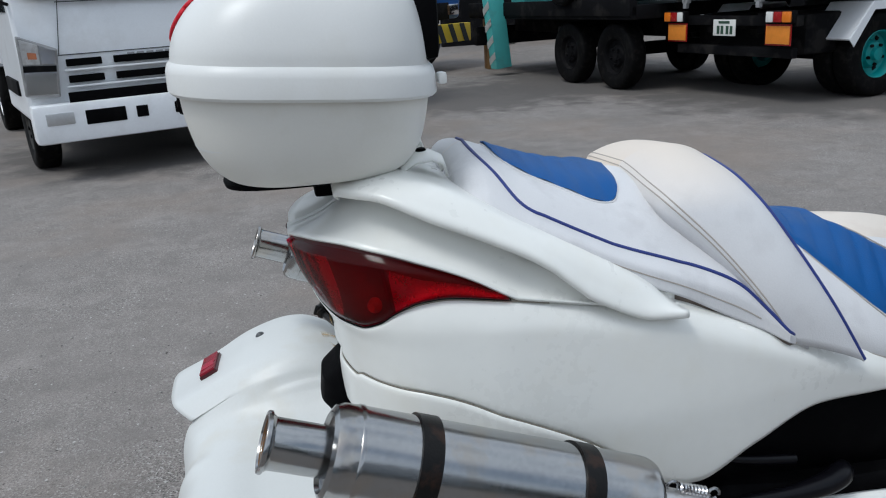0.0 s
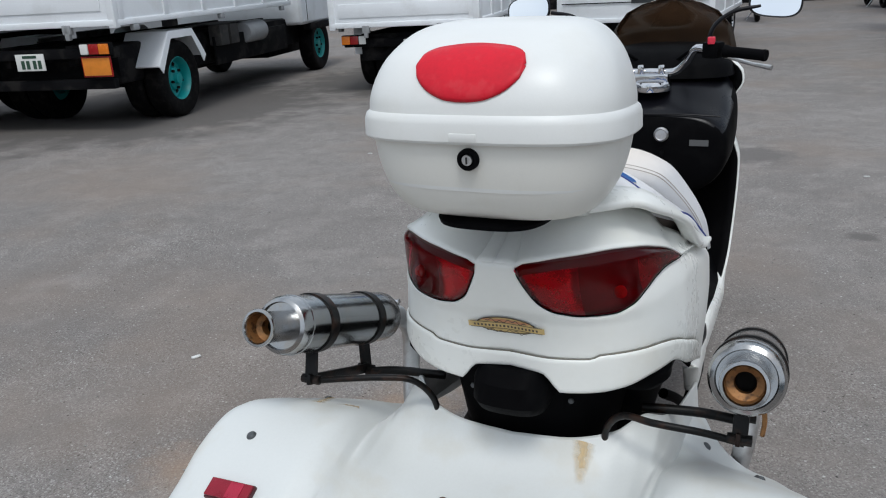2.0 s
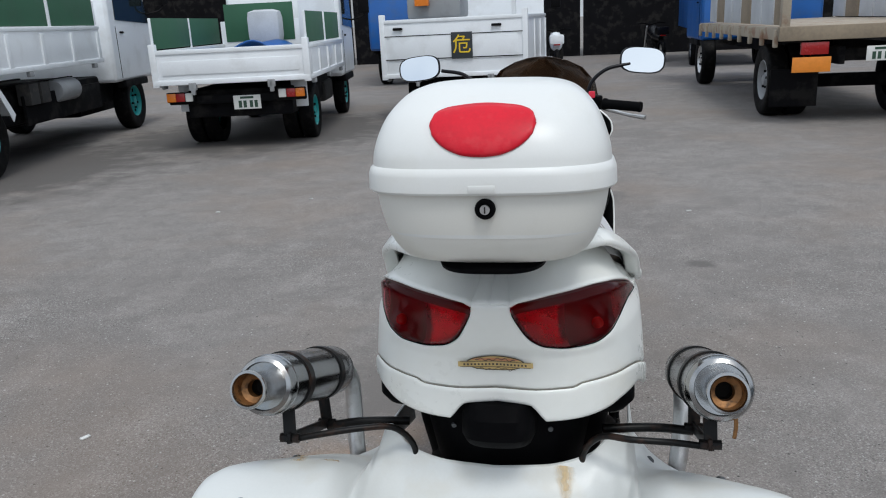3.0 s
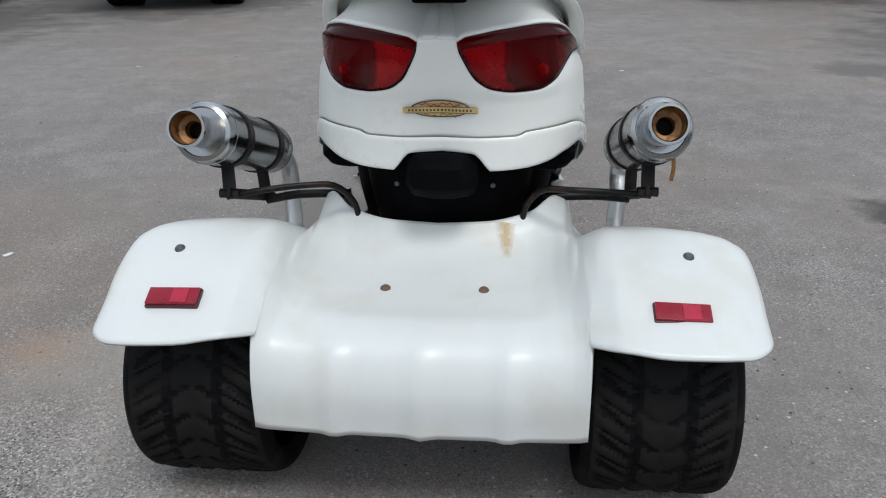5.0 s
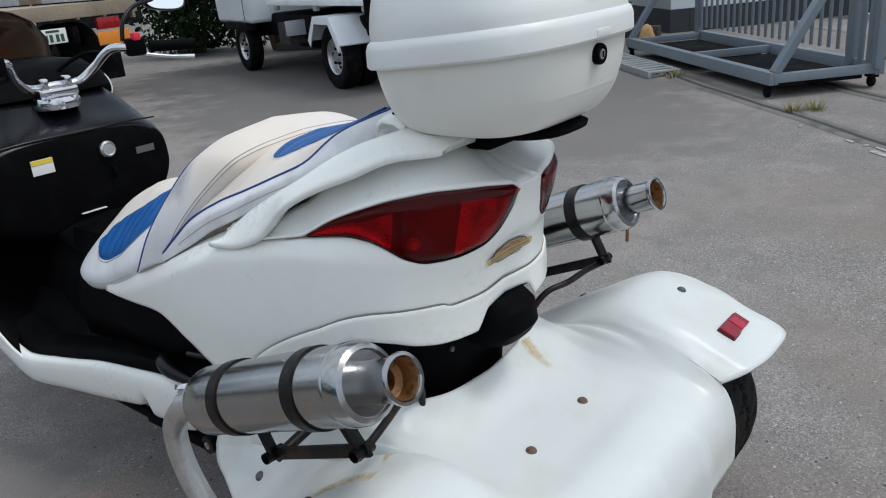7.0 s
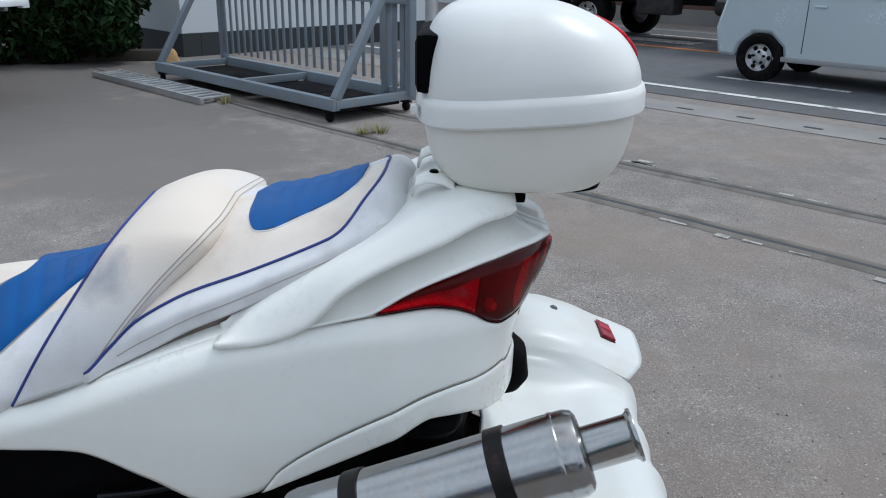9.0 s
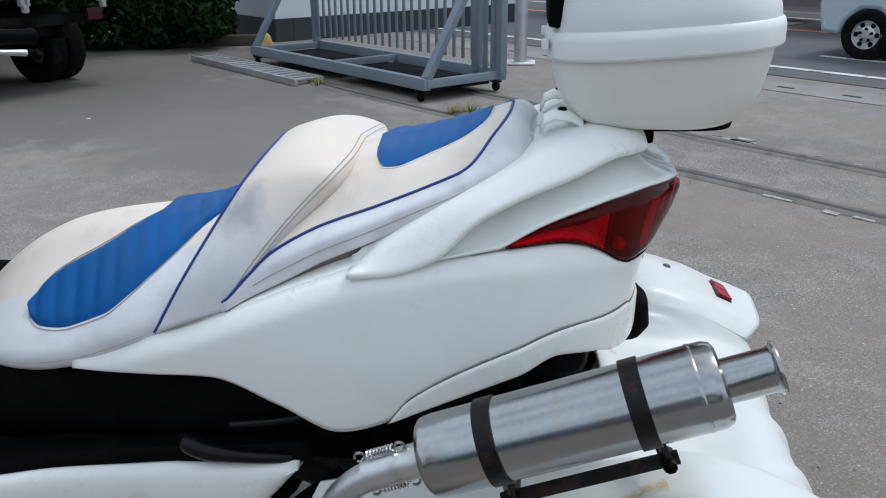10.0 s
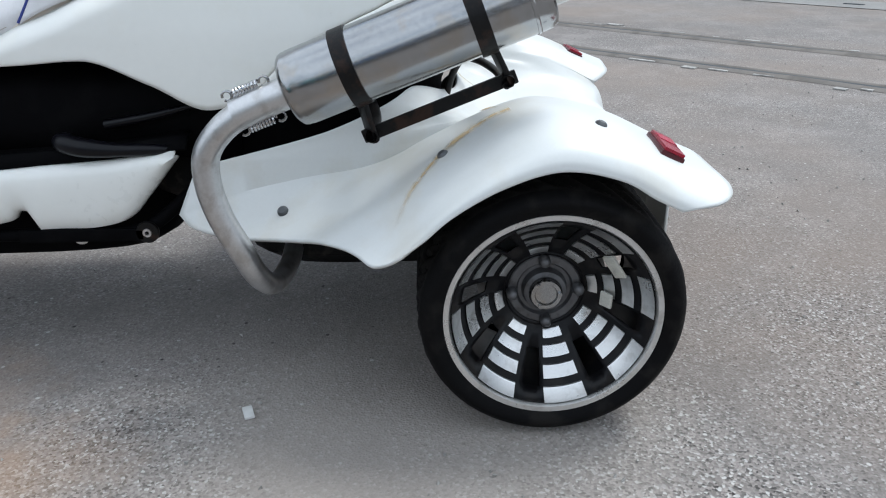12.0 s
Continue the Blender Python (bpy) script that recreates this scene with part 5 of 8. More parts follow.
# dark blue truck in the distance
far_truck = empty("blue_truck", "blue cab-over truck standing far behind the tippers", "truck", heading(-3.6, 17.5, 0.1, -1.0))
cab(far_truck, -0.8, 2.2, 0.8, 1.9, BLUE_TRUCK, 1.75)
for side in (-1, 1):
    truck_wheel(far_truck, side * 0.9, 0, 0.46, 0.24, TRUCK_GREY, side, False, 0.05)
    truck_wheel(far_truck, side * 0.9, -4, 0.46, 0.24, TRUCK_GREY, side, False, 0.05)
box_part("cargo_box", (2.2, 5.0, 2.2), (0, -3.4, 2.0), BLUE_TRUCK, far_truck)
far_truck = empty("blue_truck", "blue truck standing at the far end of the yard", "truck", heading(3.75, 20.0, 0.05, 1.0))
for side in (-1, 1):
    truck_wheel(far_truck, side * 0.9, 0, 0.46, 0.24, TRUCK_GREY, side, True, 0.05)
box_part("cargo_box", (2.2, 5.0, 2.0), (0, 1.4, 1.9), BLUE_TRUCK, far_truck)
# dark shed that closes the yard
shed = empty("yard_shed", "long dark corrugated shed closing the yard", "shed", pose(-4, 27, 0))
for k in range(10):
    box_part("wall_sheet", (3.9, 0.12, 4.6), (-18 + 4 * k, 0, 2.3), TRUCK_DARK, shed, bevel=0)
box_part("roof", (41, 4, 0.25), (0, 1.5, 4.7), TRUCK_GREY, shed, bevel=0)
shed = empty("yard_shed", "long grey shed behind the parked trucks", "shed", pose(-19, 6, 0, 0, 0, 90))
for k in range(9):
    box_part("wall_sheet", (3.9, 0.12, 4.6), (-16 + 4 * k, 0, 2.3), TRUCK_GREY if k % 2 else TRUCK_DARK, shed, bevel=0)
box_part("roof", (37, 4, 0.25), (0, 1.5, 4.7), TRUCK_GREY, shed, bevel=0)
# parked on the road: small pale van and a grey lorry
van = empty("compact_van", "pale silver-blue compact van on the road", "car", heading(*along(2.4, 9.1), 0.707, 0.707))
VAN_PAINT = shader("pale_blue_car_paint", (0.52, 0.60, 0.64), 0.25, metal=0.2, vary=0.03, coat=0.6)
bm = bmesh.new()
prof = [(-1.72, 0.30), (-1.76, 0.55), (-1.74, 1.0), (-1.60, 1.55), (-1.2, 1.66), (0.5, 1.66), (1.05, 1.20), (1.62, 0.98), (1.72, 0.60), (1.66, 0.28), (1.42, 0.27), (1.38, 0.42), (1.22, 0.56), (1.02, 0.56), (0.86, 0.42), (0.82, 0.26),
        (-0.78, 0.26), (-0.82, 0.42), (-0.98, 0.56), (-1.18, 0.56), (-1.34, 0.42), (-1.38, 0.28)]
prism(bm, prof, 1.46, Matrix(((0, 0, 1, -0.73), (1, 0, 0, 0), (0, 1, 0, 0), (0, 0, 0, 1))))
body = part("body", bm, VAN_PAINT, van, bevel=0.05)
for side in (-1, 1):
    for y in (-1.08, 1.12):
        truck_wheel(van, side * 0.66, y, 0.285, 0.16, GALV, side, False, 0.02)
    bm = bmesh.new()
    prism(bm, [(-1.55, 1.0), (0.95, 1.0), (0.45, 1.52), (-1.45, 1.52)], 0.01, Matrix(((0, 0, 1, side * 0.735 - 0.005), (1, 0, 0, 0), (0, 1, 0, 0), (0, 0, 0, 1))))
    part("side_window", bm, WINDSHIELD, body, smooth=False)
    for y in (-0.45, 0.62):
        box_part("door_gap", (0.004, 0.008, 0.62), (side * 0.731, y, 0.68), TRUCK_DARK, body, bevel=0)
        box_part("door_handle", (0.02, 0.14, 0.03), (side * 0.74, y - 0.14, 0.90), VAN_PAINT, body)
    box_part("sill", (0.02, 1.9, 0.06), (side * 0.725, 0, 0.29), TRUCK_GREY, body)
    box_part("marker_lamp", (0.02, 0.10, 0.05), (side * 0.735, -1.62, 0.62), RED_LENS, body)
lorry = empty("road_lorry", "grey-green lorry standing on the far side of the road", "truck", heading(*along(9.3, 12.3), -0.70, -0.71))
chassis(lorry, -1.2, 5.2, 0.75)
box_part("cargo_box", (2.1, 4.6, 1.9), (0, 0.9, 2.0), PALE_BOARD, lorry)
for side in (-1, 1):
    truck_wheel(lorry, side * 0.86, 0, 0.42, 0.22, STEEL_DULL, side, True, 0.06)
    truck_wheel(lorry, side * 0.86, 1.05, 0.42, 0.22, STEEL_DULL, side, False, 0.06)
    truck_wheel(lorry, side * 0.86, 4.4, 0.42, 0.22, STEEL_DULL, side, False, 0.06)
cab(lorry, 3.6, 2.1, 0.75, 1.7, TRUCK_GREY, 1.6)

# ---- the trike ----
CX = 0.012  # the body's centre line
trike = empty("trike", "white three-wheeled scooter with blue and white seat, parked on asphalt", "trike")

# the tail's plan line from the rear centre round to the front: arc length, half width, y
PLAN = [(0, 0.022), (0.06, 0.026), (0.12, 0.046), (0.18, 0.084), (0.228, 0.138), (0.256, 0.205), (0.278, 0.305), (0.286, 0.42), (0.290, 0.54), (0.288, 0.65),
        (0.280, 0.75), (0.266, 0.85), (0.248, 1.0), (0.232, 1.15), (0.215, 1.30)]
_xy = np.array(PLAN)
_arc = np.r_[0, np.cumsum(np.linalg.norm(np.diff(_xy, axis=0), axis=1))]
plan_x, plan_y = table(list(zip(_arc, _xy[:, 0]))), table(list(zip(_arc, _xy[:, 1])))
lean = table([(0.50, 0.082), (0.60, 0.080), (0.66, 0.079), (0.70, 0.078), (0.76, 0.064), (0.80, 0.036), (0.86, 0.008), (0.90, 0.0), (1.0, 0.0)])


def mid_at(y):
    """The body's centre line drifts left towards the front."""
    return CX - 0.027 * min(1.0, max(0.0, (y - 0.3) / 0.9))


def s_at(y):
    """Arc length along the side at y."""
    return float(np.interp(y, _xy[5:, 1], _arc[5:]))


def skin(s, z, side, out=0.0):
    """A point of the tail's side: s along it, z up, side -1 left or +1 right, out proud of it."""
    x, y = plan_x(s), plan_y(s)
    near = max(0.0, 1 - s / 0.42)
    dx, dy = plan_x(s + 0.004) - plan_x(max(0, s - 0.004)), plan_y(s + 0.004) - plan_y(max(0, s - 0.004))
    n = math.hypot(dx, dy) + 1e-9
    nx, ny = dy / n, -dx / n
    if s < 0.004:
        nx, ny = 0.0, -1.0
    x += (1 - near) * (0.06 * min(0.15, max(0.0, 0.79 - z)) + 0.0 * max(0.0, 0.63 - z)) - 0.22 * max(0.0, z - 0.79) * (1 - near) ** 2
    y += lean(z) * near
    bulge = 0.006 * math.sin(max(0, min(1, (z - 0.52) / 0.3)) * math.pi)
    return Vector((mid_at(y) + side * (x + nx * (out + bulge)), y + ny * (out + bulge), z))


def shoulder(s, d):
    """How far the cowl's upper edge turns inwards, d below it."""
    return (0.007 * min(1.0, max(0.0, (s - 0.24) / 0.08)) + 0.019 * min(1.0, max(0.0, (s - 0.46) / 0.16))) * max(0.0, 1 - d / 0.042) ** 2


def panel(s0, s1, low, high, side, out=0.0, count=60, rows=12, roll=0.0035, top_roll=9.0, into=None, round_top=False):
    """A moulded panel between two edge lines over s, with rolled-in edges."""
    bm = into or bmesh.new()
    grid = []
    for s in np.linspace(s0, s1, count):
        a, b = low(s), high(s)
        h = max(b - a, 1e-4)
        line = []
        for k in range(rows + 1):
            u = k / rows
            z = a + h * u
            d = min(u, 1 - u) * h if s < top_roll else u * h
            line.append(skin(s, z, side, out - roll * max(0.0, 1 - d / 0.008) ** 2 - (shoulder(s, (1 - u) * h) if round_top else 0.0)))
        grid.append(line)
    sheet(bm, grid)
    return bm


seam = table([(0, 0.694), (0.148, 0.695), (0.168, 0.702), (0.19, 0.703), (0.24, 0.704), (0.29, 0.703), (0.33, 0.698), (0.37, 0.689), (0.43, 0.667), (0.52, 0.625), (0.60, 0.572), (0.635, 0.530), (0.72, 0.507),
              (0.815, 0.553), (0.93, 0.596), (1.05, 0.588), (1.17, 0.583), (1.40, 0.580)])
lamp_low = table([(0.034, 0.880), (0.045, 0.854), (0.07, 0.812), (0.10, 0.793), (0.15, 0.785), (0.20, 0.786), (0.24, 0.797), (0.28, 0.817), (0.32, 0.833), (0.36, 0.838), (0.45, 0.830)])
lamp_top = table([(0.034, 0.882), (0.038, 0.889), (0.047, 0.895), (0.07, 0.900), (0.12, 0.907), (0.20, 0.911), (0.27, 0.903), (0.33, 0.886), (0.39, 0.864), (0.45, 0.833)])
side_top = table([(0.165, 0.784), (0.20, 0.785), (0.24, 0.796), (0.28, 0.816), (0.32, 0.832), (0.36, 0.837), (0.45, 0.829), (0.56, 0.812), (0.67, 0.795), (0.76, 0.765), (0.88, 0.716),
                  (1.01, 0.665), (1.17, 0.618), (1.40, 0.590)])
foot = table([(0, 0.667), (0.060, 0.664), (0.076, 0.650), (0.092, 0.628), (0.16, 0.630), (0.22, 0.638), (0.27, 0.650), (0.343, 0.655), (0.42, 0.625), (0.48, 0.600), (0.58, 0.555), (0.635, 0.529)])
tail, lower = bmesh.new(), bmesh.new()
for side in (-1, 1):
    panel(0.165, s_at(1.058), lambda s: seam(s) + 0.0015, lambda s: side_top(s) - 0.001, side, count=110, rows=24, roll=0.0018, top_roll=0.5, into=tail, round_top=True)
    panel(0.0, 0.165, lambda s: seam(s) + 0.0015, lambda s: 0.892 if s < 0.034 else (lamp_low(s) - 0.001 if s < 0.1645 else side_top(s) - 0.001), side, count=40, rows=24, roll=0.0018, into=tail)
    panel(0.0, 0.634, foot, lambda s: seam(s) - 0.0005, side, out=0.0045, count=70, rows=22, roll=0.0025, into=lower)
for name, bm in (("tail_cowl", tail), ("lower_cowl", lower)):
    bmesh.ops.remove_doubles(bm, verts=bm.verts, dist=0.0004)
    part(name, bm, WHITE_BODY, trike, thick=0.004)
for side in (-1, 1):
    # dark joint behind the panel edges
    bm = bmesh.new()
    for line, s0, s1 in ((seam, 0.0, 0.635), (side_top, 0.165, 0.50)):
        sheet(bm, [[skin(s, line(s) - 0.003, side, -0.004), skin(s, line(s) + 0.003, side, -0.004)] for s in np.linspace(s0, s1, 50)])
    part("panel_joint", bm, LINE, trike)
    part("panel_gap_line", solid(tube, [skin(s, seam(s) + 0.0006, side, 0.0012) for s in np.linspace(0.0, 0.628, 80)], 0.0006, 5), LINE, trike)
    # tail lamp: ridged lens over a dark housing with a bulb chamber at the rear and a bright reflector at the tapering front
    bm = bmesh.new()
    grid = []
    for s in np.linspace(0.036, 0.444, 70):
        a, b = lamp_low(s) + 0.0006, lamp_top(s) - 0.0006
        ridge = 0.0055 * min(1.0, (0.444 - s) / 0.10)
        line = []
        for u in np.linspace(0, 1, 19):
            if u < 0.80:
                out = ridge * (u / 0.80) ** 0.8 - 0.003 * max(0.0, 1 - u * (b - a) / 0.006) ** 2
            else:
                out = ridge - (ridge + 0.010) * ((u - 0.80) / 0.20) ** 1.15
            line.append(skin(s, a + (b - a) * u, side, 0.001 + out))
        grid.append(line)
    sheet(bm, grid)
    lamp = part("tail_lamp", bm, LAMP_RED, trike, "dark red glossy tail lamp lens")
    # moulded reflector: a bowl at the rear, a deep one for the indicator and a shallow wedge at the tapering front
    sink = table([(0.036, 0.006), (0.06, 0.011), (0.10, 0.010), (0.125, 0.006), (0.16, 0.019), (0.21, 0.024), (0.255, 0.018), (0.275, 0.005), (0.33, 0.006), (0.444, 0.002)])
    bm = bmesh.new()
    grid = []
    for s in np.linspace(0.0365, 0.443, 84):
        a, b = lamp_low(s) + 0.0008, lamp_top(s) - 0.0012
        grid.append([skin(s, a + (b - a) * u, side, -0.004 - sink(s) * max(0.0, math.sin(math.pi * u)) ** 0.55 - 0.008 * max(0.0, (u - 0.75) / 0.25)) for u in np.linspace(0, 1, 15)])
    sheet(bm, grid[:24], mat=0)
    sheet(bm, grid[23:50], mat=1)
    sheet(bm, grid[49:], mat=0)
    part("lamp_reflector", bm, [LAMP_CHAMBER, LAMP_BACK], lamp)
    part("indicator_bulb", solid(lathe, [(0.0, 0.012), (0.006, 0.011), (0.010, 0.006), (0.012, 0.0), (0.010, -0.006)], axis(skin(0.232, 0.818, side, -0.018), skin(0.232, 0.818, side, 0.0)), 16), BULB, lamp, "dull amber indicator bulb behind the lens")
    brow = panel(0.04, 0.44, lambda s: lamp_top(s) - 0.024 * min(1, (0.445 - s) / 0.12), lambda s: lamp_top(s) - 0.0015, side, out=-0.0035, count=40, rows=3, roll=0)
    part("lamp_brow", brow, RED_DARK, lamp)
    # small bright facets round the rear bulb
    for ds, z0 in ((0.066, 0.868), (0.064, 0.859), (0.063, 0.850), (0.062, 0.841), (0.063, 0.832), (0.066, 0.823), (0.098, 0.812), (0.112, 0.838)):
        part("prism_facet", panel(ds, ds + 0.0022, lambda s: z0, lambda s: z0 + 0.003, side, out=-0.0085, count=2, rows=1, roll=0), CHROME, lamp)
    rim = [skin(s, lamp_low(s) + 0.0004, side, 0.0004) for s in np.linspace(0.0345, 0.446, 70)] + [skin(s, lamp_top(s) - 0.0004, side, -0.004) for s in np.linspace(0.444, 0.0345, 70)]
    part("lamp_gasket", solid(tube, rim + rim[:1], 0.0011, 6), BLACK, lamp, "thin black seal round the lens")

# inner shelf of the cowl under the seat
for side in (-1, 1):
    bm = bmesh.new()
    sheet(bm, [[skin(s, side_top(s) - 0.002, side, -0.0025 - shoulder(s, 0.0)), skin(s, side_top(s) + 0.001, side, -0.006 - shoulder(s, 0.0)), skin(s, side_top(s) + 0.003, side, -0.015 - shoulder(s, 0.0)), skin(s, side_top(s) + 0.012, side, -0.055), skin(s, side_top(s) + 0.03, side, -0.12)] for s in np.linspace(0.55, s_at(1.055), 50)])
    part("cowl_shelf", bm, WHITE_BODY, trike, thick=0.004)

# tail top: from the lamps' upper edge in under the carrier
bm = bmesh.new()
for side in (-1, 1):
    rows = []
    for s in np.linspace(0.0, 0.58, 48):
        z0 = 0.893 if s < 0.034 else (lamp_top(s) if s < 0.45 else float(np.interp(s, (0.45, 0.58), (0.832, 0.81))))
        edge = skin(s, z0, side, 0.0)
        grow = float(np.interp(s, (0, 0.2, 0.4, 0.58), (0.06, 0.062, 0.058, 0.02)))
        inner = Vector((CX + side * plan_x(s) * float(np.interp(s, (0, 0.3, 0.58), (0.55, 0.70, 0.90))), edge.y + float(np.interp(s, (0, 0.3, 0.58), (0.12, 0.05, 0.0))), z0 + grow))
        row = []
        for u in np.linspace(0, 1, 9):
            p = edge.lerp(inner, u)
            p.z -= 0.010 * math.sin(u * math.pi)
            row.append(p)
        rows.append(row)
    sheet(bm, rows)
part("tail_cover", bm, WHITE_BODY, trike, thick=0.004)

# grab rail and carrier deck
rail_low = table([(0.10, 0.960), (0.135, 0.962), (0.215, 0.934), (0.298, 0.902), (0.36, 0.867), (0.395, 0.832), (0.42, 0.812), (0.50, 0.786), (0.55, 0.783)])
rail_high = table([(0.10, 0.985), (0.167, 0.992), (0.216, 0.982), (0.266, 0.962), (0.342, 0.920), (0.43, 0.874), (0.512, 0.826), (0.55, 0.790)])
rail_out = table([(0.10, 0.150), (0.13, 0.190), (0.18, 0.226), (0.25, 0.252), (0.35, 0.277), (0.45, 0.291), (0.55, 0.298)])
rail_in = table([(0.10, 0.0), (0.20, 0.0), (0.27, 0.0), (0.33, 0.0), (0.345, 0.06), (0.37, 0.13), (0.42, 0.180), (0.48, 0.222), (0.55, 0.255)])
for side in (-1, 1):
    bm = bmesh.new()
    rows = []
    for y in np.linspace(0.555, 0.10, 50):
        lo, hi, xo, xi = rail_low(y), rail_high(y), rail_out(y), rail_in(y)
        if side > 0:
            lo += float(np.interp(y, (0.10, 0.20, 0.30, 0.36, 0.40, 0.44, 0.50), (0.010, 0.008, 0.004, 0.005, 0.012, 0.009, 0.0)))
        wide = min(xi, xo - 0.006)
        h = hi - lo
        key = [(xo - 0.030, lo + 0.010), (xo - 0.010, lo + 0.001), (xo - 0.001, lo - 0.0005), (xo + 0.002, lo + 0.003), (xo + 0.001, lo + 0.009), (xo - 0.009, lo + 0.009 + (h - 0.009) * 0.36), (xo - 0.019, lo + 0.009 + (h - 0.009) * 0.66), (xo - 0.030, lo + 0.009 + (h - 0.009) * 0.88), (xo - 0.042 if xo - 0.042 > wide else (xo + wide) / 2, hi + 0.001), (wide, hi + float(np.interp(y, (0.26, 0.34), (0.002, 0.016))))]
        rows.append([(CX + side * x, y, z) for x, z in spline(key, 34)])
    rows.append([(CX + side * x * 0.97, 0.094, z * 0.5 + 0.5 * 0.966) for x, z in spline(key, 34)])
    rows.append([(CX + side * x * 0.90, 0.100, 0.962) for x, z in spline(key, 34)])
    sheet(bm, rows)
    part("grab_rail", bm, WHITE_BODY, trike, thick=0.0025)
# raised casting with slots behind the seat, and the black clamp under the case
for side in (-1, 1):
    bm = bmesh.new()
    rows = []
    for y, z, w in ((0.262, 0.985, 0.020), (0.256, 1.004, 0.024), (0.240, 1.012, 0.027), (0.215, 1.010, 0.028), (0.196, 1.000, 0.026), (0.190, 0.985, 0.022)):
        rows.append([(CX + side * 0.098 + w * v, y, z - 0.010 * abs(v) ** 3) for v in np.linspace(-1, 1, 9)])
    sheet(bm, rows)
    casting = part("carrier_lug", bm, WHITE_BODY, trike, "white moulded carrier lug", thick=0.004)
    part("lug_screw", solid(lathe, [(0.0, 0.006), (0.006, 0.006), (0.008, 0.003), (0.008, -0.004)], Matrix.Translation((CX + side * 0.098, 0.228, 1.011)), 12), BLACK, casting)
    part("carrier_clamp", solid(block, (0.030, 0.060, 0.026), (CX + side * 0.090, 0.165, 0.996), None, 0.006, 0, (0.8, 0.6)), BLACK, trike, "black clamp holding the case")

# rear grab under the bumper, dark inner guard and engine
def rounded(bm, rings, power=3.0, seg=40, centre=(0, 0)):
    """Rounded-rectangle rings of (z, half x, y min, y max), closed at both ends."""
    rows = []
    for z, hx, y0, y1 in rings:
        row = []
        for a in np.linspace(0, 2 * math.pi, seg, endpoint=False):
            c, s = math.cos(a), math.sin(a)
            q = (abs(c) ** power + abs(s) ** power) ** (-1 / power)
            row.append((centre[0] + hx * c * q, (y0 + y1) / 2 + (y1 - y0) / 2 * s * q, z))
        rows.append(row)
    grid = sheet(bm, rows, True)
    cap(bm, grid[0]), cap(bm, grid[-1])
    return grid


part("rear_grip", solid(rounded, [(0.572, 0.045, 0.075, 0.16), (0.580, 0.066, 0.058, 0.17), (0.600, 0.074, 0.045, 0.18), (0.640, 0.072, 0.050, 0.18), (0.664, 0.062, 0.075, 0.18)], 3.0, 40, (CX, 0)), BLACK, trike)
part("inner_guard", solid(rounded, [(0.36, 0.15, 0.17, 0.70), (0.50, 0.185, 0.165, 0.80), (0.58, 0.205, 0.150, 0.95), (0.63, 0.22, 0.16, 0.90), (0.66, 0.20, 0.17, 0.70)], 3.5, 48, (CX, 0)), BLACK, trike)
part("guard_wing", solid(rounded, [(0.38, 0.20, 0.26, 0.70), (0.50, 0.228, 0.235, 0.80), (0.60, 0.245, 0.225, 0.88), (0.655, 0.23, 0.24, 0.70)], 3.5, 48, (CX, 0)), BLACK, trike)
for k in range(5):
    part("guard_bolt", solid(lathe, [(0.0, 0.004), (0.005, 0.004), (0.006, 0.0)], axis((CX - 0.10 + 0.05 * k, 0.150, 0.585 - 0.004 * abs(k - 2)), (CX - 0.10 + 0.05 * k, 0.0, 0.585)), 8), BOLT_GREY, trike)
# engine; its lowest rings are added to deepen the shade on the ground
part("engine", solid(rounded, [(0.15, 0.17, 0.02, 0.54), (0.18, 0.20, 0.0, 0.58), (0.25, 0.20, 0.0, 0.62), (0.31, 0.19, 0.02, 0.78), (0.40, 0.18, 0.10, 0.88), (0.46, 0.15, 0.16, 0.85)], 4, 40, (0, 0)), ENGINE, trike)
part("axle", solid(tube, [(-0.40, 0, 0.222), (0.40, 0, 0.222)], 0.035, 16), ENGINE, trike)
for side in (-1, 1):
    part("bumper_stay", solid(rounded, [(0.598, 0.030, 0.195, 0.27), (0.604, 0.052, 0.180, 0.29), (0.620, 0.066, 0.172, 0.30), (0.636, 0.066, 0.174, 0.30), (0.650, 0.050, 0.185, 0.29)], 2.4, 28, (CX + side * 0.205, 0)), BLACK, trike)
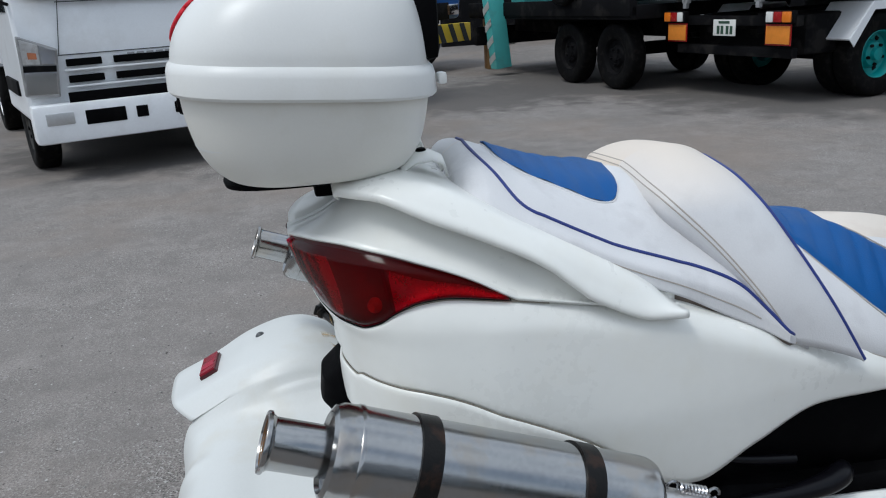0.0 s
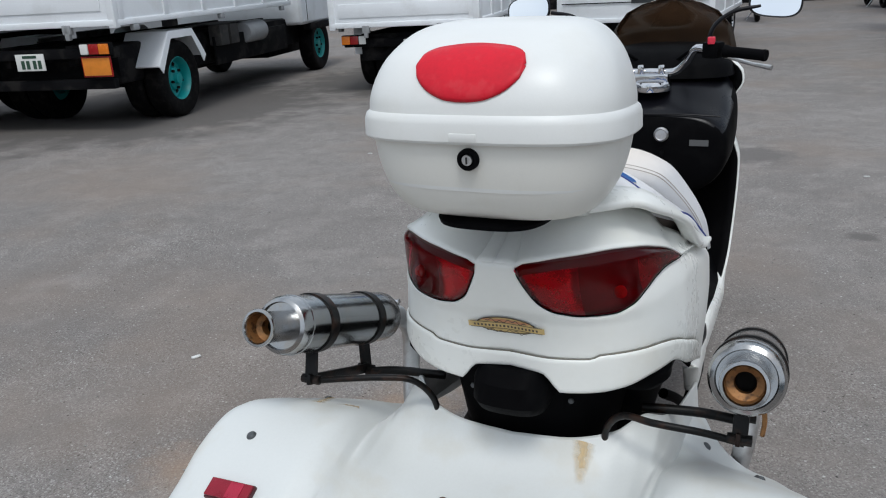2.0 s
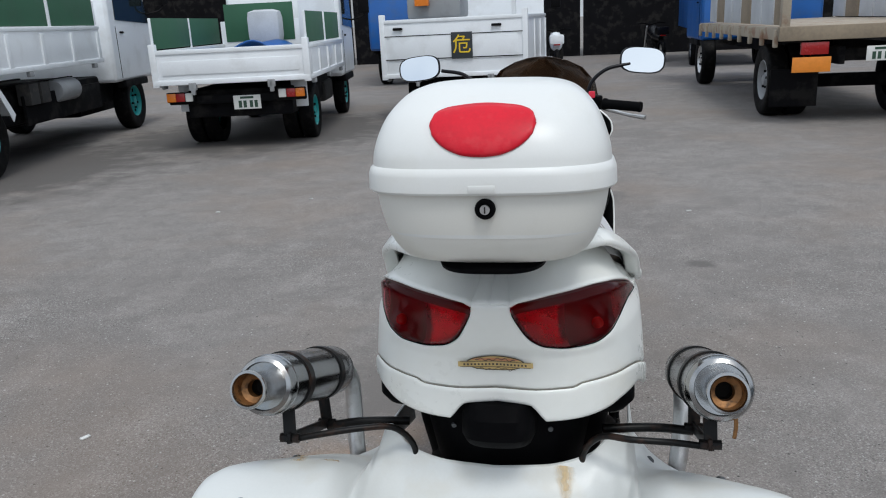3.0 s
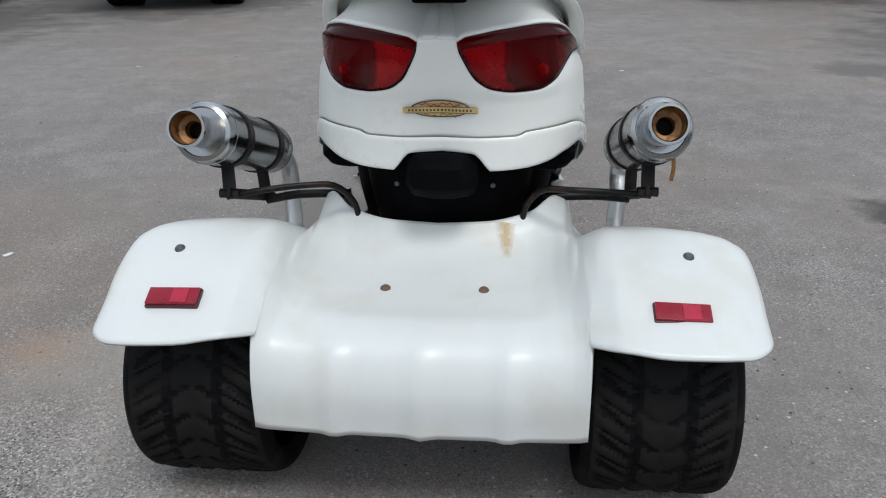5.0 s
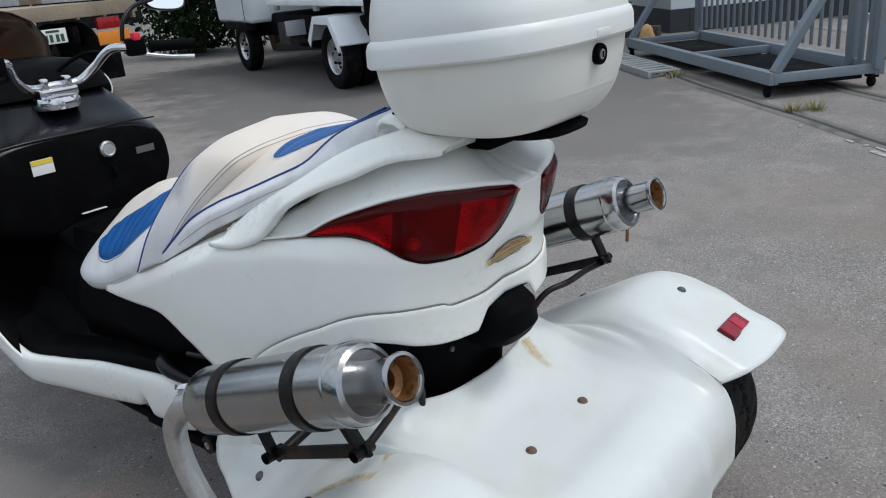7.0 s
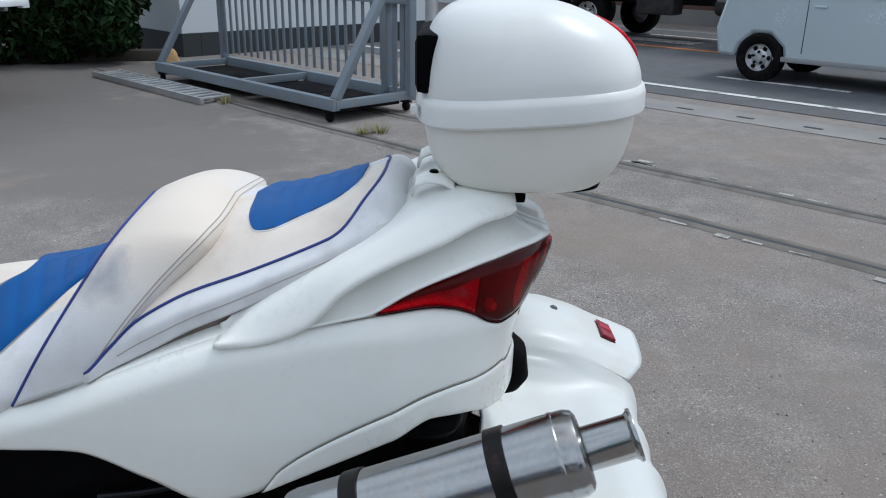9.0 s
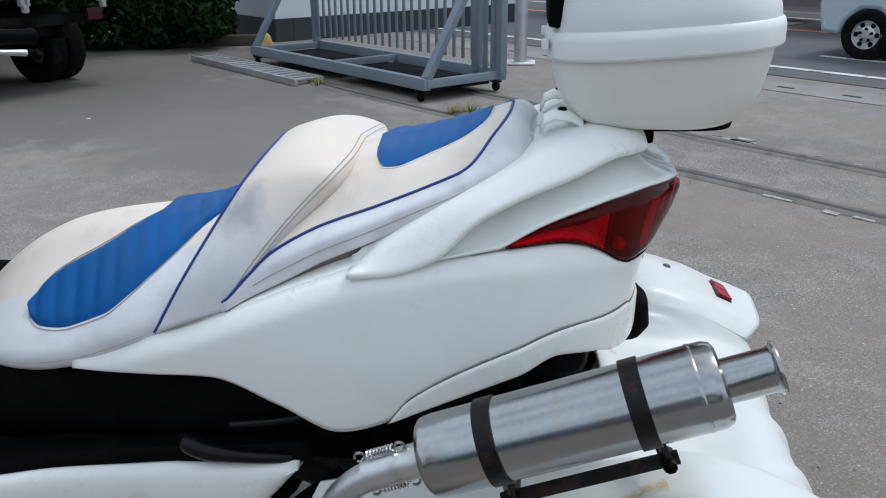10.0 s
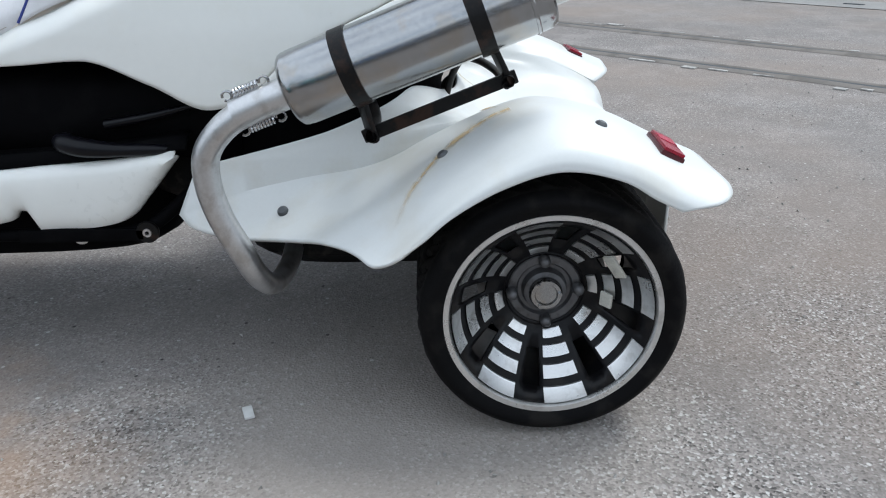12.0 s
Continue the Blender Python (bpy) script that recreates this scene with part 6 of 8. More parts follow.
# rear fender body: profiles (y, z) from front to rear at stations across
MID = {
    0.0: [(0.132, 0.497), (0.108, 0.465), (0.07, 0.435), (0.02, 0.419), (-0.03, 0.412), (-0.08, 0.409), (-0.145, 0.411), (-0.206, 0.386), (-0.240, 0.323), (-0.246, 0.233)],
    0.10: [(0.140, 0.500), (0.113, 0.467), (0.07, 0.436), (0.02, 0.419), (-0.03, 0.412), (-0.08, 0.409), (-0.145, 0.411), (-0.206, 0.386), (-0.240, 0.323), (-0.246, 0.234)],
    0.19: [(0.170, 0.513), (0.140, 0.480), (0.10, 0.450), (0.045, 0.429), (-0.02, 0.420), (-0.08, 0.415), (-0.145, 0.413), (-0.208, 0.387), (-0.241, 0.325), (-0.247, 0.236)],
    0.235: [(0.222, 0.530), (0.180, 0.502), (0.13, 0.472), (0.06, 0.447), (-0.02, 0.437), (-0.08, 0.429), (-0.145, 0.418), (-0.211, 0.391), (-0.242, 0.330), (-0.248, 0.238)],
    0.262: [(0.262, 0.510), (0.220, 0.498), (0.165, 0.482), (0.09, 0.468), (-0.01, 0.462), (-0.08, 0.447), (-0.145, 0.428), (-0.214, 0.396), (-0.243, 0.336), (-0.249, 0.240)],
    0.278: [(0.37, 0.464), (0.31, 0.460), (0.235, 0.462), (0.14, 0.472), (0.03, 0.482), (-0.07, 0.467), (-0.145, 0.442), (-0.217, 0.404), (-0.245, 0.345), (-0.250, 0.242)],
    0.292: [(0.62, 0.402), (0.50, 0.412), (0.37, 0.412), (0.24, 0.430), (0.10, 0.480), (-0.03, 0.496), (-0.14, 0.460), (-0.219, 0.417), (-0.246, 0.360), (-0.251, 0.246)],
}
WING = {
    0.2945: [(0.662, 0.312), (0.555, 0.350), (0.43, 0.378), (0.30, 0.400), (0.17, 0.455), (0.03, 0.501), (-0.08, 0.487), (-0.16, 0.453), (-0.226, 0.420)],
    0.318: [(0.634, 0.293), (0.53, 0.328), (0.42, 0.362), (0.30, 0.400), (0.175, 0.463), (0.02, 0.522), (-0.09, 0.501), (-0.175, 0.459), (-0.246, 0.427)],
    0.345: [(0.574, 0.286), (0.49, 0.311), (0.40, 0.346), (0.30, 0.400), (0.18, 0.470), (0.02, 0.530), (-0.10, 0.506), (-0.19, 0.464), (-0.263, 0.432)],
    0.42: [(0.440, 0.306), (0.390, 0.329), (0.32, 0.367), (0.25, 0.418), (0.16, 0.477), (0.02, 0.533), (-0.10, 0.508), (-0.19, 0.463), (-0.276, 0.425)],
    0.495: [(0.366, 0.330), (0.332, 0.350), (0.28, 0.384), (0.22, 0.424), (0.14, 0.474), (0.02, 0.530), (-0.10, 0.503), (-0.19, 0.459), (-0.279, 0.423)],
    0.528: [(0.331, 0.333), (0.302, 0.350), (0.254, 0.383), (0.205, 0.422), (0.13, 0.471), (0.02, 0.525), (-0.10, 0.500), (-0.19, 0.455), (-0.275, 0.421)],
    0.551: [(0.311, 0.332), (0.282, 0.347), (0.235, 0.384), (0.19, 0.424), (0.12, 0.468), (0.02, 0.520), (-0.10, 0.496), (-0.19, 0.450), (-0.266, 0.418)],
    0.579: [(0.288, 0.327), (0.262, 0.342), (0.220, 0.377), (0.17, 0.422), (0.09, 0.476), (0.0, 0.510), (-0.10, 0.488), (-0.178, 0.445), (-0.240, 0.417)],
    0.594: [(0.262, 0.336), (0.242, 0.350), (0.210, 0.378), (0.165, 0.419), (0.085, 0.468), (0.0, 0.493), (-0.095, 0.473), (-0.155, 0.440), (-0.203, 0.417)],
    0.5965: [(0.246, 0.346), (0.230, 0.356), (0.203, 0.376), (0.163, 0.411), (0.083, 0.457), (0.0, 0.480), (-0.090, 0.462), (-0.138, 0.434), (-0.178, 0.414)],
}


def stations(known, steps):
    xs = sorted(known)
    keys = np.array([known[x] for x in xs])
    for x in np.interp(np.linspace(0, len(xs) - 1, steps), range(len(xs)), xs):
        yield float(x), [(table(list(zip(xs, keys[:, k, 0])))(x), table(list(zip(xs, keys[:, k, 1])))(x)) for k in range(keys.shape[1])]


def rib(x, u):
    """Three shallow ribs down the rear roll."""
    return 0.009 * sum(math.exp(-((x - c) / 0.018) ** 2) for c in (-0.155, 0.0, 0.155)) * max(0.0, min(1.0, (u - 0.55) / 0.12))


bm = bmesh.new()
half = [(x, spline(keys, 64)) for known, steps in ((MID, 40), (WING, 34)) for x, keys in stations(known, steps)]
drum_part = [h for h in half if h[0] < 0.2932]
wing_part = [h for h in half if h[0] >= 0.2932]


def across(sgn, some):
    """Rows on one side; the roll flares a little at its ends and the right wing's lip sits higher."""
    rows = []
    for x, line in some:
        row = []
        for i, (y, z) in enumerate(line):
            rear = max(0.0, min(1.0, (-0.12 - y) / 0.08))
            flare = (0.008 if sgn < 0 else 0.004) * rear * (x / 0.293) ** 4 if x < 0.2932 else 0.0
            lift = 0.013 * max(0.0, min(1.0, (-0.08 - y) / 0.14)) * max(0.0, min(1.0, (x - 0.32) / 0.2)) if sgn > 0 else 0.0
            row.append((sgn * (x + flare), y - rib(x, i / 63), z + lift))
        rows.append(row)
    return rows


drum_rows = across(-1, drum_part[::-1]) + across(1, drum_part[1:])
sheet(bm, drum_rows)
for sgn, edge in ((-1, drum_rows[0]), (1, drum_rows[-1])):
    wing_rows = across(sgn, wing_part)
    sheet(bm, wing_rows)
    # drum and wing grow together down to the notch behind the wheel
    one, two = ([bm.verts.new(p) for p in row if p[1] > -0.227] for row in (edge, wing_rows[0]))
    a = b = 0
    while a < len(one) - 1 or b < len(two) - 1:
        if b == len(two) - 1 or (a < len(one) - 1 and one[a + 1].co.y > two[b + 1].co.y):
            tri = (one[a], one[a + 1], two[b])
            a += 1
        else:
            tri = (one[a], two[b + 1], two[b])
            b += 1
        bm.faces.new(tri if sgn < 0 else tri[::-1])
bmesh.ops.remove_doubles(bm, verts=bm.verts, dist=0.0002)
bmesh.ops.recalc_face_normals(bm, faces=bm.faces)
if sum(f.normal.z * f.calc_area() for f in bm.faces) < 0:
    bmesh.ops.reverse_faces(bm, faces=bm.faces)
fender = part("rear_fender_body", bm, WHITE, trike, "white fibreglass rear body with two wheel arches, rust runs", thick=0.006)


def fender_z(x, y):
    """Height of the rear body at a place."""
    line = min(half, key=lambda h: abs(h[0] - abs(x)))[1]
    return float(np.interp(-y, -line[:, 0], line[:, 1]))


def on_fender(x, y):
    e = 0.012
    z = fender_z(x, y)
    n = Vector((-(fender_z(x + e, y) - fender_z(x - e, y)) / (2 * e), -(fender_z(x, y + e) - fender_z(x, y - e)) / (2 * e), 1)).normalized()
    return Vector((x, y, z)), n


def seat_on_fender(x, y, spin=0.0):
    p, n = on_fender(x, y)
    return Matrix.Translation(p) @ n.to_track_quat("Z", "Y").to_matrix().to_4x4() @ pose(0, 0, 0, 0, 0, spin)


for x, y in ((-0.473, -0.075), (0.473, -0.062), (-0.092, -0.018), (0.102, -0.015), (-0.453, 0.171), (0.453, 0.171), (-0.336, 0.461), (0.336, 0.461)):
    bolt = BOLT_GREY if abs(x) > 0.2 else BOLT_BROWN
    part("bolt", solid(lathe, [(0.0, 0.009), (0.006, 0.009), (0.0095, 0.006), (0.011, 0.002), (0.0125, 0.002), (0.0125, -0.004)], seat_on_fender(x, y), 14), bolt, fender, "domed bolt head")
for x, y in ((-0.445, -0.187), (0.445, -0.187)):
    p, n = on_fender(x, y)
    ahead = Vector((1, 0, 0))
    up = n.cross(ahead).normalized()
    ahead = up.cross(n)
    m = Matrix((ahead, up, n)).transposed().to_4x4()
    m.translation = p
    base = part("reflector", solid(block, (0.098, 0.042, 0.012), (0, 0, 0.004), m, 0.003), RED_DARK, fender, "rectangular red prism reflector")
    part("reflector_lens", solid(block, (0.094, 0.036, 0.006), (0, 0, 0.0125), m, 0.0018), RED_SMALL, base)
    part("prism_field", solid(block, (0.030, 0.032, 0.001), (0.014, 0, 0.0160), m), RED_BRIGHT, base)

# rust runs on the rear body
def streak(points, width, fade=0.3):
    """A stain that thins out towards its edges and its lower end."""
    bm = bmesh.new()
    layer = bm.verts.layers.float.new("stain")
    rows = []
    pts = spline(points, 16)
    for i, (x, y) in enumerate(pts):
        d = pts[min(i + 1, 15)] - pts[max(i - 1, 0)]
        side = np.array([-d[1], d[0]]) / (np.linalg.norm(d) + 1e-9)
        w = width * (1 - 0.6 * i / 15) * (0.85 + 0.3 * random.random())
        row = []
        for k in (-1, -0.5, 0, 0.5, 1):
            q, n = on_fender(*(np.array([x, y]) + side * w * k))
            v = bm.verts.new(q + n * 0.0042)
            v[layer] = (1 - abs(k)) * min(1, (15 - i) / 6 + 0.05) * min(1, i / 1.5 + fade)
            row.append(v)
        rows.append(row)
    for a, b in zip(rows, rows[1:]):
        for k in range(4):
            bm.faces.new((a[k], a[k + 1], b[k + 1], b[k]))
    return bm


RUST_RUN = bpy.data.materials.new("rust_run_stain")
RUST_RUN.use_nodes = True
_n, _l = RUST_RUN.node_tree.nodes, RUST_RUN.node_tree.links
_t, _no, _mr = _n.new("ShaderNodeTexCoord"), _n.new("ShaderNodeTexNoise"), _n.new("ShaderNodeMapRange")
_no.inputs["Scale"].default_value, _no.inputs["Detail"].default_value = 55, 6
_mr.inputs["From Min"].default_value, _mr.inputs["From Max"].default_value, _mr.inputs["To Max"].default_value = 0.12, 0.60, 0.72
_at, _mu = _n.new("ShaderNodeAttribute"), _n.new("ShaderNodeMath")
_at.attribute_name, _mu.operation = "stain", "MULTIPLY"
_l.new(_t.outputs["Object"], _no.inputs["Vector"])
_l.new(_no.outputs["Fac"], _mr.inputs["Value"])
_l.new(_mr.outputs["Result"], _mu.inputs[0])
_l.new(_at.outputs["Fac"], _mu.inputs[1])
_l.new(_mu.outputs[0], _n["Principled BSDF"].inputs["Alpha"])
_n["Principled BSDF"].inputs["Base Color"].default_value = (0.66, 0.47, 0.22, 1)
_n["Principled BSDF"].inputs["Roughness"].default_value = 0.6
part("rust_run", streak([(0.139, 0.142), (0.141, 0.122), (0.143, 0.102), (0.145, 0.080)], 0.024, 1.0), RUST_RUN, fender)
part("rust_run", streak([(-0.405, 0.060), (-0.411, 0.10), (-0.433, 0.147), (-0.464, 0.189), (-0.51, 0.228), (-0.545, 0.247)], 0.017, 1.0), RUST_RUN, fender)
part("rust_run", streak([(-0.33, 0.10), (-0.345, 0.09), (-0.37, 0.075)], 0.010), RUST_RUN, fender)

# wheels
def tread_groove(m, w):
    """One tyre: rounded section with shallow curved grooves."""
    bm = bmesh.new()
    prof = [(0.170, -w / 2 + 0.012), (0.182, -w / 2 + 0.002), (0.200, -w / 2 - 0.004), (0.213, -w / 2 + 0.006), (0.2195, -w / 2 + 0.022), (0.2215, -w / 2 + 0.05), (0.222, 0),
            (0.2215, w / 2 - 0.05), (0.2195, w / 2 - 0.022), (0.213, w / 2 - 0.006), (0.200, w / 2 + 0.004), (0.182, w / 2 - 0.002), (0.170, w / 2 - 0.012)]
    p = spline(prof, 60)
    rows = []
    seg = 288
    for r, h in p:
        row = []
        u = h / (w / 2)
        for i in range(seg):
            a = 2 * math.pi * i / seg
            cut = 0.0
            if abs(u) < 0.90:
                cut = max(math.exp(-((u - c) / 0.040) ** 2) for c in (-0.34, 0.0, 0.34))
                for pitch, slope, reach in ((24, 2.1, 0.08), (48, 3.0, 0.42)):
                    phase = (a * pitch / (2 * math.pi) + slope * abs(u)) % 1.0
                    cut = max(cut, math.exp(-((phase - 0.5) / 0.13) ** 2) * (reach < abs(u)))
            rr = r - 0.007 * cut * min(1.0, (0.90 - abs(u)) / 0.12)
            row.append(m @ Vector((rr * math.cos(a), rr * math.sin(a), h)))
        rows.append(row)
    sheet(bm, rows, True)
    back = m.inverted()
    hs, rs = [h for r, h in p], [r for r, h in p]
    order = np.argsort(hs)
    hs, rs = np.array(hs)[order], np.array(rs)[order]
    for f in bm.faces:
        q = back @ f.calc_center_median()
        worn = abs(q.z) < 0.44 * w and np.interp(q.z, hs, rs) - math.hypot(q.x, q.y) < 0.0035
        f.material_index = 1 if worn else 0
    return bm


for side in (-1, 1):
    cx = side * 0.425
    m = Matrix.Translation((cx, 0, 0.222)) @ Matrix.Rotation(side * math.pi / 2, 4, "Y")
    wheel = part("tyre", tread_groove(Matrix.Translation((side * 0.006, 0, 0)) @ m, 0.276), [RUBBER, TREAD], trike, "worn low-profile black tyre")
    tyre_m, m = m, m @ Matrix.Translation((0, 0, 0.021))
    turn = radians(10)
    # dish: black cone with windows, lip, barrel
    bm = bmesh.new()
    cone = [(0.166, 0.112), (0.150, 0.086), (0.128, 0.058), (0.105, 0.034), (0.080, 0.016), (0.060, 0.006), (0.054, 0.004)]
    seg = 120
    rows = [[bm.verts.new(m @ Vector((r * math.cos(turn + 2 * math.pi * i / seg), r * math.sin(turn + 2 * math.pi * i / seg), h))) for i in range(seg)] for r, h in cone]
    for k in range(len(cone) - 1):
        for i in range(seg):
            gap = i % 15 in (6, 7, 8, 9) and k in (1, 2)
            if not gap:
                bm.faces.new((rows[k][i], rows[k][(i + 1) % seg], rows[k + 1][(i + 1) % seg], rows[k + 1][i]))
    dish = part("rim_dish", bm, RIM_BLACK, wheel, "black deep-dish rim with windows", thick=0.004)
    part("rim_lip", solid(lathe, [(0.1655, 0.1040), (0.1675, 0.1140), (0.170, 0.1185), (0.1785, 0.1195), (0.1820, 0.114), (0.180, 0.104), (0.168, 0.100)], m, 72), RIM_SILVER, wheel, "machined silver rim lip")
    part("rim_barrel", solid(lathe, [(0.168, 0.10), (0.158, 0.06), (0.155, -0.06), (0.168, -0.11)], m, 48), RIM_BLACK, wheel)
    part("hub", solid(lathe, [(0.066, -0.02), (0.068, 0.006), (0.062, 0.012), (0.050, 0.012), (0.046, 0.006), (0.040, 0.006), (0.036, 0.020), (0.020, 0.026), (0.0, 0.026)], m, 36), HUB_GREY, wheel, "dull grey wheel hub")
    cap_ob = part("hub_cap", solid(lathe, [(0.029, 0.014), (0.029, 0.030), (0.026, 0.036), (0.020, 0.036), (0.018, 0.032), (0.0, 0.032)], m, 28), STEEL, wheel, "scratched dull metal hub cap")
    for k in range(3):
        a = 2.1 * k + 0.6
        part("cap_screw", solid(lathe, [(0.004, 0.0), (0.004, 0.004), (0.0, 0.005)], m @ Matrix.Translation((0.023 * math.cos(a), 0.023 * math.sin(a), 0.036)), 8), STEEL, cap_ob)
    part("hub_ring", solid(lathe, [(0.074, -0.01), (0.073, 0.012), (0.069, 0.014), (0.066, 0.010)], m, 40), RIM_BLACK, wheel)
    for a, r in ((-1.0, 0.124), (-1.62, 0.100)) if side < 0 else ():
        at = m @ Matrix.Rotation(a, 4, "Z") @ Matrix.Translation((r, 0, 0.071 if r > 0.11 else 0.048)) @ Matrix.Rotation(-0.85, 4, "Y")
        part("balance_weight", solid(block, (0.024, 0.046 if r > 0.11 else 0.026, 0.005), m=at, bevel=0.002), WEIGHT, wheel, "grey stick-on balance weight")
    for k in range(4):
        a = math.pi / 2 * k + 0.05
        mm = m @ Matrix.Translation((0.057 * math.cos(a), 0.057 * math.sin(a), 0.012))
        part("wheel_nut", solid(lathe, [(0.0105, 0), (0.0105, 0.012), (0.0085, 0.018), (0.005, 0.021), (0.0, 0.022)], mm, 12), HUB_GREY, wheel)
    # stepped silver bars, curved round the hub, on each of the eight spokes
    cone_h = table([(r, h) for r, h in cone[::-1]])
    for k in range(8):
        bm = bmesh.new()
        for r0, r1 in ((0.074, 0.089), (0.099, 0.115), (0.124, 0.140), (0.149, 0.1645)):
            wide = float(np.interp(r0, (0.074, 0.149), (0.195, 0.225)))
            rows = []
            for a in np.linspace(-wide, wide, 8):
                c, d = math.cos(a + turn + 2 * math.pi * k / 8), math.sin(a + turn + 2 * math.pi * k / 8)
                rows.append([m @ Vector((r * c, r * d, h)) for r, h in ((r1, cone_h(r1) + 0.0005), (r1 - 0.001, cone_h(r1) + 0.007), (r0 + 0.002, cone_h(r0) + 0.009), (r0, cone_h(r0) + 0.007), (r0, cone_h(r0) + 0.0005))])
            grid = sheet(bm, rows)
            cap(bm, grid[0]), cap(bm, grid[-1])
        part("spoke_steps", bm, RIM_SILVER, dish, "silver stepped spoke")
    part("brake_disc", solid(lathe, [(0.06, -0.03), (0.115, -0.03), (0.115, -0.036), (0.06, -0.036)], m, 36), STEEL_DULL, wheel)

# silencers with straps, tail pipes, brackets
for side, dy, dz in ((-1, 0.0, 0.0), (1, 0.030, 0.010)):
    x = -0.437 if side < 0 else 0.422
    rear, front = Vector((x, 0.012 + dy, 0.720 + dz)), Vector((x, 0.412 + dy, 0.570 + dz))
    long = (rear - front).length
    m = axis(front, rear)
    can = part("silencer", solid(lathe, [(0.024, -0.004), (0.040, -0.003), (0.052, 0.001), (0.0575, 0.006), (0.0592, 0.012), (0.0586, 0.015), (0.060, 0.019), (0.060, 0.060), (0.060, long - 0.028), (0.0595, long - 0.012), (0.0555, long - 0.002), (0.052, long),
                                         (0.048, long + 0.002), (0.046, long - 0.004), (0.030, long - 0.004)], m, 48), STEEL, trike, "polished stainless silencer can, heat-stained")
    part("end_cap", solid(lathe, [(0.0612, long - 0.034), (0.0612, long - 0.030), (0.060, long - 0.028)], m, 48), STEEL, can)
    part("outlet", solid(lathe, [(0.0305, long - 0.006), (0.0305, long + 0.063), (0.033, long + 0.067), (0.0362, long + 0.069), (0.0366, long + 0.0715), (0.0355, long + 0.074), (0.031, long + 0.0745), (0.0285, long + 0.070)], m, 32), STEEL, can, "short flared outlet pipe")
    part("outlet_inside", solid(lathe, [(0.0288, long + 0.072), (0.0278, long + 0.04), (0.017, long + 0.036), (0.016, long + 0.018)], m, 28), BURNT, can, "rust-brown burnt outlet inside")
    part("outlet_core", solid(lathe, [(0.022, long + 0.022), (0.014, long + 0.0), (0.0, long - 0.002)], m, 24), SOOT, can)
    for h in (0.105, 0.315):
        strap = part("strap", solid(lathe, [(0.0600, h - 0.013), (0.0632, h - 0.013), (0.0632, h + 0.013), (0.0600, h + 0.013)], m, 48), BRACKET, can, "black rubber-lined clamp strap")
        top = m @ Vector((0, 0, h))
        top.x -= side * 0.004
        foot_at = Vector((side * 0.417, 0.288 + dy, 0.493 + dz)) if h < 0.2 else Vector((side * 0.417, 0.066 + dy, 0.578 + dz))
        reach = (foot_at - top).normalized()
        lug = axis(top + reach * 0.058, foot_at)
        size = (foot_at - top).length - 0.058
        part("strap_lug", solid(block, (0.026, 0.010, size + 0.014), (0, 0, size / 2), lug, bevel=0.003), BRACKET, strap)
        part("lug_bolt", solid(lathe, [(0.010, -0.020), (0.010, 0.020), (0.0, 0.021)], axis(foot_at, foot_at + Vector((1, 0, 0))), 8), BRACKET, strap)
    a, b = Vector((side * 0.415, 0.288 + dy, 0.493 + dz)), Vector((side * 0.415, 0.066 + dy, 0.578 + dz))
    bar = part("bracket_bar", solid(block, (0.008, (a - b).length + 0.03, 0.022), (0, 0, 0), Matrix.Translation((a + b) / 2) @ Matrix.Rotation(math.atan2(a.z - b.z, a.y - b.y), 4, "X"), 0.002), BRACKET, trike, "flat black silencer bracket")
    part("bracket_arm", solid(tube, [(side * 0.425, 0.068 + dy, 0.570 + dz), (side * 0.36, 0.080 + dy, 0.580), (side * 0.27, 0.108, 0.584), (side * 0.215, 0.13, 0.576), (side * 0.182, 0.150, 0.535), (side * 0.172, 0.165, 0.470)], 0.0068, 12, 24), BRACKET, bar)
    part("bracket_arm", solid(tube, [(side * 0.415, 0.285 + dy, 0.485 + dz), (side * 0.34, 0.285 + dy, 0.50), (side * 0.22, 0.30, 0.50)], 0.010, 10, 12), BRACKET, bar)
    part("key_tag", solid(tube, [(x + side * 0.03, 0.03 + dy, 0.66 + dz), (x + side * 0.032, 0.028 + dy, 0.64 + dz), (x + side * 0.03, 0.028 + dy, 0.615 + dz)], 0.004, 8, 6), BURNT, bar) if side > 0 else None
    # header pipe down to the engine
    head = part("header_pipe", solid(tube, [(x, 0.425 + dy, 0.565 + dz), (x, 0.48 + dy, 0.542 + dz), (x, 0.525 + dy, 0.512 + dz), (x, 0.556 + dy, 0.470), (x + 0.0, 0.560, 0.42), (x - side * 0.003, 0.548, 0.36), (x - side * 0.010, 0.525, 0.30), (x - side * 0.025, 0.503, 0.24),
                                            (x - side * 0.06, 0.487, 0.205), (side * 0.26, 0.475, 0.19), (side * 0.17, 0.475, 0.20)], [0.0225, 0.0225, 0.0225, 0.0225, 0.0225, 0.0225, 0.021, 0.0195, 0.0195, 0.0195], 18, 50), STEEL_DULL, trike, "dull grey bent exhaust pipe")
    part("joint_sleeve", solid(tube, [(x, 0.412 + dy, 0.570 + dz), (x, 0.462 + dy, 0.551 + dz), (x, 0.50 + dy, 0.534 + dz)], 0.026, 18), STEEL_DULL, head)
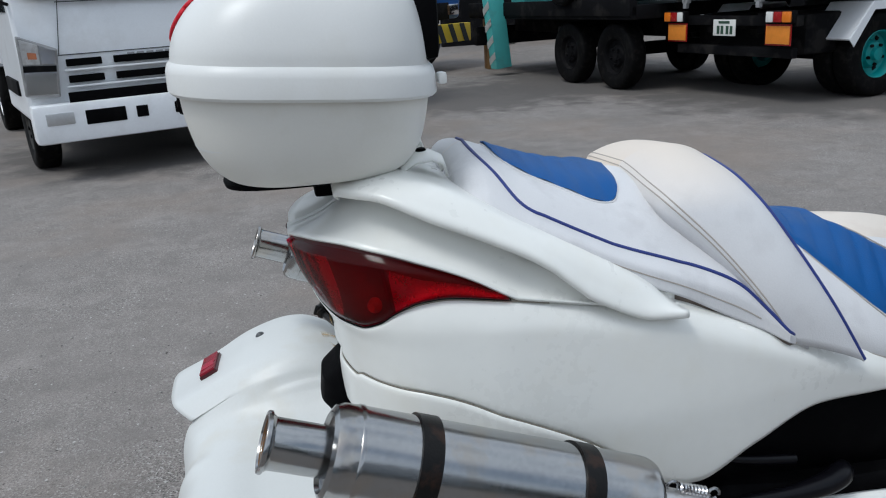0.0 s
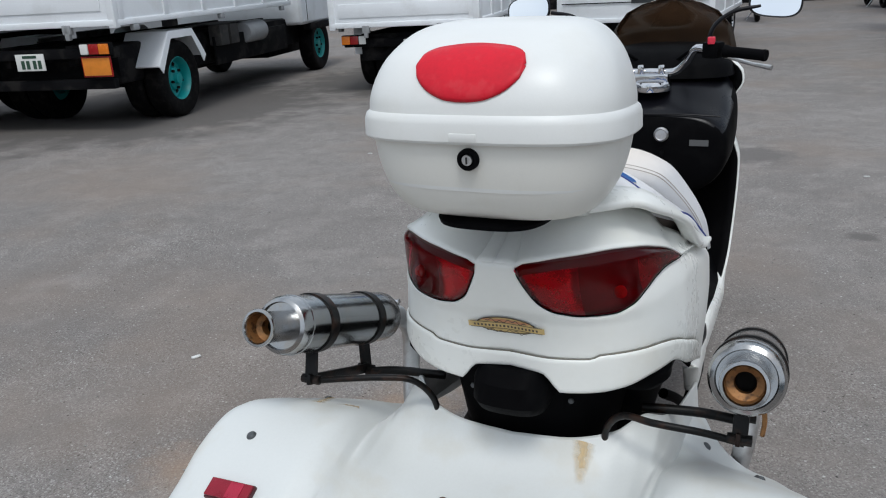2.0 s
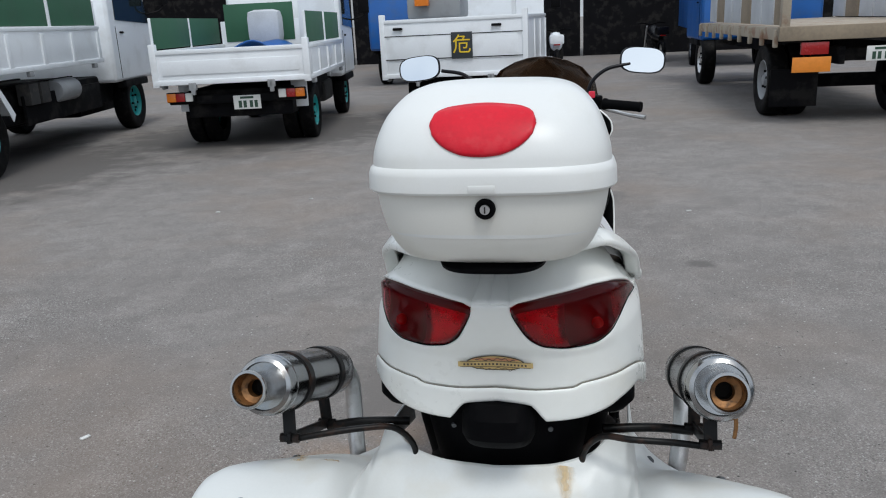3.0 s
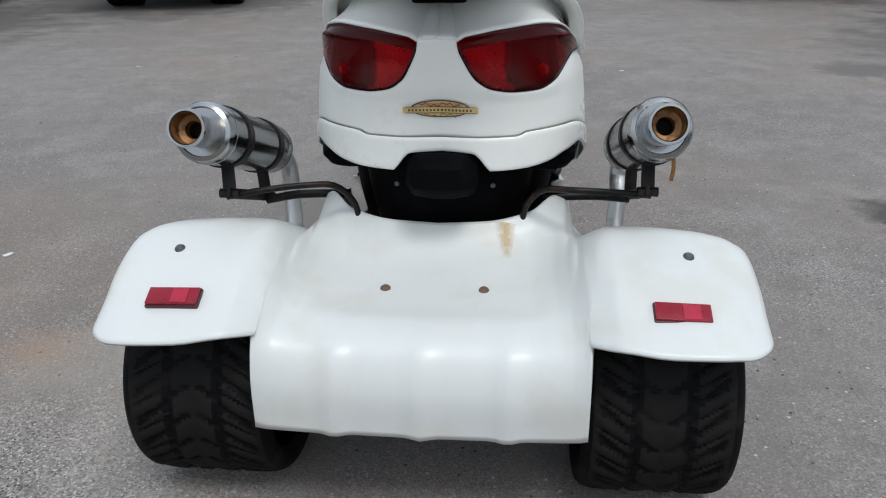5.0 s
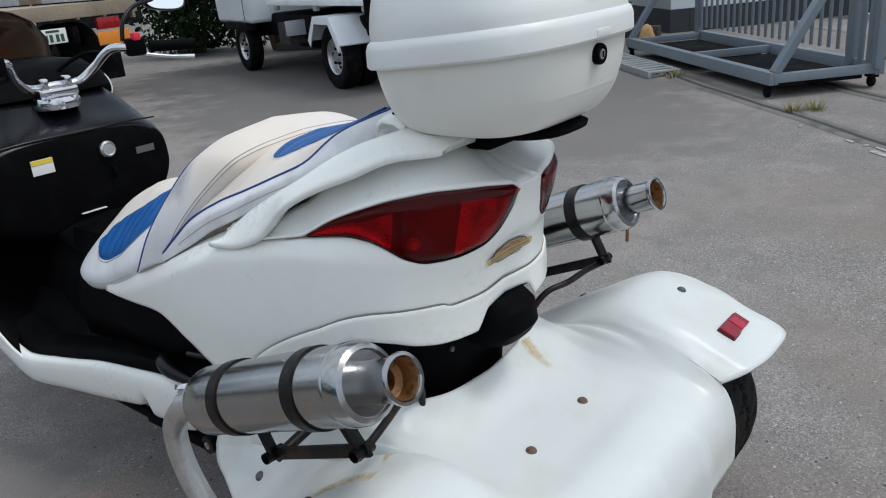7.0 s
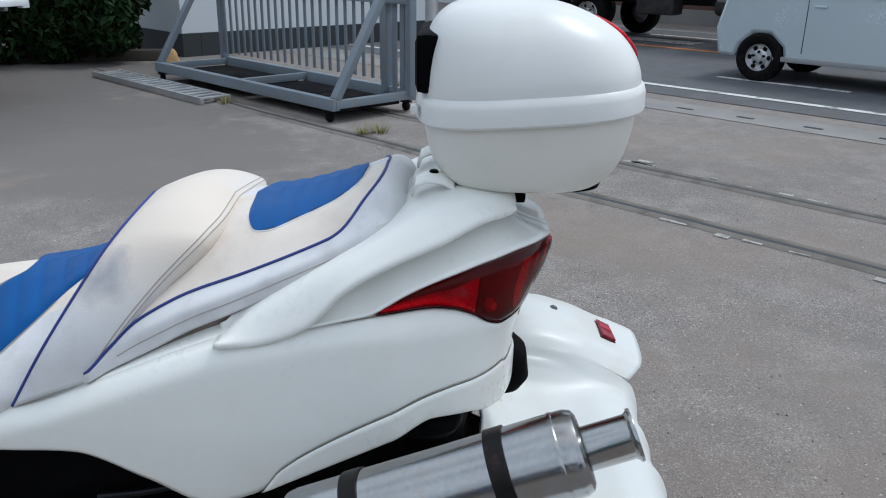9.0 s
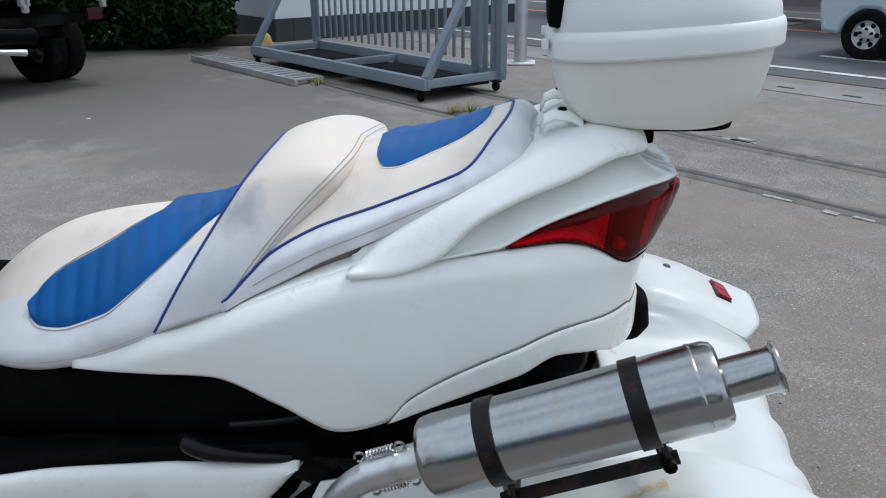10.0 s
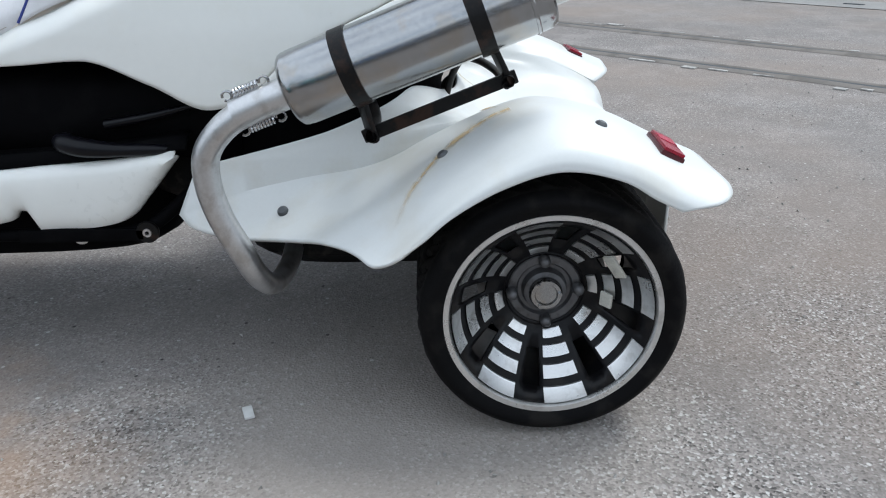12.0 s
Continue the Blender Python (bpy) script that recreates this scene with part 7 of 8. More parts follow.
    for up in (1, -1):
        c = Vector((x - 0.002, 0.47 + dy, 0.548 + dz)) + Vector((0, 0.011, 0.028)) * up
        d = Vector((0, 0.936, -0.352))
        coil = [c + d * (0.044 * (i / 90 - 0.5)) + 0.0062 * (math.cos(i * 0.56) * Vector((1, 0, 0)) + math.sin(i * 0.56) * Vector((0, 0.352, 0.936))) for i in range(91)]
        part("spring", solid(tube, coil, 0.0021, 5), CHROME, head, "small chrome retaining spring")
        for e in (-0.5, 0.5):
            q = c + d * 0.064 * e
            ring = [q + 0.008 * (math.cos(t) * Vector((0, 0.936, -0.352)) + math.sin(t) * Vector((0, 0.352, 0.936))) for t in np.linspace(0, 5.6, 10)]
            part("spring_hook", solid(tube, ring, 0.0022, 6), STEEL, head)

# side skirts, floor board
skirt_top = table([(0.66, 0.430), (0.80, 0.412), (0.95, 0.402), (1.10, 0.395), (1.30, 0.365), (1.45, 0.345), (1.60, 0.37), (1.75, 0.43)])
skirt_low = table([(0.66, 0.415), (0.72, 0.345), (0.765, 0.298), (0.80, 0.284), (0.85, 0.277), (0.936, 0.277), (0.948, 0.314), (0.968, 0.318), (0.985, 0.298), (1.02, 0.292), (1.30, 0.268), (1.45, 0.255), (1.60, 0.29), (1.75, 0.36)])
for side in (-1, 1):
    bm = bmesh.new()
    rows = []
    for y in np.linspace(0.66, 1.75, 140):
        lo, hi = skirt_low(y), skirt_top(y)
        xo = float(np.interp(y, (0.66, 0.9, 1.2, 1.45, 1.75), (0.290, 0.282, 0.300, 0.312, 0.300)))
        drift = -0.030 * min(1.0, max(0.0, (y - 0.9) / 0.6))
        rows.append([(drift + side * x, y, z) for x, z in spline([(xo - 0.035, lo), (xo - 0.012, lo + 0.006), (xo, lo + (hi - lo) * 0.5), (xo - 0.004, hi - 0.010), (xo - 0.022, hi)], 12)])
    sheet(bm, rows)
    part("side_skirt", bm, WHITE_BODY, trike, thick=0.004)
    bm = bmesh.new()
    sheet(bm, [[(-0.030 * min(1.0, max(0.0, (y - 0.9) / 0.6)) + side * x, y, z) for x, z in ((float(np.interp(y, (0.66, 0.9, 1.2, 1.45, 1.75), (0.265, 0.258, 0.28, 0.285, 0.25))) + 0.008, skirt_top(y) + 0.001), (0.25, skirt_top(y) + 0.020), (0.20, skirt_top(y) + 0.020), (0.15, 0.46))] for y in np.linspace(0.64, 1.62, 40)])
    part("foot_board", bm, BLACK, trike, "black rubber foot board", thick=0.006)
    frame_bar = part("frame_rail", solid(tube, [(side * 0.22, 0.60, 0.37), (side * 0.240, 0.66, 0.330), (side * 0.258, 0.74, 0.274), (side * 0.260, 0.90, 0.266), (side * 0.25, 1.3, 0.26)], 0.013, 10, 20), BLACK, trike)
    part("frame_plate", solid(block, (0.010, 0.24, 0.026), (side * 0.272, 0.86, 0.266), Matrix.Identity(4), 0.004), BLACK, frame_bar)
    lug = axis((side * 0.268, 0.735, 0.270), (side * 0.40, 0.735, 0.270))
    part("frame_lug", solid(lathe, [(0.0, 0.0), (0.021, 0.0), (0.022, 0.004), (0.021, 0.009), (0.009, 0.009), (0.008, 0.004), (0.0, 0.004)], lug, 20), BRACKET, frame_bar)
    part("lug_washer", solid(lathe, [(0.0085, 0.005), (0.0085, 0.011), (0.004, 0.011), (0.004, 0.005)], lug, 14), STEEL_DULL, frame_bar)
    part("skirt_clip", solid(lathe, [(0.016, 0), (0.016, 0.008), (0.008, 0.010), (0.008, 0.0)], axis((side * 0.262, 0.865, 0.262), (side * 0.40, 0.865, 0.262)), 14), STEEL_DULL, trike)
    peg = part("passenger_peg", solid(tube, [(side * 0.262, 0.668, 0.428), (side * 0.272, 0.70, 0.432), (side * 0.276, 0.77, 0.434), (side * 0.274, 0.83, 0.440), (side * 0.262, 0.865, 0.446), (side * 0.235, 0.885, 0.440)], [0.008, 0.011, 0.013, 0.018, 0.020, 0.010], 14, 26), BLACK_GLOSS, trike, "folded satin black foot peg")
    part("peg_bracket", solid(tube, [(side * 0.232, 0.62, 0.505), (side * 0.242, 0.70, 0.488), (side * 0.240, 0.79, 0.472)], [0.006, 0.008, 0.010], 10, 12), BLACK_GLOSS, peg)
# the lowest rings are an unseen belly added to shade the ground
part("step_tunnel", solid(rounded, [(0.175, 0.14, 0.78, 1.68), (0.20, 0.165, 0.74, 1.72), (0.27, 0.20, 0.70, 1.75), (0.42, 0.20, 0.72, 1.72), (0.52, 0.165, 0.80, 1.68), (0.60, 0.13, 0.90, 1.66), (0.63, 0.10, 1.0, 1.64)], 4, 48, (0, 0)), BLACK, trike)
for side in (-1, 1):
    bm = bmesh.new()
    sheet(bm, [[(side * 0.215, y, 0.40), (side * 0.222, y, 0.47), (side * 0.215, y, 0.53), (side * 0.19, y, 0.575)] for y in np.linspace(0.55, 1.30, 20)])
    part("inner_side_cover", bm, BLACK, trike, thick=0.005)

# ---- seat ----
seat_bot = table([(0.275, 0.930), (0.30, 0.924), (0.35, 0.900), (0.438, 0.866), (0.546, 0.818), (0.60, 0.795), (0.66, 0.763), (0.737, 0.724), (0.80, 0.690)])
seat_pipe = table([(0.275, 0.950), (0.295, 0.962), (0.318, 0.960), (0.34, 0.950), (0.37, 0.933), (0.44, 0.904), (0.52, 0.873), (0.61, 0.840), (0.69, 0.798), (0.735, 0.755), (0.765, 0.722), (0.80, 0.698)])
seat_ctr = table([(0.275, 0.974), (0.283, 0.988), (0.312, 1.003), (0.335, 0.996), (0.41, 0.968), (0.503, 0.944), (0.56, 0.938), (0.66, 0.90), (0.80, 0.80)])
seat_wide = table([(0.275, 0.150), (0.30, 0.192), (0.35, 0.216), (0.45, 0.245), (0.55, 0.256), (0.70, 0.264), (0.77, 0.270), (0.80, 0.270)])


def seat_yaw(p):
    """The whole seat stands a little turned: its right edge lies further back."""
    p.y -= 0.028 * (max(0.0, p.x) / 0.26) ** 1.7
    return p


def pass_point(y, u, side):
    """Passenger seat: u from 0 at the centre to 1 at the lower edge."""
    w, zp, zb, zc = seat_wide(y), seat_pipe(y), seat_bot(y), seat_ctr(y)
    if side > 0:
        zp -= 0.010 * float(np.interp(y, (0.40, 0.50, 0.60, 0.68), (0, 1, 1, 0.2)))
    edge = float(np.interp(y, (0.62, 0.70, 0.765, 0.80), (0.86, 0.93, 1.03, 0.90)))
    key = [(0, zc), (w * 0.35, zc - 0.008), (w * 0.66, zc * 0.45 + zp * 0.55 + 0.006), (w * edge, zp + 0.003), (w * max(0.985, edge + 0.012), (zp + zb) / 2 + 0.006), (w * max(1.0, edge + 0.012), zb)]
    xs = [0, 0.28, 0.55, 0.74, 0.88, 1.0]
    return seat_yaw(Vector((CX + side * table([(a, k[0]) for a, k in zip(xs, key)])(u), y, table([(a, k[1]) for a, k in zip(xs, key)])(u))))


def pipe_u(y):
    """Where the piping runs across the seat: round its back, then along its side."""
    return 0.745 * math.sqrt(max(0.0005, 1 - max(0.0, 1 - max(0.0, y - 0.312) / 0.078) ** 2))


bm = bmesh.new()
ys = np.r_[np.linspace(0.275, 0.312, 6)[:-1], np.linspace(0.312, 0.39, 26)[:-1], np.linspace(0.39, 0.80, 44)]
for side in (-1, 1):
    sheet(bm, [[pass_point(y, u, side) for u in np.linspace(0, pipe_u(y), 20)] for y in ys], mat=1 if side < 0 else 0)
    sheet(bm, [[pass_point(y, u, side) for u in np.linspace(pipe_u(y), 1.0, 14)] for y in ys], mat=0)
    back = [pass_point(0.275, u, side) for u in np.linspace(0, 1.0, 20)]
    sheet(bm, [back, [Vector((p.x * 0.99, 0.268, p.z - 0.012)) for p in back], [Vector((p.x * 0.98, 0.268, 0.925)) for p in back]], mat=0)
bmesh.ops.remove_doubles(bm, verts=bm.verts, dist=0.0006)
pass_seat = part("passenger_seat", bm, [VINYL, VINYL_CREAM], trike, "white and cream vinyl passenger seat with navy piping", thick=0.003)
pad_half = table([(0.346, 0.0), (0.352, 0.048), (0.364, 0.078), (0.395, 0.110), (0.45, 0.135), (0.495, 0.150), (0.518, 0.146), (0.540, 0.10), (0.548, 0.0)])
bm = bmesh.new()
rows = []
for y in np.linspace(0.3465, 0.5475, 40):
    w = pad_half(y)
    row = []
    for v in np.linspace(-1, 1, 29):
        x = w * v
        p = pass_point(y, float(np.interp(abs(x) / seat_wide(y), (0, 0.35, 0.66, 0.86), (0, 0.28, 0.55, 0.74))), 1 if x >= 0 else -1)
        quilt = 0.0028 * abs(math.sin((y - 0.33) * math.pi / 0.036))
        row.append(seat_yaw(Vector((CX + x, y, p.z + 0.003 + 0.003 * (1 - abs(v) ** 6) + quilt))))
    rows.append(row)
sheet(bm, rows)
pad = part("blue_pad", bm, BLUE_VINYL, pass_seat, "blue quilted vinyl inset")
rim = []
for a in np.linspace(0, 2 * math.pi, 72):
    y = 0.447 + 0.1025 * math.cos(a)
    x = pad_half(y) * (1 if math.sin(a) >= 0 else -1)
    p = pass_point(y, float(np.interp(abs(x) / seat_wide(y), (0, 0.35, 0.66, 0.86), (0, 0.28, 0.55, 0.74))), 1 if x >= 0 else -1)
    rim.append(seat_yaw(Vector((CX + x, y, p.z + 0.0015))))
part("pad_edge", solid(tube, rim, 0.0022, 6), VINYL, pad, "thin white edge piping")
for side in (-1, 1):
    part("piping", solid(tube, [pass_point(0.312 + 0.078 * (1 - math.cos(k * math.pi / 2)), 0.745 * math.sin(k * math.pi / 2), side) + Vector((0, 0, 0.002)) for k in np.linspace(0, 1, 20)][:-1] + [pass_point(y, 0.745, side) + Vector((side * 0.001, 0, 0.002)) for y in np.linspace(0.39, 0.772, 40)], 0.0027, 8), PIPING, pass_seat, "navy blue piping")
    # dark strip painted as the shadow line and grimy edge below the vinyl
    bm = bmesh.new()
    sheet(bm, [[pass_point(y, 1.0, side) + Vector((side * x, 0, z)) for x, z in ((-0.002, 0.001), (-0.010, -0.012), (-0.030, -0.050))] for y in np.linspace(0.36, 0.79, 40)])
    part("seat_shadow_strip", bm, SEAT_SHADOW, pass_seat, "brown strip painting the shadow line and grime under the vinyl edge")
    part("stitching", solid(tube, [pass_point(y, 0.93, side) + Vector((side * 0.001, 0, 0.001)) for y in np.linspace(0.30, 0.72, 40)], 0.0013, 5), STITCH, pass_seat)

# backrest bolster between the two seats: an arch from side to side
arch = [  # across: u, x, front (y, z), rear (y, z), crown lift
    (0.0, 0.0, (0.738, 0.932), (0.570, 0.934), 0.034), (0.35, 0.108, (0.735, 0.925), (0.564, 0.928), 0.034), (0.55, 0.172, (0.755, 0.893), (0.580, 0.912), 0.034),
    (0.72, 0.218, (0.795, 0.828), (0.645, 0.852), 0.028), (0.87, 0.256, (0.852, 0.735), (0.718, 0.768), 0.020), (1.0, 0.268, (0.900, 0.654), (0.762, 0.706), 0.012)]
af = [table([(a[0], f(a)) for a in arch]) for f in (lambda a: a[1], lambda a: a[2][0], lambda a: a[2][1], lambda a: a[3][0], lambda a: a[3][1], lambda a: a[4])]


def bolster_point(u, v, side):
    x, y0, z0, y1, z1, up = (f(u) for f in af)
    b = math.sin(v * math.pi) ** 0.62 * up - 0.011 * max(0.0, v - 0.3) ** 2 * (1 - u) / 0.49
    tilt = 0.35 + 0.5 * u
    tuck = max(0.0, (v - 0.90) / 0.10) ** 2.5 * 0.026
    return seat_yaw(Vector((CX + side * (x + b * tilt * 0.9 * u - tuck * 0.6 * u), y0 + (y1 - y0) * v + tuck * 0.3, z0 + (z1 - z0) * v + b * (1 - 0.45 * u) - tuck * (1 - 0.5 * u))))


bm = bmesh.new()
for side in (-1, 1):
    edge = 0.70 if side < 0 else 0.52
    sheet(bm, [[bolster_point(u, v, side) for v in np.linspace(0, 1, 36)] for u in np.linspace(0, edge, 30)], mat=1)
    sheet(bm, [[bolster_point(u, v, side) for v in np.linspace(0, 1, 36)] for u in np.linspace(edge, 1.0, 18)], mat=0)
bmesh.ops.remove_doubles(bm, verts=bm.verts, dist=0.0006)
layer = bm.verts.layers.float.new("cream")
for v in bm.verts:
    low, top = (0.80, 0.91) if v.co.x < CX else (0.90, 0.965)
    v[layer] = min(1.0, max(0.0, (v.co.z - low) / (top - low)))
for f in bm.faces:
    f.material_index = 0
bolster = part("backrest_bolster", bm, VINYL_TWO_TONE, trike, "raised cream and white backrest bolster, scuffed", thick=0.003)
for side in (-1, 1):
    part("piping", solid(tube, [bolster_point(u, 0.02, side) + Vector((0, 0.002, 0.002)) for u in np.linspace(0, 1, 50)], 0.0028, 8), PIPING, bolster, "navy blue piping")
    for v in (0.895, 0.935):
        part("stitching", solid(tube, [bolster_point(u, v, side) + Vector((side * 0.0012, 0, 0.0012)) for u in np.linspace(0, 1, 50)], 0.0013, 5), STITCH, bolster)
    # side flap of the bolster down to the cowl
    bm = bmesh.new()
    rows = []
    for y in np.linspace(0.77, 0.93, 14):
        top = float(np.interp(y, (0.70, 0.79, 0.91, 0.93), (0.765, 0.705, 0.66, 0.65)))
        rows.append([seat_yaw(Vector((mid_at(y) + side * x, y, top + z))) for x, z in ((0.240, 0.010), (0.248, -0.004), (0.244, -0.05))])
    sheet(bm, rows)
    part("seat_skirt", bm, VINYL_CREAM, bolster, "dirty beige seat edge", thick=0.006)

# rider seat: a crested saddle, cream along the crest, blue panels down both sides
ride_bot = table([(0.80, 0.680), (0.891, 0.648), (0.957, 0.620), (1.06, 0.582), (1.15, 0.566), (1.25, 0.562), (1.38, 0.580)])
ride_wide = table([(0.72, 0.19), (0.80, 0.240), (0.88, 0.250), (0.95, 0.258), (1.08, 0.248), (1.16, 0.239), (1.24, 0.214), (1.30, 0.172), (1.345, 0.115), (1.372, 0.055), (1.38, 0.02)])
ride_top = table([(0.72, 0.905), (0.75, 0.880), (0.79, 0.848), (0.84, 0.826), (0.90, 0.810), (0.97, 0.803), (1.05, 0.797), (1.14, 0.777), (1.22, 0.742), (1.29, 0.697), (1.345, 0.648), (1.38, 0.600)])
full = table([(0, 1), (0.2, 0.985), (0.4, 0.92), (0.6, 0.79), (0.75, 0.62), (0.85, 0.42), (0.93, 0.16), (1, 0)])
slim = table([(0, 1), (0.2, 0.94), (0.4, 0.775), (0.6, 0.58), (0.75, 0.41), (0.85, 0.27), (0.93, 0.12), (1, 0)])
spread_at = table([(0, 0), (0.2, 0.2), (0.4, 0.41), (0.6, 0.63), (0.75, 0.80), (0.85, 0.92), (0.93, 0.995), (1, 0.955)])


def ride_point(y, q, side):
    """q runs from 0 on the crest to 1 at the tucked-in lower edge."""
    w, zc, zb = ride_wide(y), ride_top(y), ride_bot(max(y, 0.80))
    k = min(1.0, max(0.0, (y - 0.85) / 0.22))
    g = full(q) * (1 - k) + slim(q) * k
    return seat_yaw(Vector((mid_at(y) + side * w * spread_at(q), y, zb + (zc - zb) * g)))


bm = bmesh.new()
ys = np.linspace(0.72, 1.38, 64)
for side in (-1, 1):
    edge = 0.62 if side < 0 else 0.30
    sheet(bm, [[ride_point(y, q, side) for q in np.linspace(0, edge, 16)] for y in ys], mat=1)
    sheet(bm, [[ride_point(y, q, side) for q in np.linspace(edge, 1.0, 18)] for y in ys], mat=0)
bmesh.ops.remove_doubles(bm, verts=bm.verts, dist=0.0006)
rider_seat = part("rider_seat", bm, [VINYL, VINYL_CREAM], trike, "white and cream vinyl rider seat with blue side panels", thick=0.003)
blue_in = table([(0.74, 0.0), (0.955, 0.0), (0.965, 0.09), (0.98, 0.18), (1.0, 0.26), (1.04, 0.36), (1.09, 0.43), (1.135, 0.51), (1.157, 0.60), (1.168, 0.68)])
blue_out = table([(0.74, 0.05), (0.78, 0.12), (0.80, 0.24), (0.84, 0.44), (0.88, 0.61), (0.92, 0.715), (0.96, 0.785), (1.0, 0.82), (1.08, 0.82), (1.13, 0.80), (1.157, 0.755), (1.168, 0.70)])
for side in (-1, 1):
    bm = bmesh.new()
    rows = []
    for y in np.linspace(0.745, 1.1675, 90):
        a, b = blue_in(y), blue_out(y)
        row = []
        for v in np.linspace(0, 1, 26):
            q = a + (b - a) * v
            edge = 1 - abs(2 * v - 1) ** 8 if a > 0.02 else 1 - max(0, 2 * v - 1) ** 8
            p = ride_point(y, q, side)
            crease = abs(math.sin((y - 0.7 + 0.10 * q) * math.pi / 0.040)) ** 0.6
            row.append(p + Vector((side * 0.5 * min(1.0, q / 0.2), 0, 0.8)).normalized() * (0.002 + 0.005 * edge + 0.0045 * crease * edge))
        rows.append(row)
    sheet(bm, rows)
    part("blue_panel", bm, BLUE_VINYL, rider_seat, "blue channel-quilted vinyl panel")
    for line, s0, s1 in ((blue_in, 0.95, 1.167), (blue_out, 0.86, 1.167)):
        part("stitching", solid(tube, [ride_point(y, line(y) + (0.012 if line is blue_out else -0.012), side) + Vector((side * 0.001, 0, 0.002)) for y in np.linspace(s0, s1, 30)], 0.0013, 5), STITCH, rider_seat)
    part("stitching", solid(tube, [ride_point(y, 0.955, side) + Vector((side * 0.001, 0, 0.001)) for y in np.linspace(0.92, 1.36, 30)], 0.0013, 5), STITCH, rider_seat)

# ---- front: inner cowl, leg shield, handlebar, screen, mirrors ----
cowl_rings = [  # y, half width, z low, z high
    (1.507, 0.262, 0.640, 0.862), (1.520, 0.290, 0.610, 0.888), (1.60, 0.302, 0.60, 0.930), (1.70, 0.305, 0.58, 0.985), (1.80, 0.300, 0.60, 1.02), (1.88, 0.28, 0.58, 1.03)]
bm = bmesh.new()
rows = []
for y, w, z0, z1 in spline(cowl_rings, 30):
    row = []
    for a in np.linspace(0, 2 * math.pi, 72, endpoint=False):
        c, s = math.cos(a), math.sin(a)
        q = (abs(c) ** 3.4 + abs(s) ** 3.4) ** (-1 / 3.4)
        row.append((-0.032 + w * c * q * (1 - 0.22 * max(0, -s) ** 1.5), y, (z0 + z1) / 2 + (z1 - z0) / 2 * s * q))
    rows.append(row)
grid = sheet(bm, rows, True)
cap(bm, grid[0]), cap(bm, grid[-1])
bmesh.ops.recalc_face_normals(bm, faces=bm.faces)
for f in bm.faces:
    f.material_index = 0 if f.normal.z > 0.45 else 1
cowl = part("inner_cowl", bm, [BLACK_GLOSS, BLACK], trike, "black glove-box cowl behind the handlebar")
part("cowl_edge", solid(tube, [(-0.285, 1.523, 0.878), (-0.15, 1.514, 0.886), (0, 1.511, 0.885), (0.12, 1.513, 0.886), (0.235, 1.522, 0.879)], 0.0025, 6, 24), BLACK_GLOSS, cowl)
part("lock_knob", solid(lathe, [(0.024, 0), (0.024, 0.012), (0.019, 0.018), (0.016, 0.014), (0.0, 0.014)], axis((0.055, 1.509, 0.820), (0.055, 1.40, 0.830)), 24), STEEL_DULL, cowl, "round ignition lock")
part("warning_label", solid(block, (0.062, 0.002, 0.042), (-0.137, 1.5055, 0.815), bevel=0.0008), STICKER, cowl, "white caution label with a yellow head")
part("label_head", solid(block, (0.060, 0.002, 0.012), (-0.137, 1.5038, 0.829)), YELLOW, cowl)
part("small_label", solid(block, (0.06, 0.002, 0.02), (0.175, 1.5055, 0.795)), shader("grey_label", (0.10, 0.10, 0.10), 0.5), cowl)
part("small_hook", solid(tube, [(0.06, 1.509, 0.765), (0.06, 1.492, 0.760), (0.06, 1.490, 0.745), (0.06, 1.504, 0.738)], 0.005, 8, 10), BLACK, cowl)
# centre spine of the inner shield and its label
bm = bmesh.new()
sheet(bm, [[(x, y, z - 0.35 * x * x * 4) for x in np.linspace(-0.14, 0.14, 13)] for y, z in spline([(1.24, 0.57), (1.40, 0.60), (1.52, 0.645), (1.60, 0.70)], 12)])
spine = part("tunnel_lid", bm, BLACK, trike, thick=0.01)
part("spine_label", solid(block, (0.075, 0.048, 0.002), (-0.026, 1.52, 0.658), Matrix.Translation((0, 0, 0)) @ Matrix.Identity(4)), STICKER, spine, "small white label")
part("fuel_lid", solid(lathe, [(0.055, 0), (0.054, 0.006), (0.048, 0.009), (0.0, 0.010)], Matrix.Translation((0.01, 1.36, 0.592)) @ Matrix.Rotation(radians(8), 4, "X"), 28), BLACK_GLOSS, spine)
# leg shield: black inside, white edge
FX = -0.032  # centre of the front, which stands a little turned to the left
shield_w = table([(0.27, 0.255), (0.305, 0.290), (0.35, 0.306), (0.42, 0.313), (0.60, 0.316), (0.68, 0.314), (0.77, 0.285), (0.85, 0.263), (0.89, 0.268), (0.92, 0.290), (0.955, 0.308), (0.985, 0.303), (1.02, 0.268), (1.06, 0.22)])
shield_y = table([(0.27, 1.34), (0.31, 1.42), (0.36, 1.52), (0.46, 1.63), (0.60, 1.72), (0.74, 1.77), (0.85, 1.79), (1.0, 1.81), (1.06, 1.83)])
bm = bmesh.new()
sheet(bm, [[(FX + shield_w(z) * v, shield_y(z) + 0.12 * (1 - v * v), z) for v in np.linspace(-1, 1, 25)] for z in np.linspace(0.27, 1.06, 56)])
shield = part("leg_shield", bm, BLACK, trike, "black leg shield with a thin white outer edge", thick=0.006)
bm = bmesh.new()
rows = []
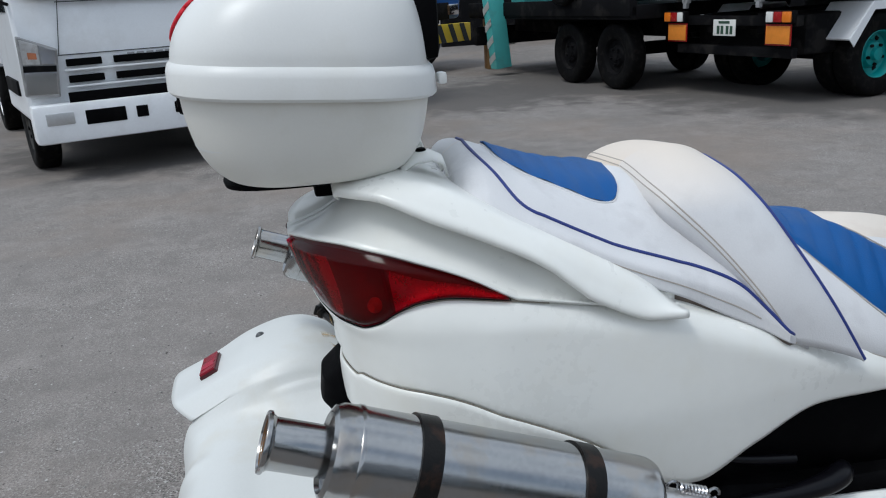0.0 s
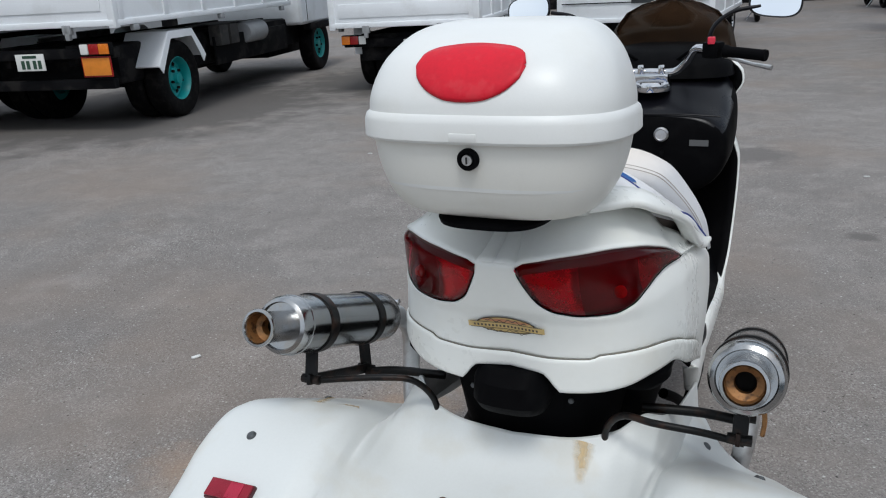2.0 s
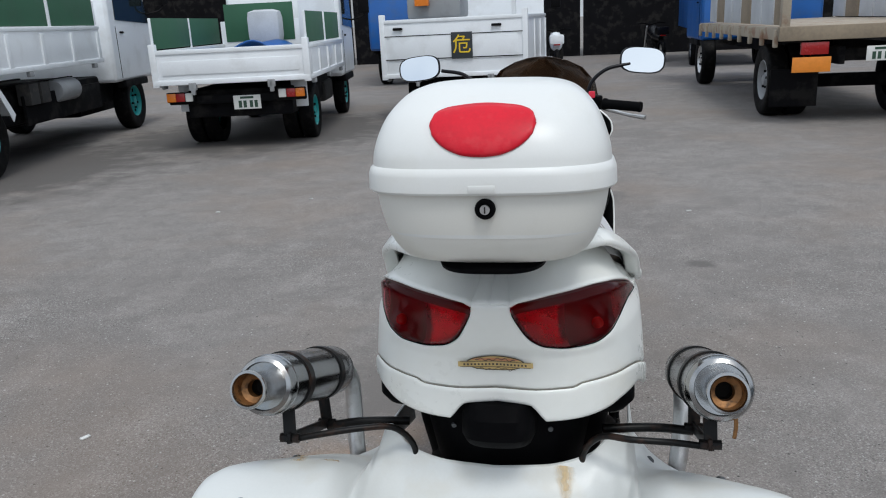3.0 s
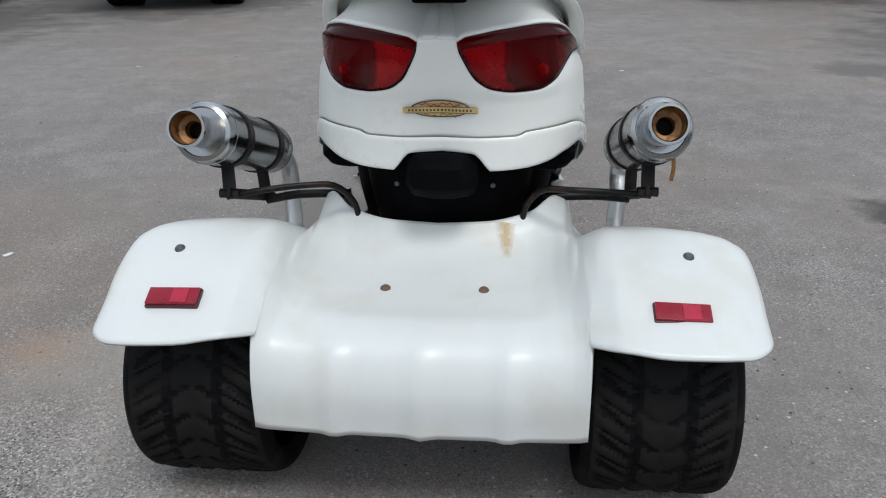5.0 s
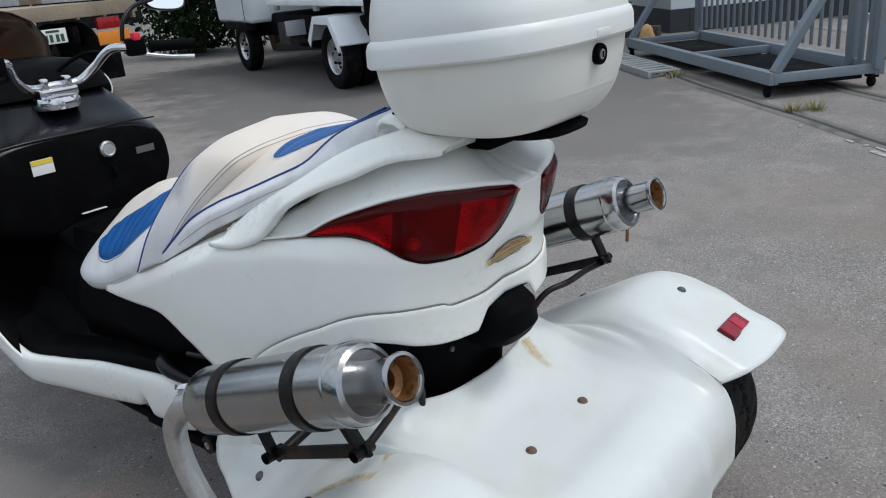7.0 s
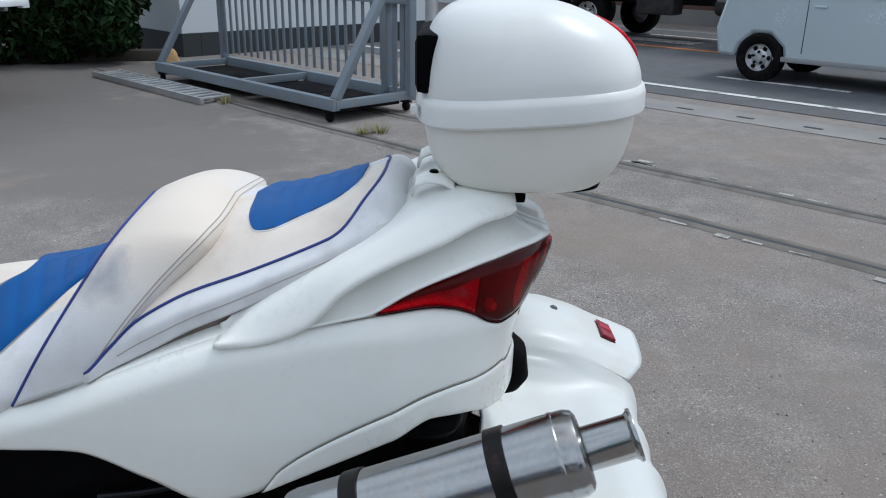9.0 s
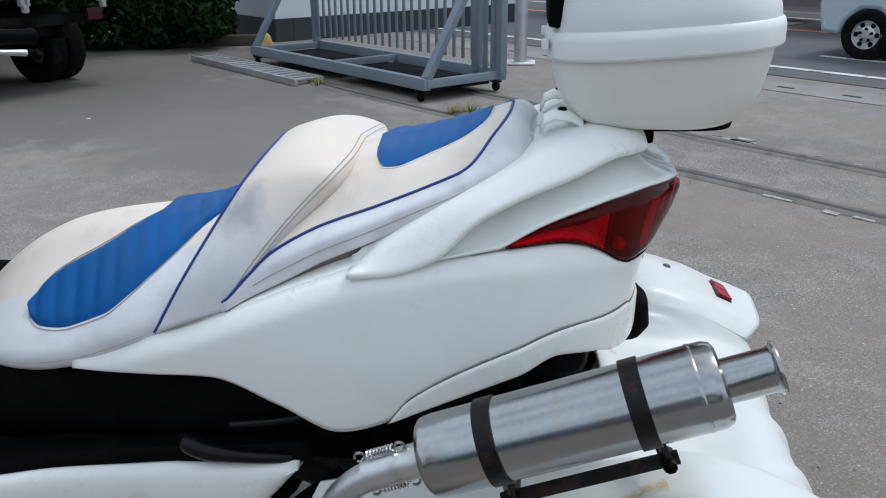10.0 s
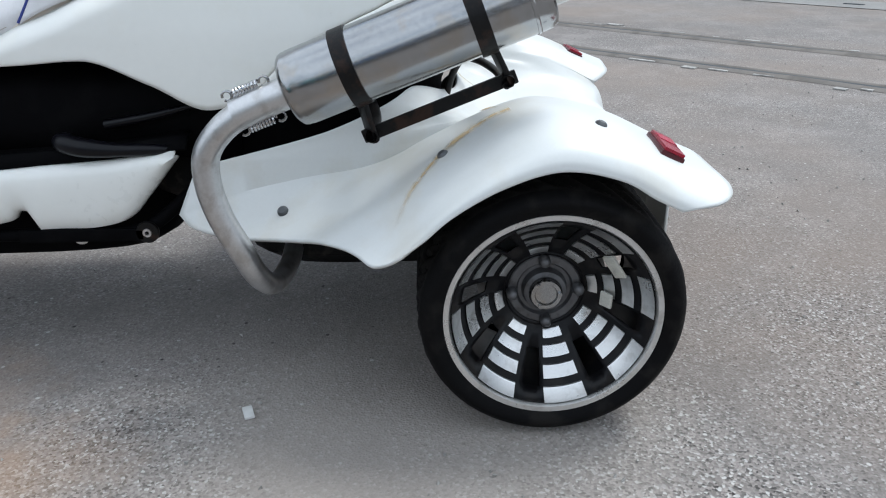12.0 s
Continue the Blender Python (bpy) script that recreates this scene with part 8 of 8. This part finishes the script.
for z in np.linspace(0.28, 1.05, 50):
    w, y = shield_w(z) + 0.003, shield_y(z) + 0.012
    deep = float(np.interp(z, (0.3, 0.6, 0.9, 1.07), (0.75, 1.0, 0.85, 0.55)))
    rows.append([(FX + w * math.sin(v * math.pi / 2), y + 0.40 * math.cos(v * math.pi / 2) ** 0.8 * deep, z) for v in np.linspace(-1, 1, 31)])
sheet(bm, rows)
part("front_fairing", bm, WHITE_BODY, trike, "white front fairing", thick=0.005)
for side in (-1, 1):
    part("edge_trim", solid(tube, [(FX + side * (shield_w(z) + 0.003), shield_y(z) + 0.005, z) for z in np.linspace(0.27, 1.03, 50)], 0.0042, 8), WHITE_BODY, shield, "thin white shield edge")
# dash top
part("dash", solid(rounded, [(0.98, 0.25, 1.66, 1.98), (1.02, 0.24, 1.68, 1.99), (1.06, 0.20, 1.74, 2.0), (1.075, 0.12, 1.80, 1.98)], 3, 36, (0, 0)), BLACK, trike)
# handlebar
bar_pts = [(-0.185, 1.500, 1.093), (-0.150, 1.530, 1.093), (-0.115, 1.585, 1.045), (-0.075, 1.610, 1.012), (0, 1.612, 1.010), (0.075, 1.610, 1.012), (0.115, 1.585, 1.045), (0.150, 1.530, 1.093), (0.185, 1.500, 1.093)]
bar = part("handlebar", solid(tube, bar_pts, 0.0125, 14, 44), CHROME, trike, "chrome handlebar with black grips")
part("bar_clamp", solid(block, (0.115, 0.050, 0.028), (0, 1.612, 0.992), bevel=0.008), CHROME, bar)
part("bar_clamp", solid(lathe, [(0.062, -0.02), (0.066, 0.0), (0.060, 0.012), (0.03, 0.014), (0, 0.014)], Matrix.Translation((0, 1.62, 0.968)), 32), CHROME, bar)
for x in (-0.034, 0.034):
    part("clamp_cap", solid(block, (0.022, 0.044, 0.034), (x, 1.612, 1.018), bevel=0.007), CHROME, bar)
for side in (-1, 1):
    part("grip", solid(lathe, [(0.0, 0), (0.0165, 0.0), (0.018, 0.006), (0.0165, 0.014), (0.0165, 0.118), (0.020, 0.124), (0.020, 0.132), (0.0, 0.133)], axis((side * 0.362, 1.425, 1.080), (side * 0.20, 1.492, 1.092)), 18), BLACK, bar, "black rubber grip")
    part("switch_box", solid(block, (0.055, 0.05, 0.05), (0, 0, 0), Matrix.Translation((side * 0.205, 1.492, 1.092)) @ Matrix.Rotation(radians(-22 * side), 4, "Z"), 0.010), BLACK, bar)
    part("lever", solid(tube, [(side * 0.20, 1.545, 1.078), (side * 0.26, 1.530, 1.062), (side * 0.32, 1.495, 1.048), (side * 0.378, 1.462, 1.040)], [0.007, 0.007, 0.006, 0.008], 10, 16), STEEL_DULL, bar, "silver brake lever")
    part("brake_reservoir", solid(block, (0.05, 0.035, 0.03), (side * 0.165, 1.56, 1.09), bevel=0.008), BLACK, bar)
    stalk = part("mirror_stalk", solid(tube, [(side * 0.185, 1.52, 1.11), (side * 0.20, 1.525, 1.16), (side * 0.25, 1.54, 1.20), (side * 0.33, 1.555, 1.215)], 0.0065, 10, 18), BLACK_GLOSS, bar)
    mx = 0.372 if side > 0 else -0.412
    mm = Matrix.Translation((mx, 1.555, 1.226)) @ Matrix.Rotation(radians(-14), 4, "X") @ Matrix.Rotation(radians(4 * side), 4, "Z") @ Matrix.Rotation(radians(5 * side), 4, "Y")
    shape = [(0.073 * (abs(math.cos(a)) ** 0.62) * (1 if math.cos(a) > 0 else -1), 0.043 * (abs(math.sin(a)) ** 0.72) * (1 if math.sin(a) > 0 else -1)) for a in np.linspace(0, 2 * math.pi, 40, endpoint=False)]
    bm = bmesh.new()
    rows = []
    for depth, k in ((0.002, 0.97), (0.0, 1.03), (0.006, 1.06), (0.022, 0.98), (0.034, 0.75), (0.040, 0.4)):
        rows.append([mm @ Vector((x * k, depth, z * k)) for x, z in shape])
    g = sheet(bm, rows, True)
    cap(bm, g[-1])
    shell = part("mirror_shell", bm, BLACK_GLOSS, stalk)
    bm = bmesh.new()
    cap(bm, [bm.verts.new(mm @ Vector((x * 0.975, 0.0008, z * 0.975))) for x, z in shape])
    part("mirror_glass", bm, MIRROR, stalk, "mirror showing bright sky")
part("red_switch", solid(block, (0.022, 0.020, 0.022), (0.200, 1.472, 1.122), bevel=0.004), RED_SWITCH, bar, "red engine stop switch")
part("brake_hose", solid(tube, [(0.16, 1.57, 1.08), (0.13, 1.66, 1.08), (0.06, 1.72, 1.03), (0.02, 1.75, 0.97)], 0.006, 8, 20), BLACK, bar)
part("brake_hose", solid(tube, [(-0.16, 1.57, 1.08), (-0.13, 1.66, 1.08), (-0.06, 1.72, 1.03), (-0.02, 1.75, 0.97)], 0.006, 8, 20), BLACK, bar)
# wind screen
bm = bmesh.new()
rows = []
for k, z in enumerate(np.linspace(1.0, 1.225, 16)):
    w = float(np.interp(z, (1.0, 1.12, 1.18, 1.215, 1.225), (0.24, 0.215, 0.165, 0.095, 0.05)))
    y = 2.18 - 0.42 * (z - 1.0)
    rows.append([(w * v, y - 0.10 * v * v, z) for v in np.linspace(-1, 1, 19)])
sheet(bm, rows)
part("wind_screen", bm, SMOKE, trike, "smoked brown wind screen", thick=0.004)
# front wheel and fork under the fairing
m = Matrix.Translation((0, 2.02, 0.245)) @ Matrix.Rotation(math.pi / 2, 4, "Y")
part("front_tyre", solid(lathe, spline([(0.160, -0.05), (0.185, -0.062), (0.220, -0.055), (0.240, -0.028), (0.245, 0), (0.240, 0.028), (0.220, 0.055), (0.185, 0.062), (0.160, 0.05)], 24).tolist(), m, 48), RUBBER, trike)
part("front_rim", solid(lathe, [(0.165, -0.045), (0.150, -0.02), (0.05, -0.02), (0.03, -0.05), (0.03, 0.05), (0.05, 0.02), (0.150, 0.02), (0.165, 0.045)], m, 36), RIM_SILVER, trike)
for side in (-1, 1):
    part("fork_leg", solid(tube, [(side * 0.08, 2.02, 0.245), (side * 0.08, 1.93, 0.60), (side * 0.07, 1.85, 0.80)], 0.02, 12), STEEL_DULL, trike)

# badge decal on the tail: a ribbon with an oval, lettering as plain bars
def decal(s0, s1, z0, z1, out=0.0015, cut=0.0, count=14):
    bm = bmesh.new()
    for side, a, b in ((-1, max(0.0, -s1), -s0), (1, max(0.0, s0), s1)):
        if b <= a:
            continue
        rows = []
        for s in np.linspace(a, b, count):
            k = 1.0
            if cut:
                k = max(0.02, 1 - (s / max(abs(s0), s1)) ** 2) ** 0.5
            zc = (z0 + z1) / 2
            rows.append([skin(s, zc + (z - zc) * k, side, out) for z in np.linspace(z0, z1, 4)])
        sheet(bm, rows)
    return bm


badge = part("badge", decal(-0.070, 0.070, 0.745, 0.757, 0.0064), GOLD, trike, "worn gold oval and ribbon badge on the tail")
part("badge_rim", decal(-0.056, 0.056, 0.7355, 0.7715, 0.0050, cut=1), DECAL_DARK, badge)
part("badge_oval", decal(-0.0530, 0.0530, 0.7380, 0.7690, 0.0056, cut=1), GOLD, badge)
part("badge_face", decal(-0.044, 0.044, 0.7585, 0.7660, 0.0062, cut=1), DECAL_RED, badge)
for z0 in (0.7445, 0.7568):
    part("badge_line", decal(-0.066, 0.066, z0, z0 + 0.0012, 0.0069), DECAL_DARK, badge)
for a in np.linspace(-0.060, 0.055, 18):
    part("lettering_bar", decal(a, a + 0.0035, 0.7485, 0.7530, 0.0070, count=3), DECAL_DARK, badge)
for amp, z0, wide, mat in ((0.0025, 0.7610, 0.0020, DECAL_DARK), (0.0020, 0.7395, 0.0014, DECAL_DARK)):
    bm = bmesh.new()
    for side in (-1, 1):
        rows = []
        for s in np.linspace(0.0, 0.037, 40):
            z = z0 + amp * math.sin(s * side * 420) + 0.002 * math.sin(s * side * 150)
            rows.append([skin(s, z, side, 0.0073), skin(s, z + wide, side, 0.0073)])
        sheet(bm, rows)
    part("script_line", bm, mat, badge)

# ---- top case ----
TX = 0.022
case = empty("top_case", "white plastic top case with red reflector, mounted on the carrier", "top case", pose(0, 0, 0))
low_rings = [(0.987, 0.120, -0.010, 0.160), (0.990, 0.150, -0.035, 0.190), (1.000, 0.170, -0.058, 0.212), (1.030, 0.190, -0.084, 0.232), (1.075, 0.204, -0.098, 0.244), (1.122, 0.211, -0.103, 0.250)]
top_rings = [(1.150, 0.213, -0.107, 0.252), (1.168, 0.212, -0.104, 0.253), (1.199, 0.204, -0.092, 0.251), (1.230, 0.190, -0.070, 0.245), (1.254, 0.171, -0.038, 0.232), (1.271, 0.149, -0.004, 0.212), (1.281, 0.116, 0.032, 0.185), (1.285, 0.055, 0.080, 0.150)]


def case_tilt(y, z):
    """The lid's foot rises towards the rear."""
    return 0.075 * (0.07 - y) * min(1.0, max(0.0, (z - 0.99) / 0.12)) * min(1.0, max(0.0, (1.295 - z) / 0.12))


def case_ring(z, hx, y0, y1, seg=72, power=3.2):
    row = []
    for a in np.linspace(0, 2 * math.pi, seg, endpoint=False):
        c, s = math.cos(a), math.sin(a)
        q = (abs(c) ** power + abs(s) ** power) ** (-1 / power)
        y = (y0 + y1) / 2 + (y1 - y0) / 2 * s * q
        row.append((TX + 0.958 * hx * c * q, y, z + case_tilt(y, z)))
    return row


for name, rings, steps in (("case_base", low_rings, 22), ("case_lid", top_rings, 34)):
    bm = bmesh.new()
    g = sheet(bm, [case_ring(*r) for r in spline(rings, steps)], True)
    cap(bm, g[0]), cap(bm, g[-1])
    part(name, bm, WHITE_CASE if name == "case_lid" else CREAM_CASE, case)
bm = bmesh.new()
g = sheet(bm, [case_ring(*r) for r in ((1.111, 0.209, -0.101, 0.249), (1.109, 0.219, -0.111, 0.257), (1.113, 0.2225, -0.1145, 0.2605), (1.138, 0.2215, -0.114, 0.260), (1.148, 0.218, -0.111, 0.257), (1.153, 0.212, -0.105, 0.251))], True)
part("case_band", bm, WHITE_CASE, case, "raised white band round the lid's foot")
# lid outline for the reflector that lies on it
lid = np.array(spline(top_rings, 60))


def lid_y(x, z, power=3.2):
    hx, y0, y1 = (float(np.interp(z, lid[:, 0], lid[:, k])) for k in (1, 2, 3))
    k = min(0.999, abs(x) / (0.958 * hx))
    return (y0 + y1) / 2 - (y1 - y0) / 2 * (1 - k**power) ** (1 / power)


bm = bmesh.new()
rows = []
red_top = table([(-1, 1.226), (-0.92, 1.242), (-0.6, 1.251), (0, 1.255), (0.6, 1.251), (0.92, 1.242), (1, 1.226)])
red_low = table([(-1, 1.224), (-0.93, 1.206), (-0.6, 1.181), (-0.3, 1.172), (0, 1.170), (0.3, 1.172), (0.6, 1.181), (0.93, 1.206), (1, 1.224)])
for v in np.linspace(-1, 1, 34):
    x = 0.083 * v
    rows.append([(TX + x, lid_y(x, z) - 0.0035 * (1 - (2 * k - 1) ** 8) - 0.0005, z + case_tilt(lid_y(x, z), z)) for k, z in ((k, red_low(v) + (red_top(v) - red_low(v)) * k) for k in np.linspace(0, 1, 16))])
sheet(bm, rows)
part("red_reflector", bm, RED_CASE, case, "large red rounded reflector", thick=0.004)
m = axis((TX + 0.004, -0.098, 1.100), (TX + 0.004, -0.30, 1.092))
lock = part("case_lock", solid(lathe, [(0.0165, -0.004), (0.0165, 0.009), (0.015, 0.012), (0.011, 0.012), (0.0095, 0.008), (0.0, 0.008)], m, 28), BLACK, case, "round black case lock")
part("lock_cylinder", solid(lathe, [(0.008, 0.008), (0.008, 0.012), (0.0, 0.0125)], m, 20), STEEL_DULL, lock)
part("key_slot", solid(block, (0.002, 0.010, 0.002), (0, 0, 0.0135), m), SOOT, lock)
part("band_latch", solid(block, (0.045, 0.010, 0.014), (TX, -0.111, 1.133), bevel=0.004), WHITE_CASE, case)
bm = bmesh.new()
g = sheet(bm, [case_ring(z, hx, y0, y1) for z, hx, y0, y1 in ((0.974, 0.085, -0.045, 0.18), (0.977, 0.098, -0.060, 0.185), (0.984, 0.100, -0.062, 0.186), (0.992, 0.090, -0.04, 0.18))], True)
cap(bm, g[0]), cap(bm, g[-1])
part("mount_plate", bm, BLACK, case, "black mounting plate under the case")
part("mount_leg", solid(block, (0.10, 0.12, 0.03), (CX, 0.13, 0.962), bevel=0.006), BLACK, case)
bm = bmesh.new()
block(bm, (0.27, 0.040, 0.095), (TX, 0.239, 1.190), Matrix.Identity(4), 0.016)
part("back_pad", bm, BLACK, case, "black foam back pad")
for side in (-1, 1):
    part("hinge_tab", solid(block, (0.024, 0.012, 0.016), (TX + side * 0.115, 0.260, 1.118), bevel=0.004), WHITE_CASE, case)
# moulded line round the lower shell
bm = bmesh.new()
sheet(bm, [case_ring(1.052, 0.1958, -0.0915, 0.2376), case_ring(1.0445, 0.1952, -0.0908, 0.2371), case_ring(1.0430, 0.1945, -0.0900, 0.2364), case_ring(1.042, 0.1930, -0.0900, 0.2340)], True)
part("moulded_line", bm, WHITE_CASE, case)
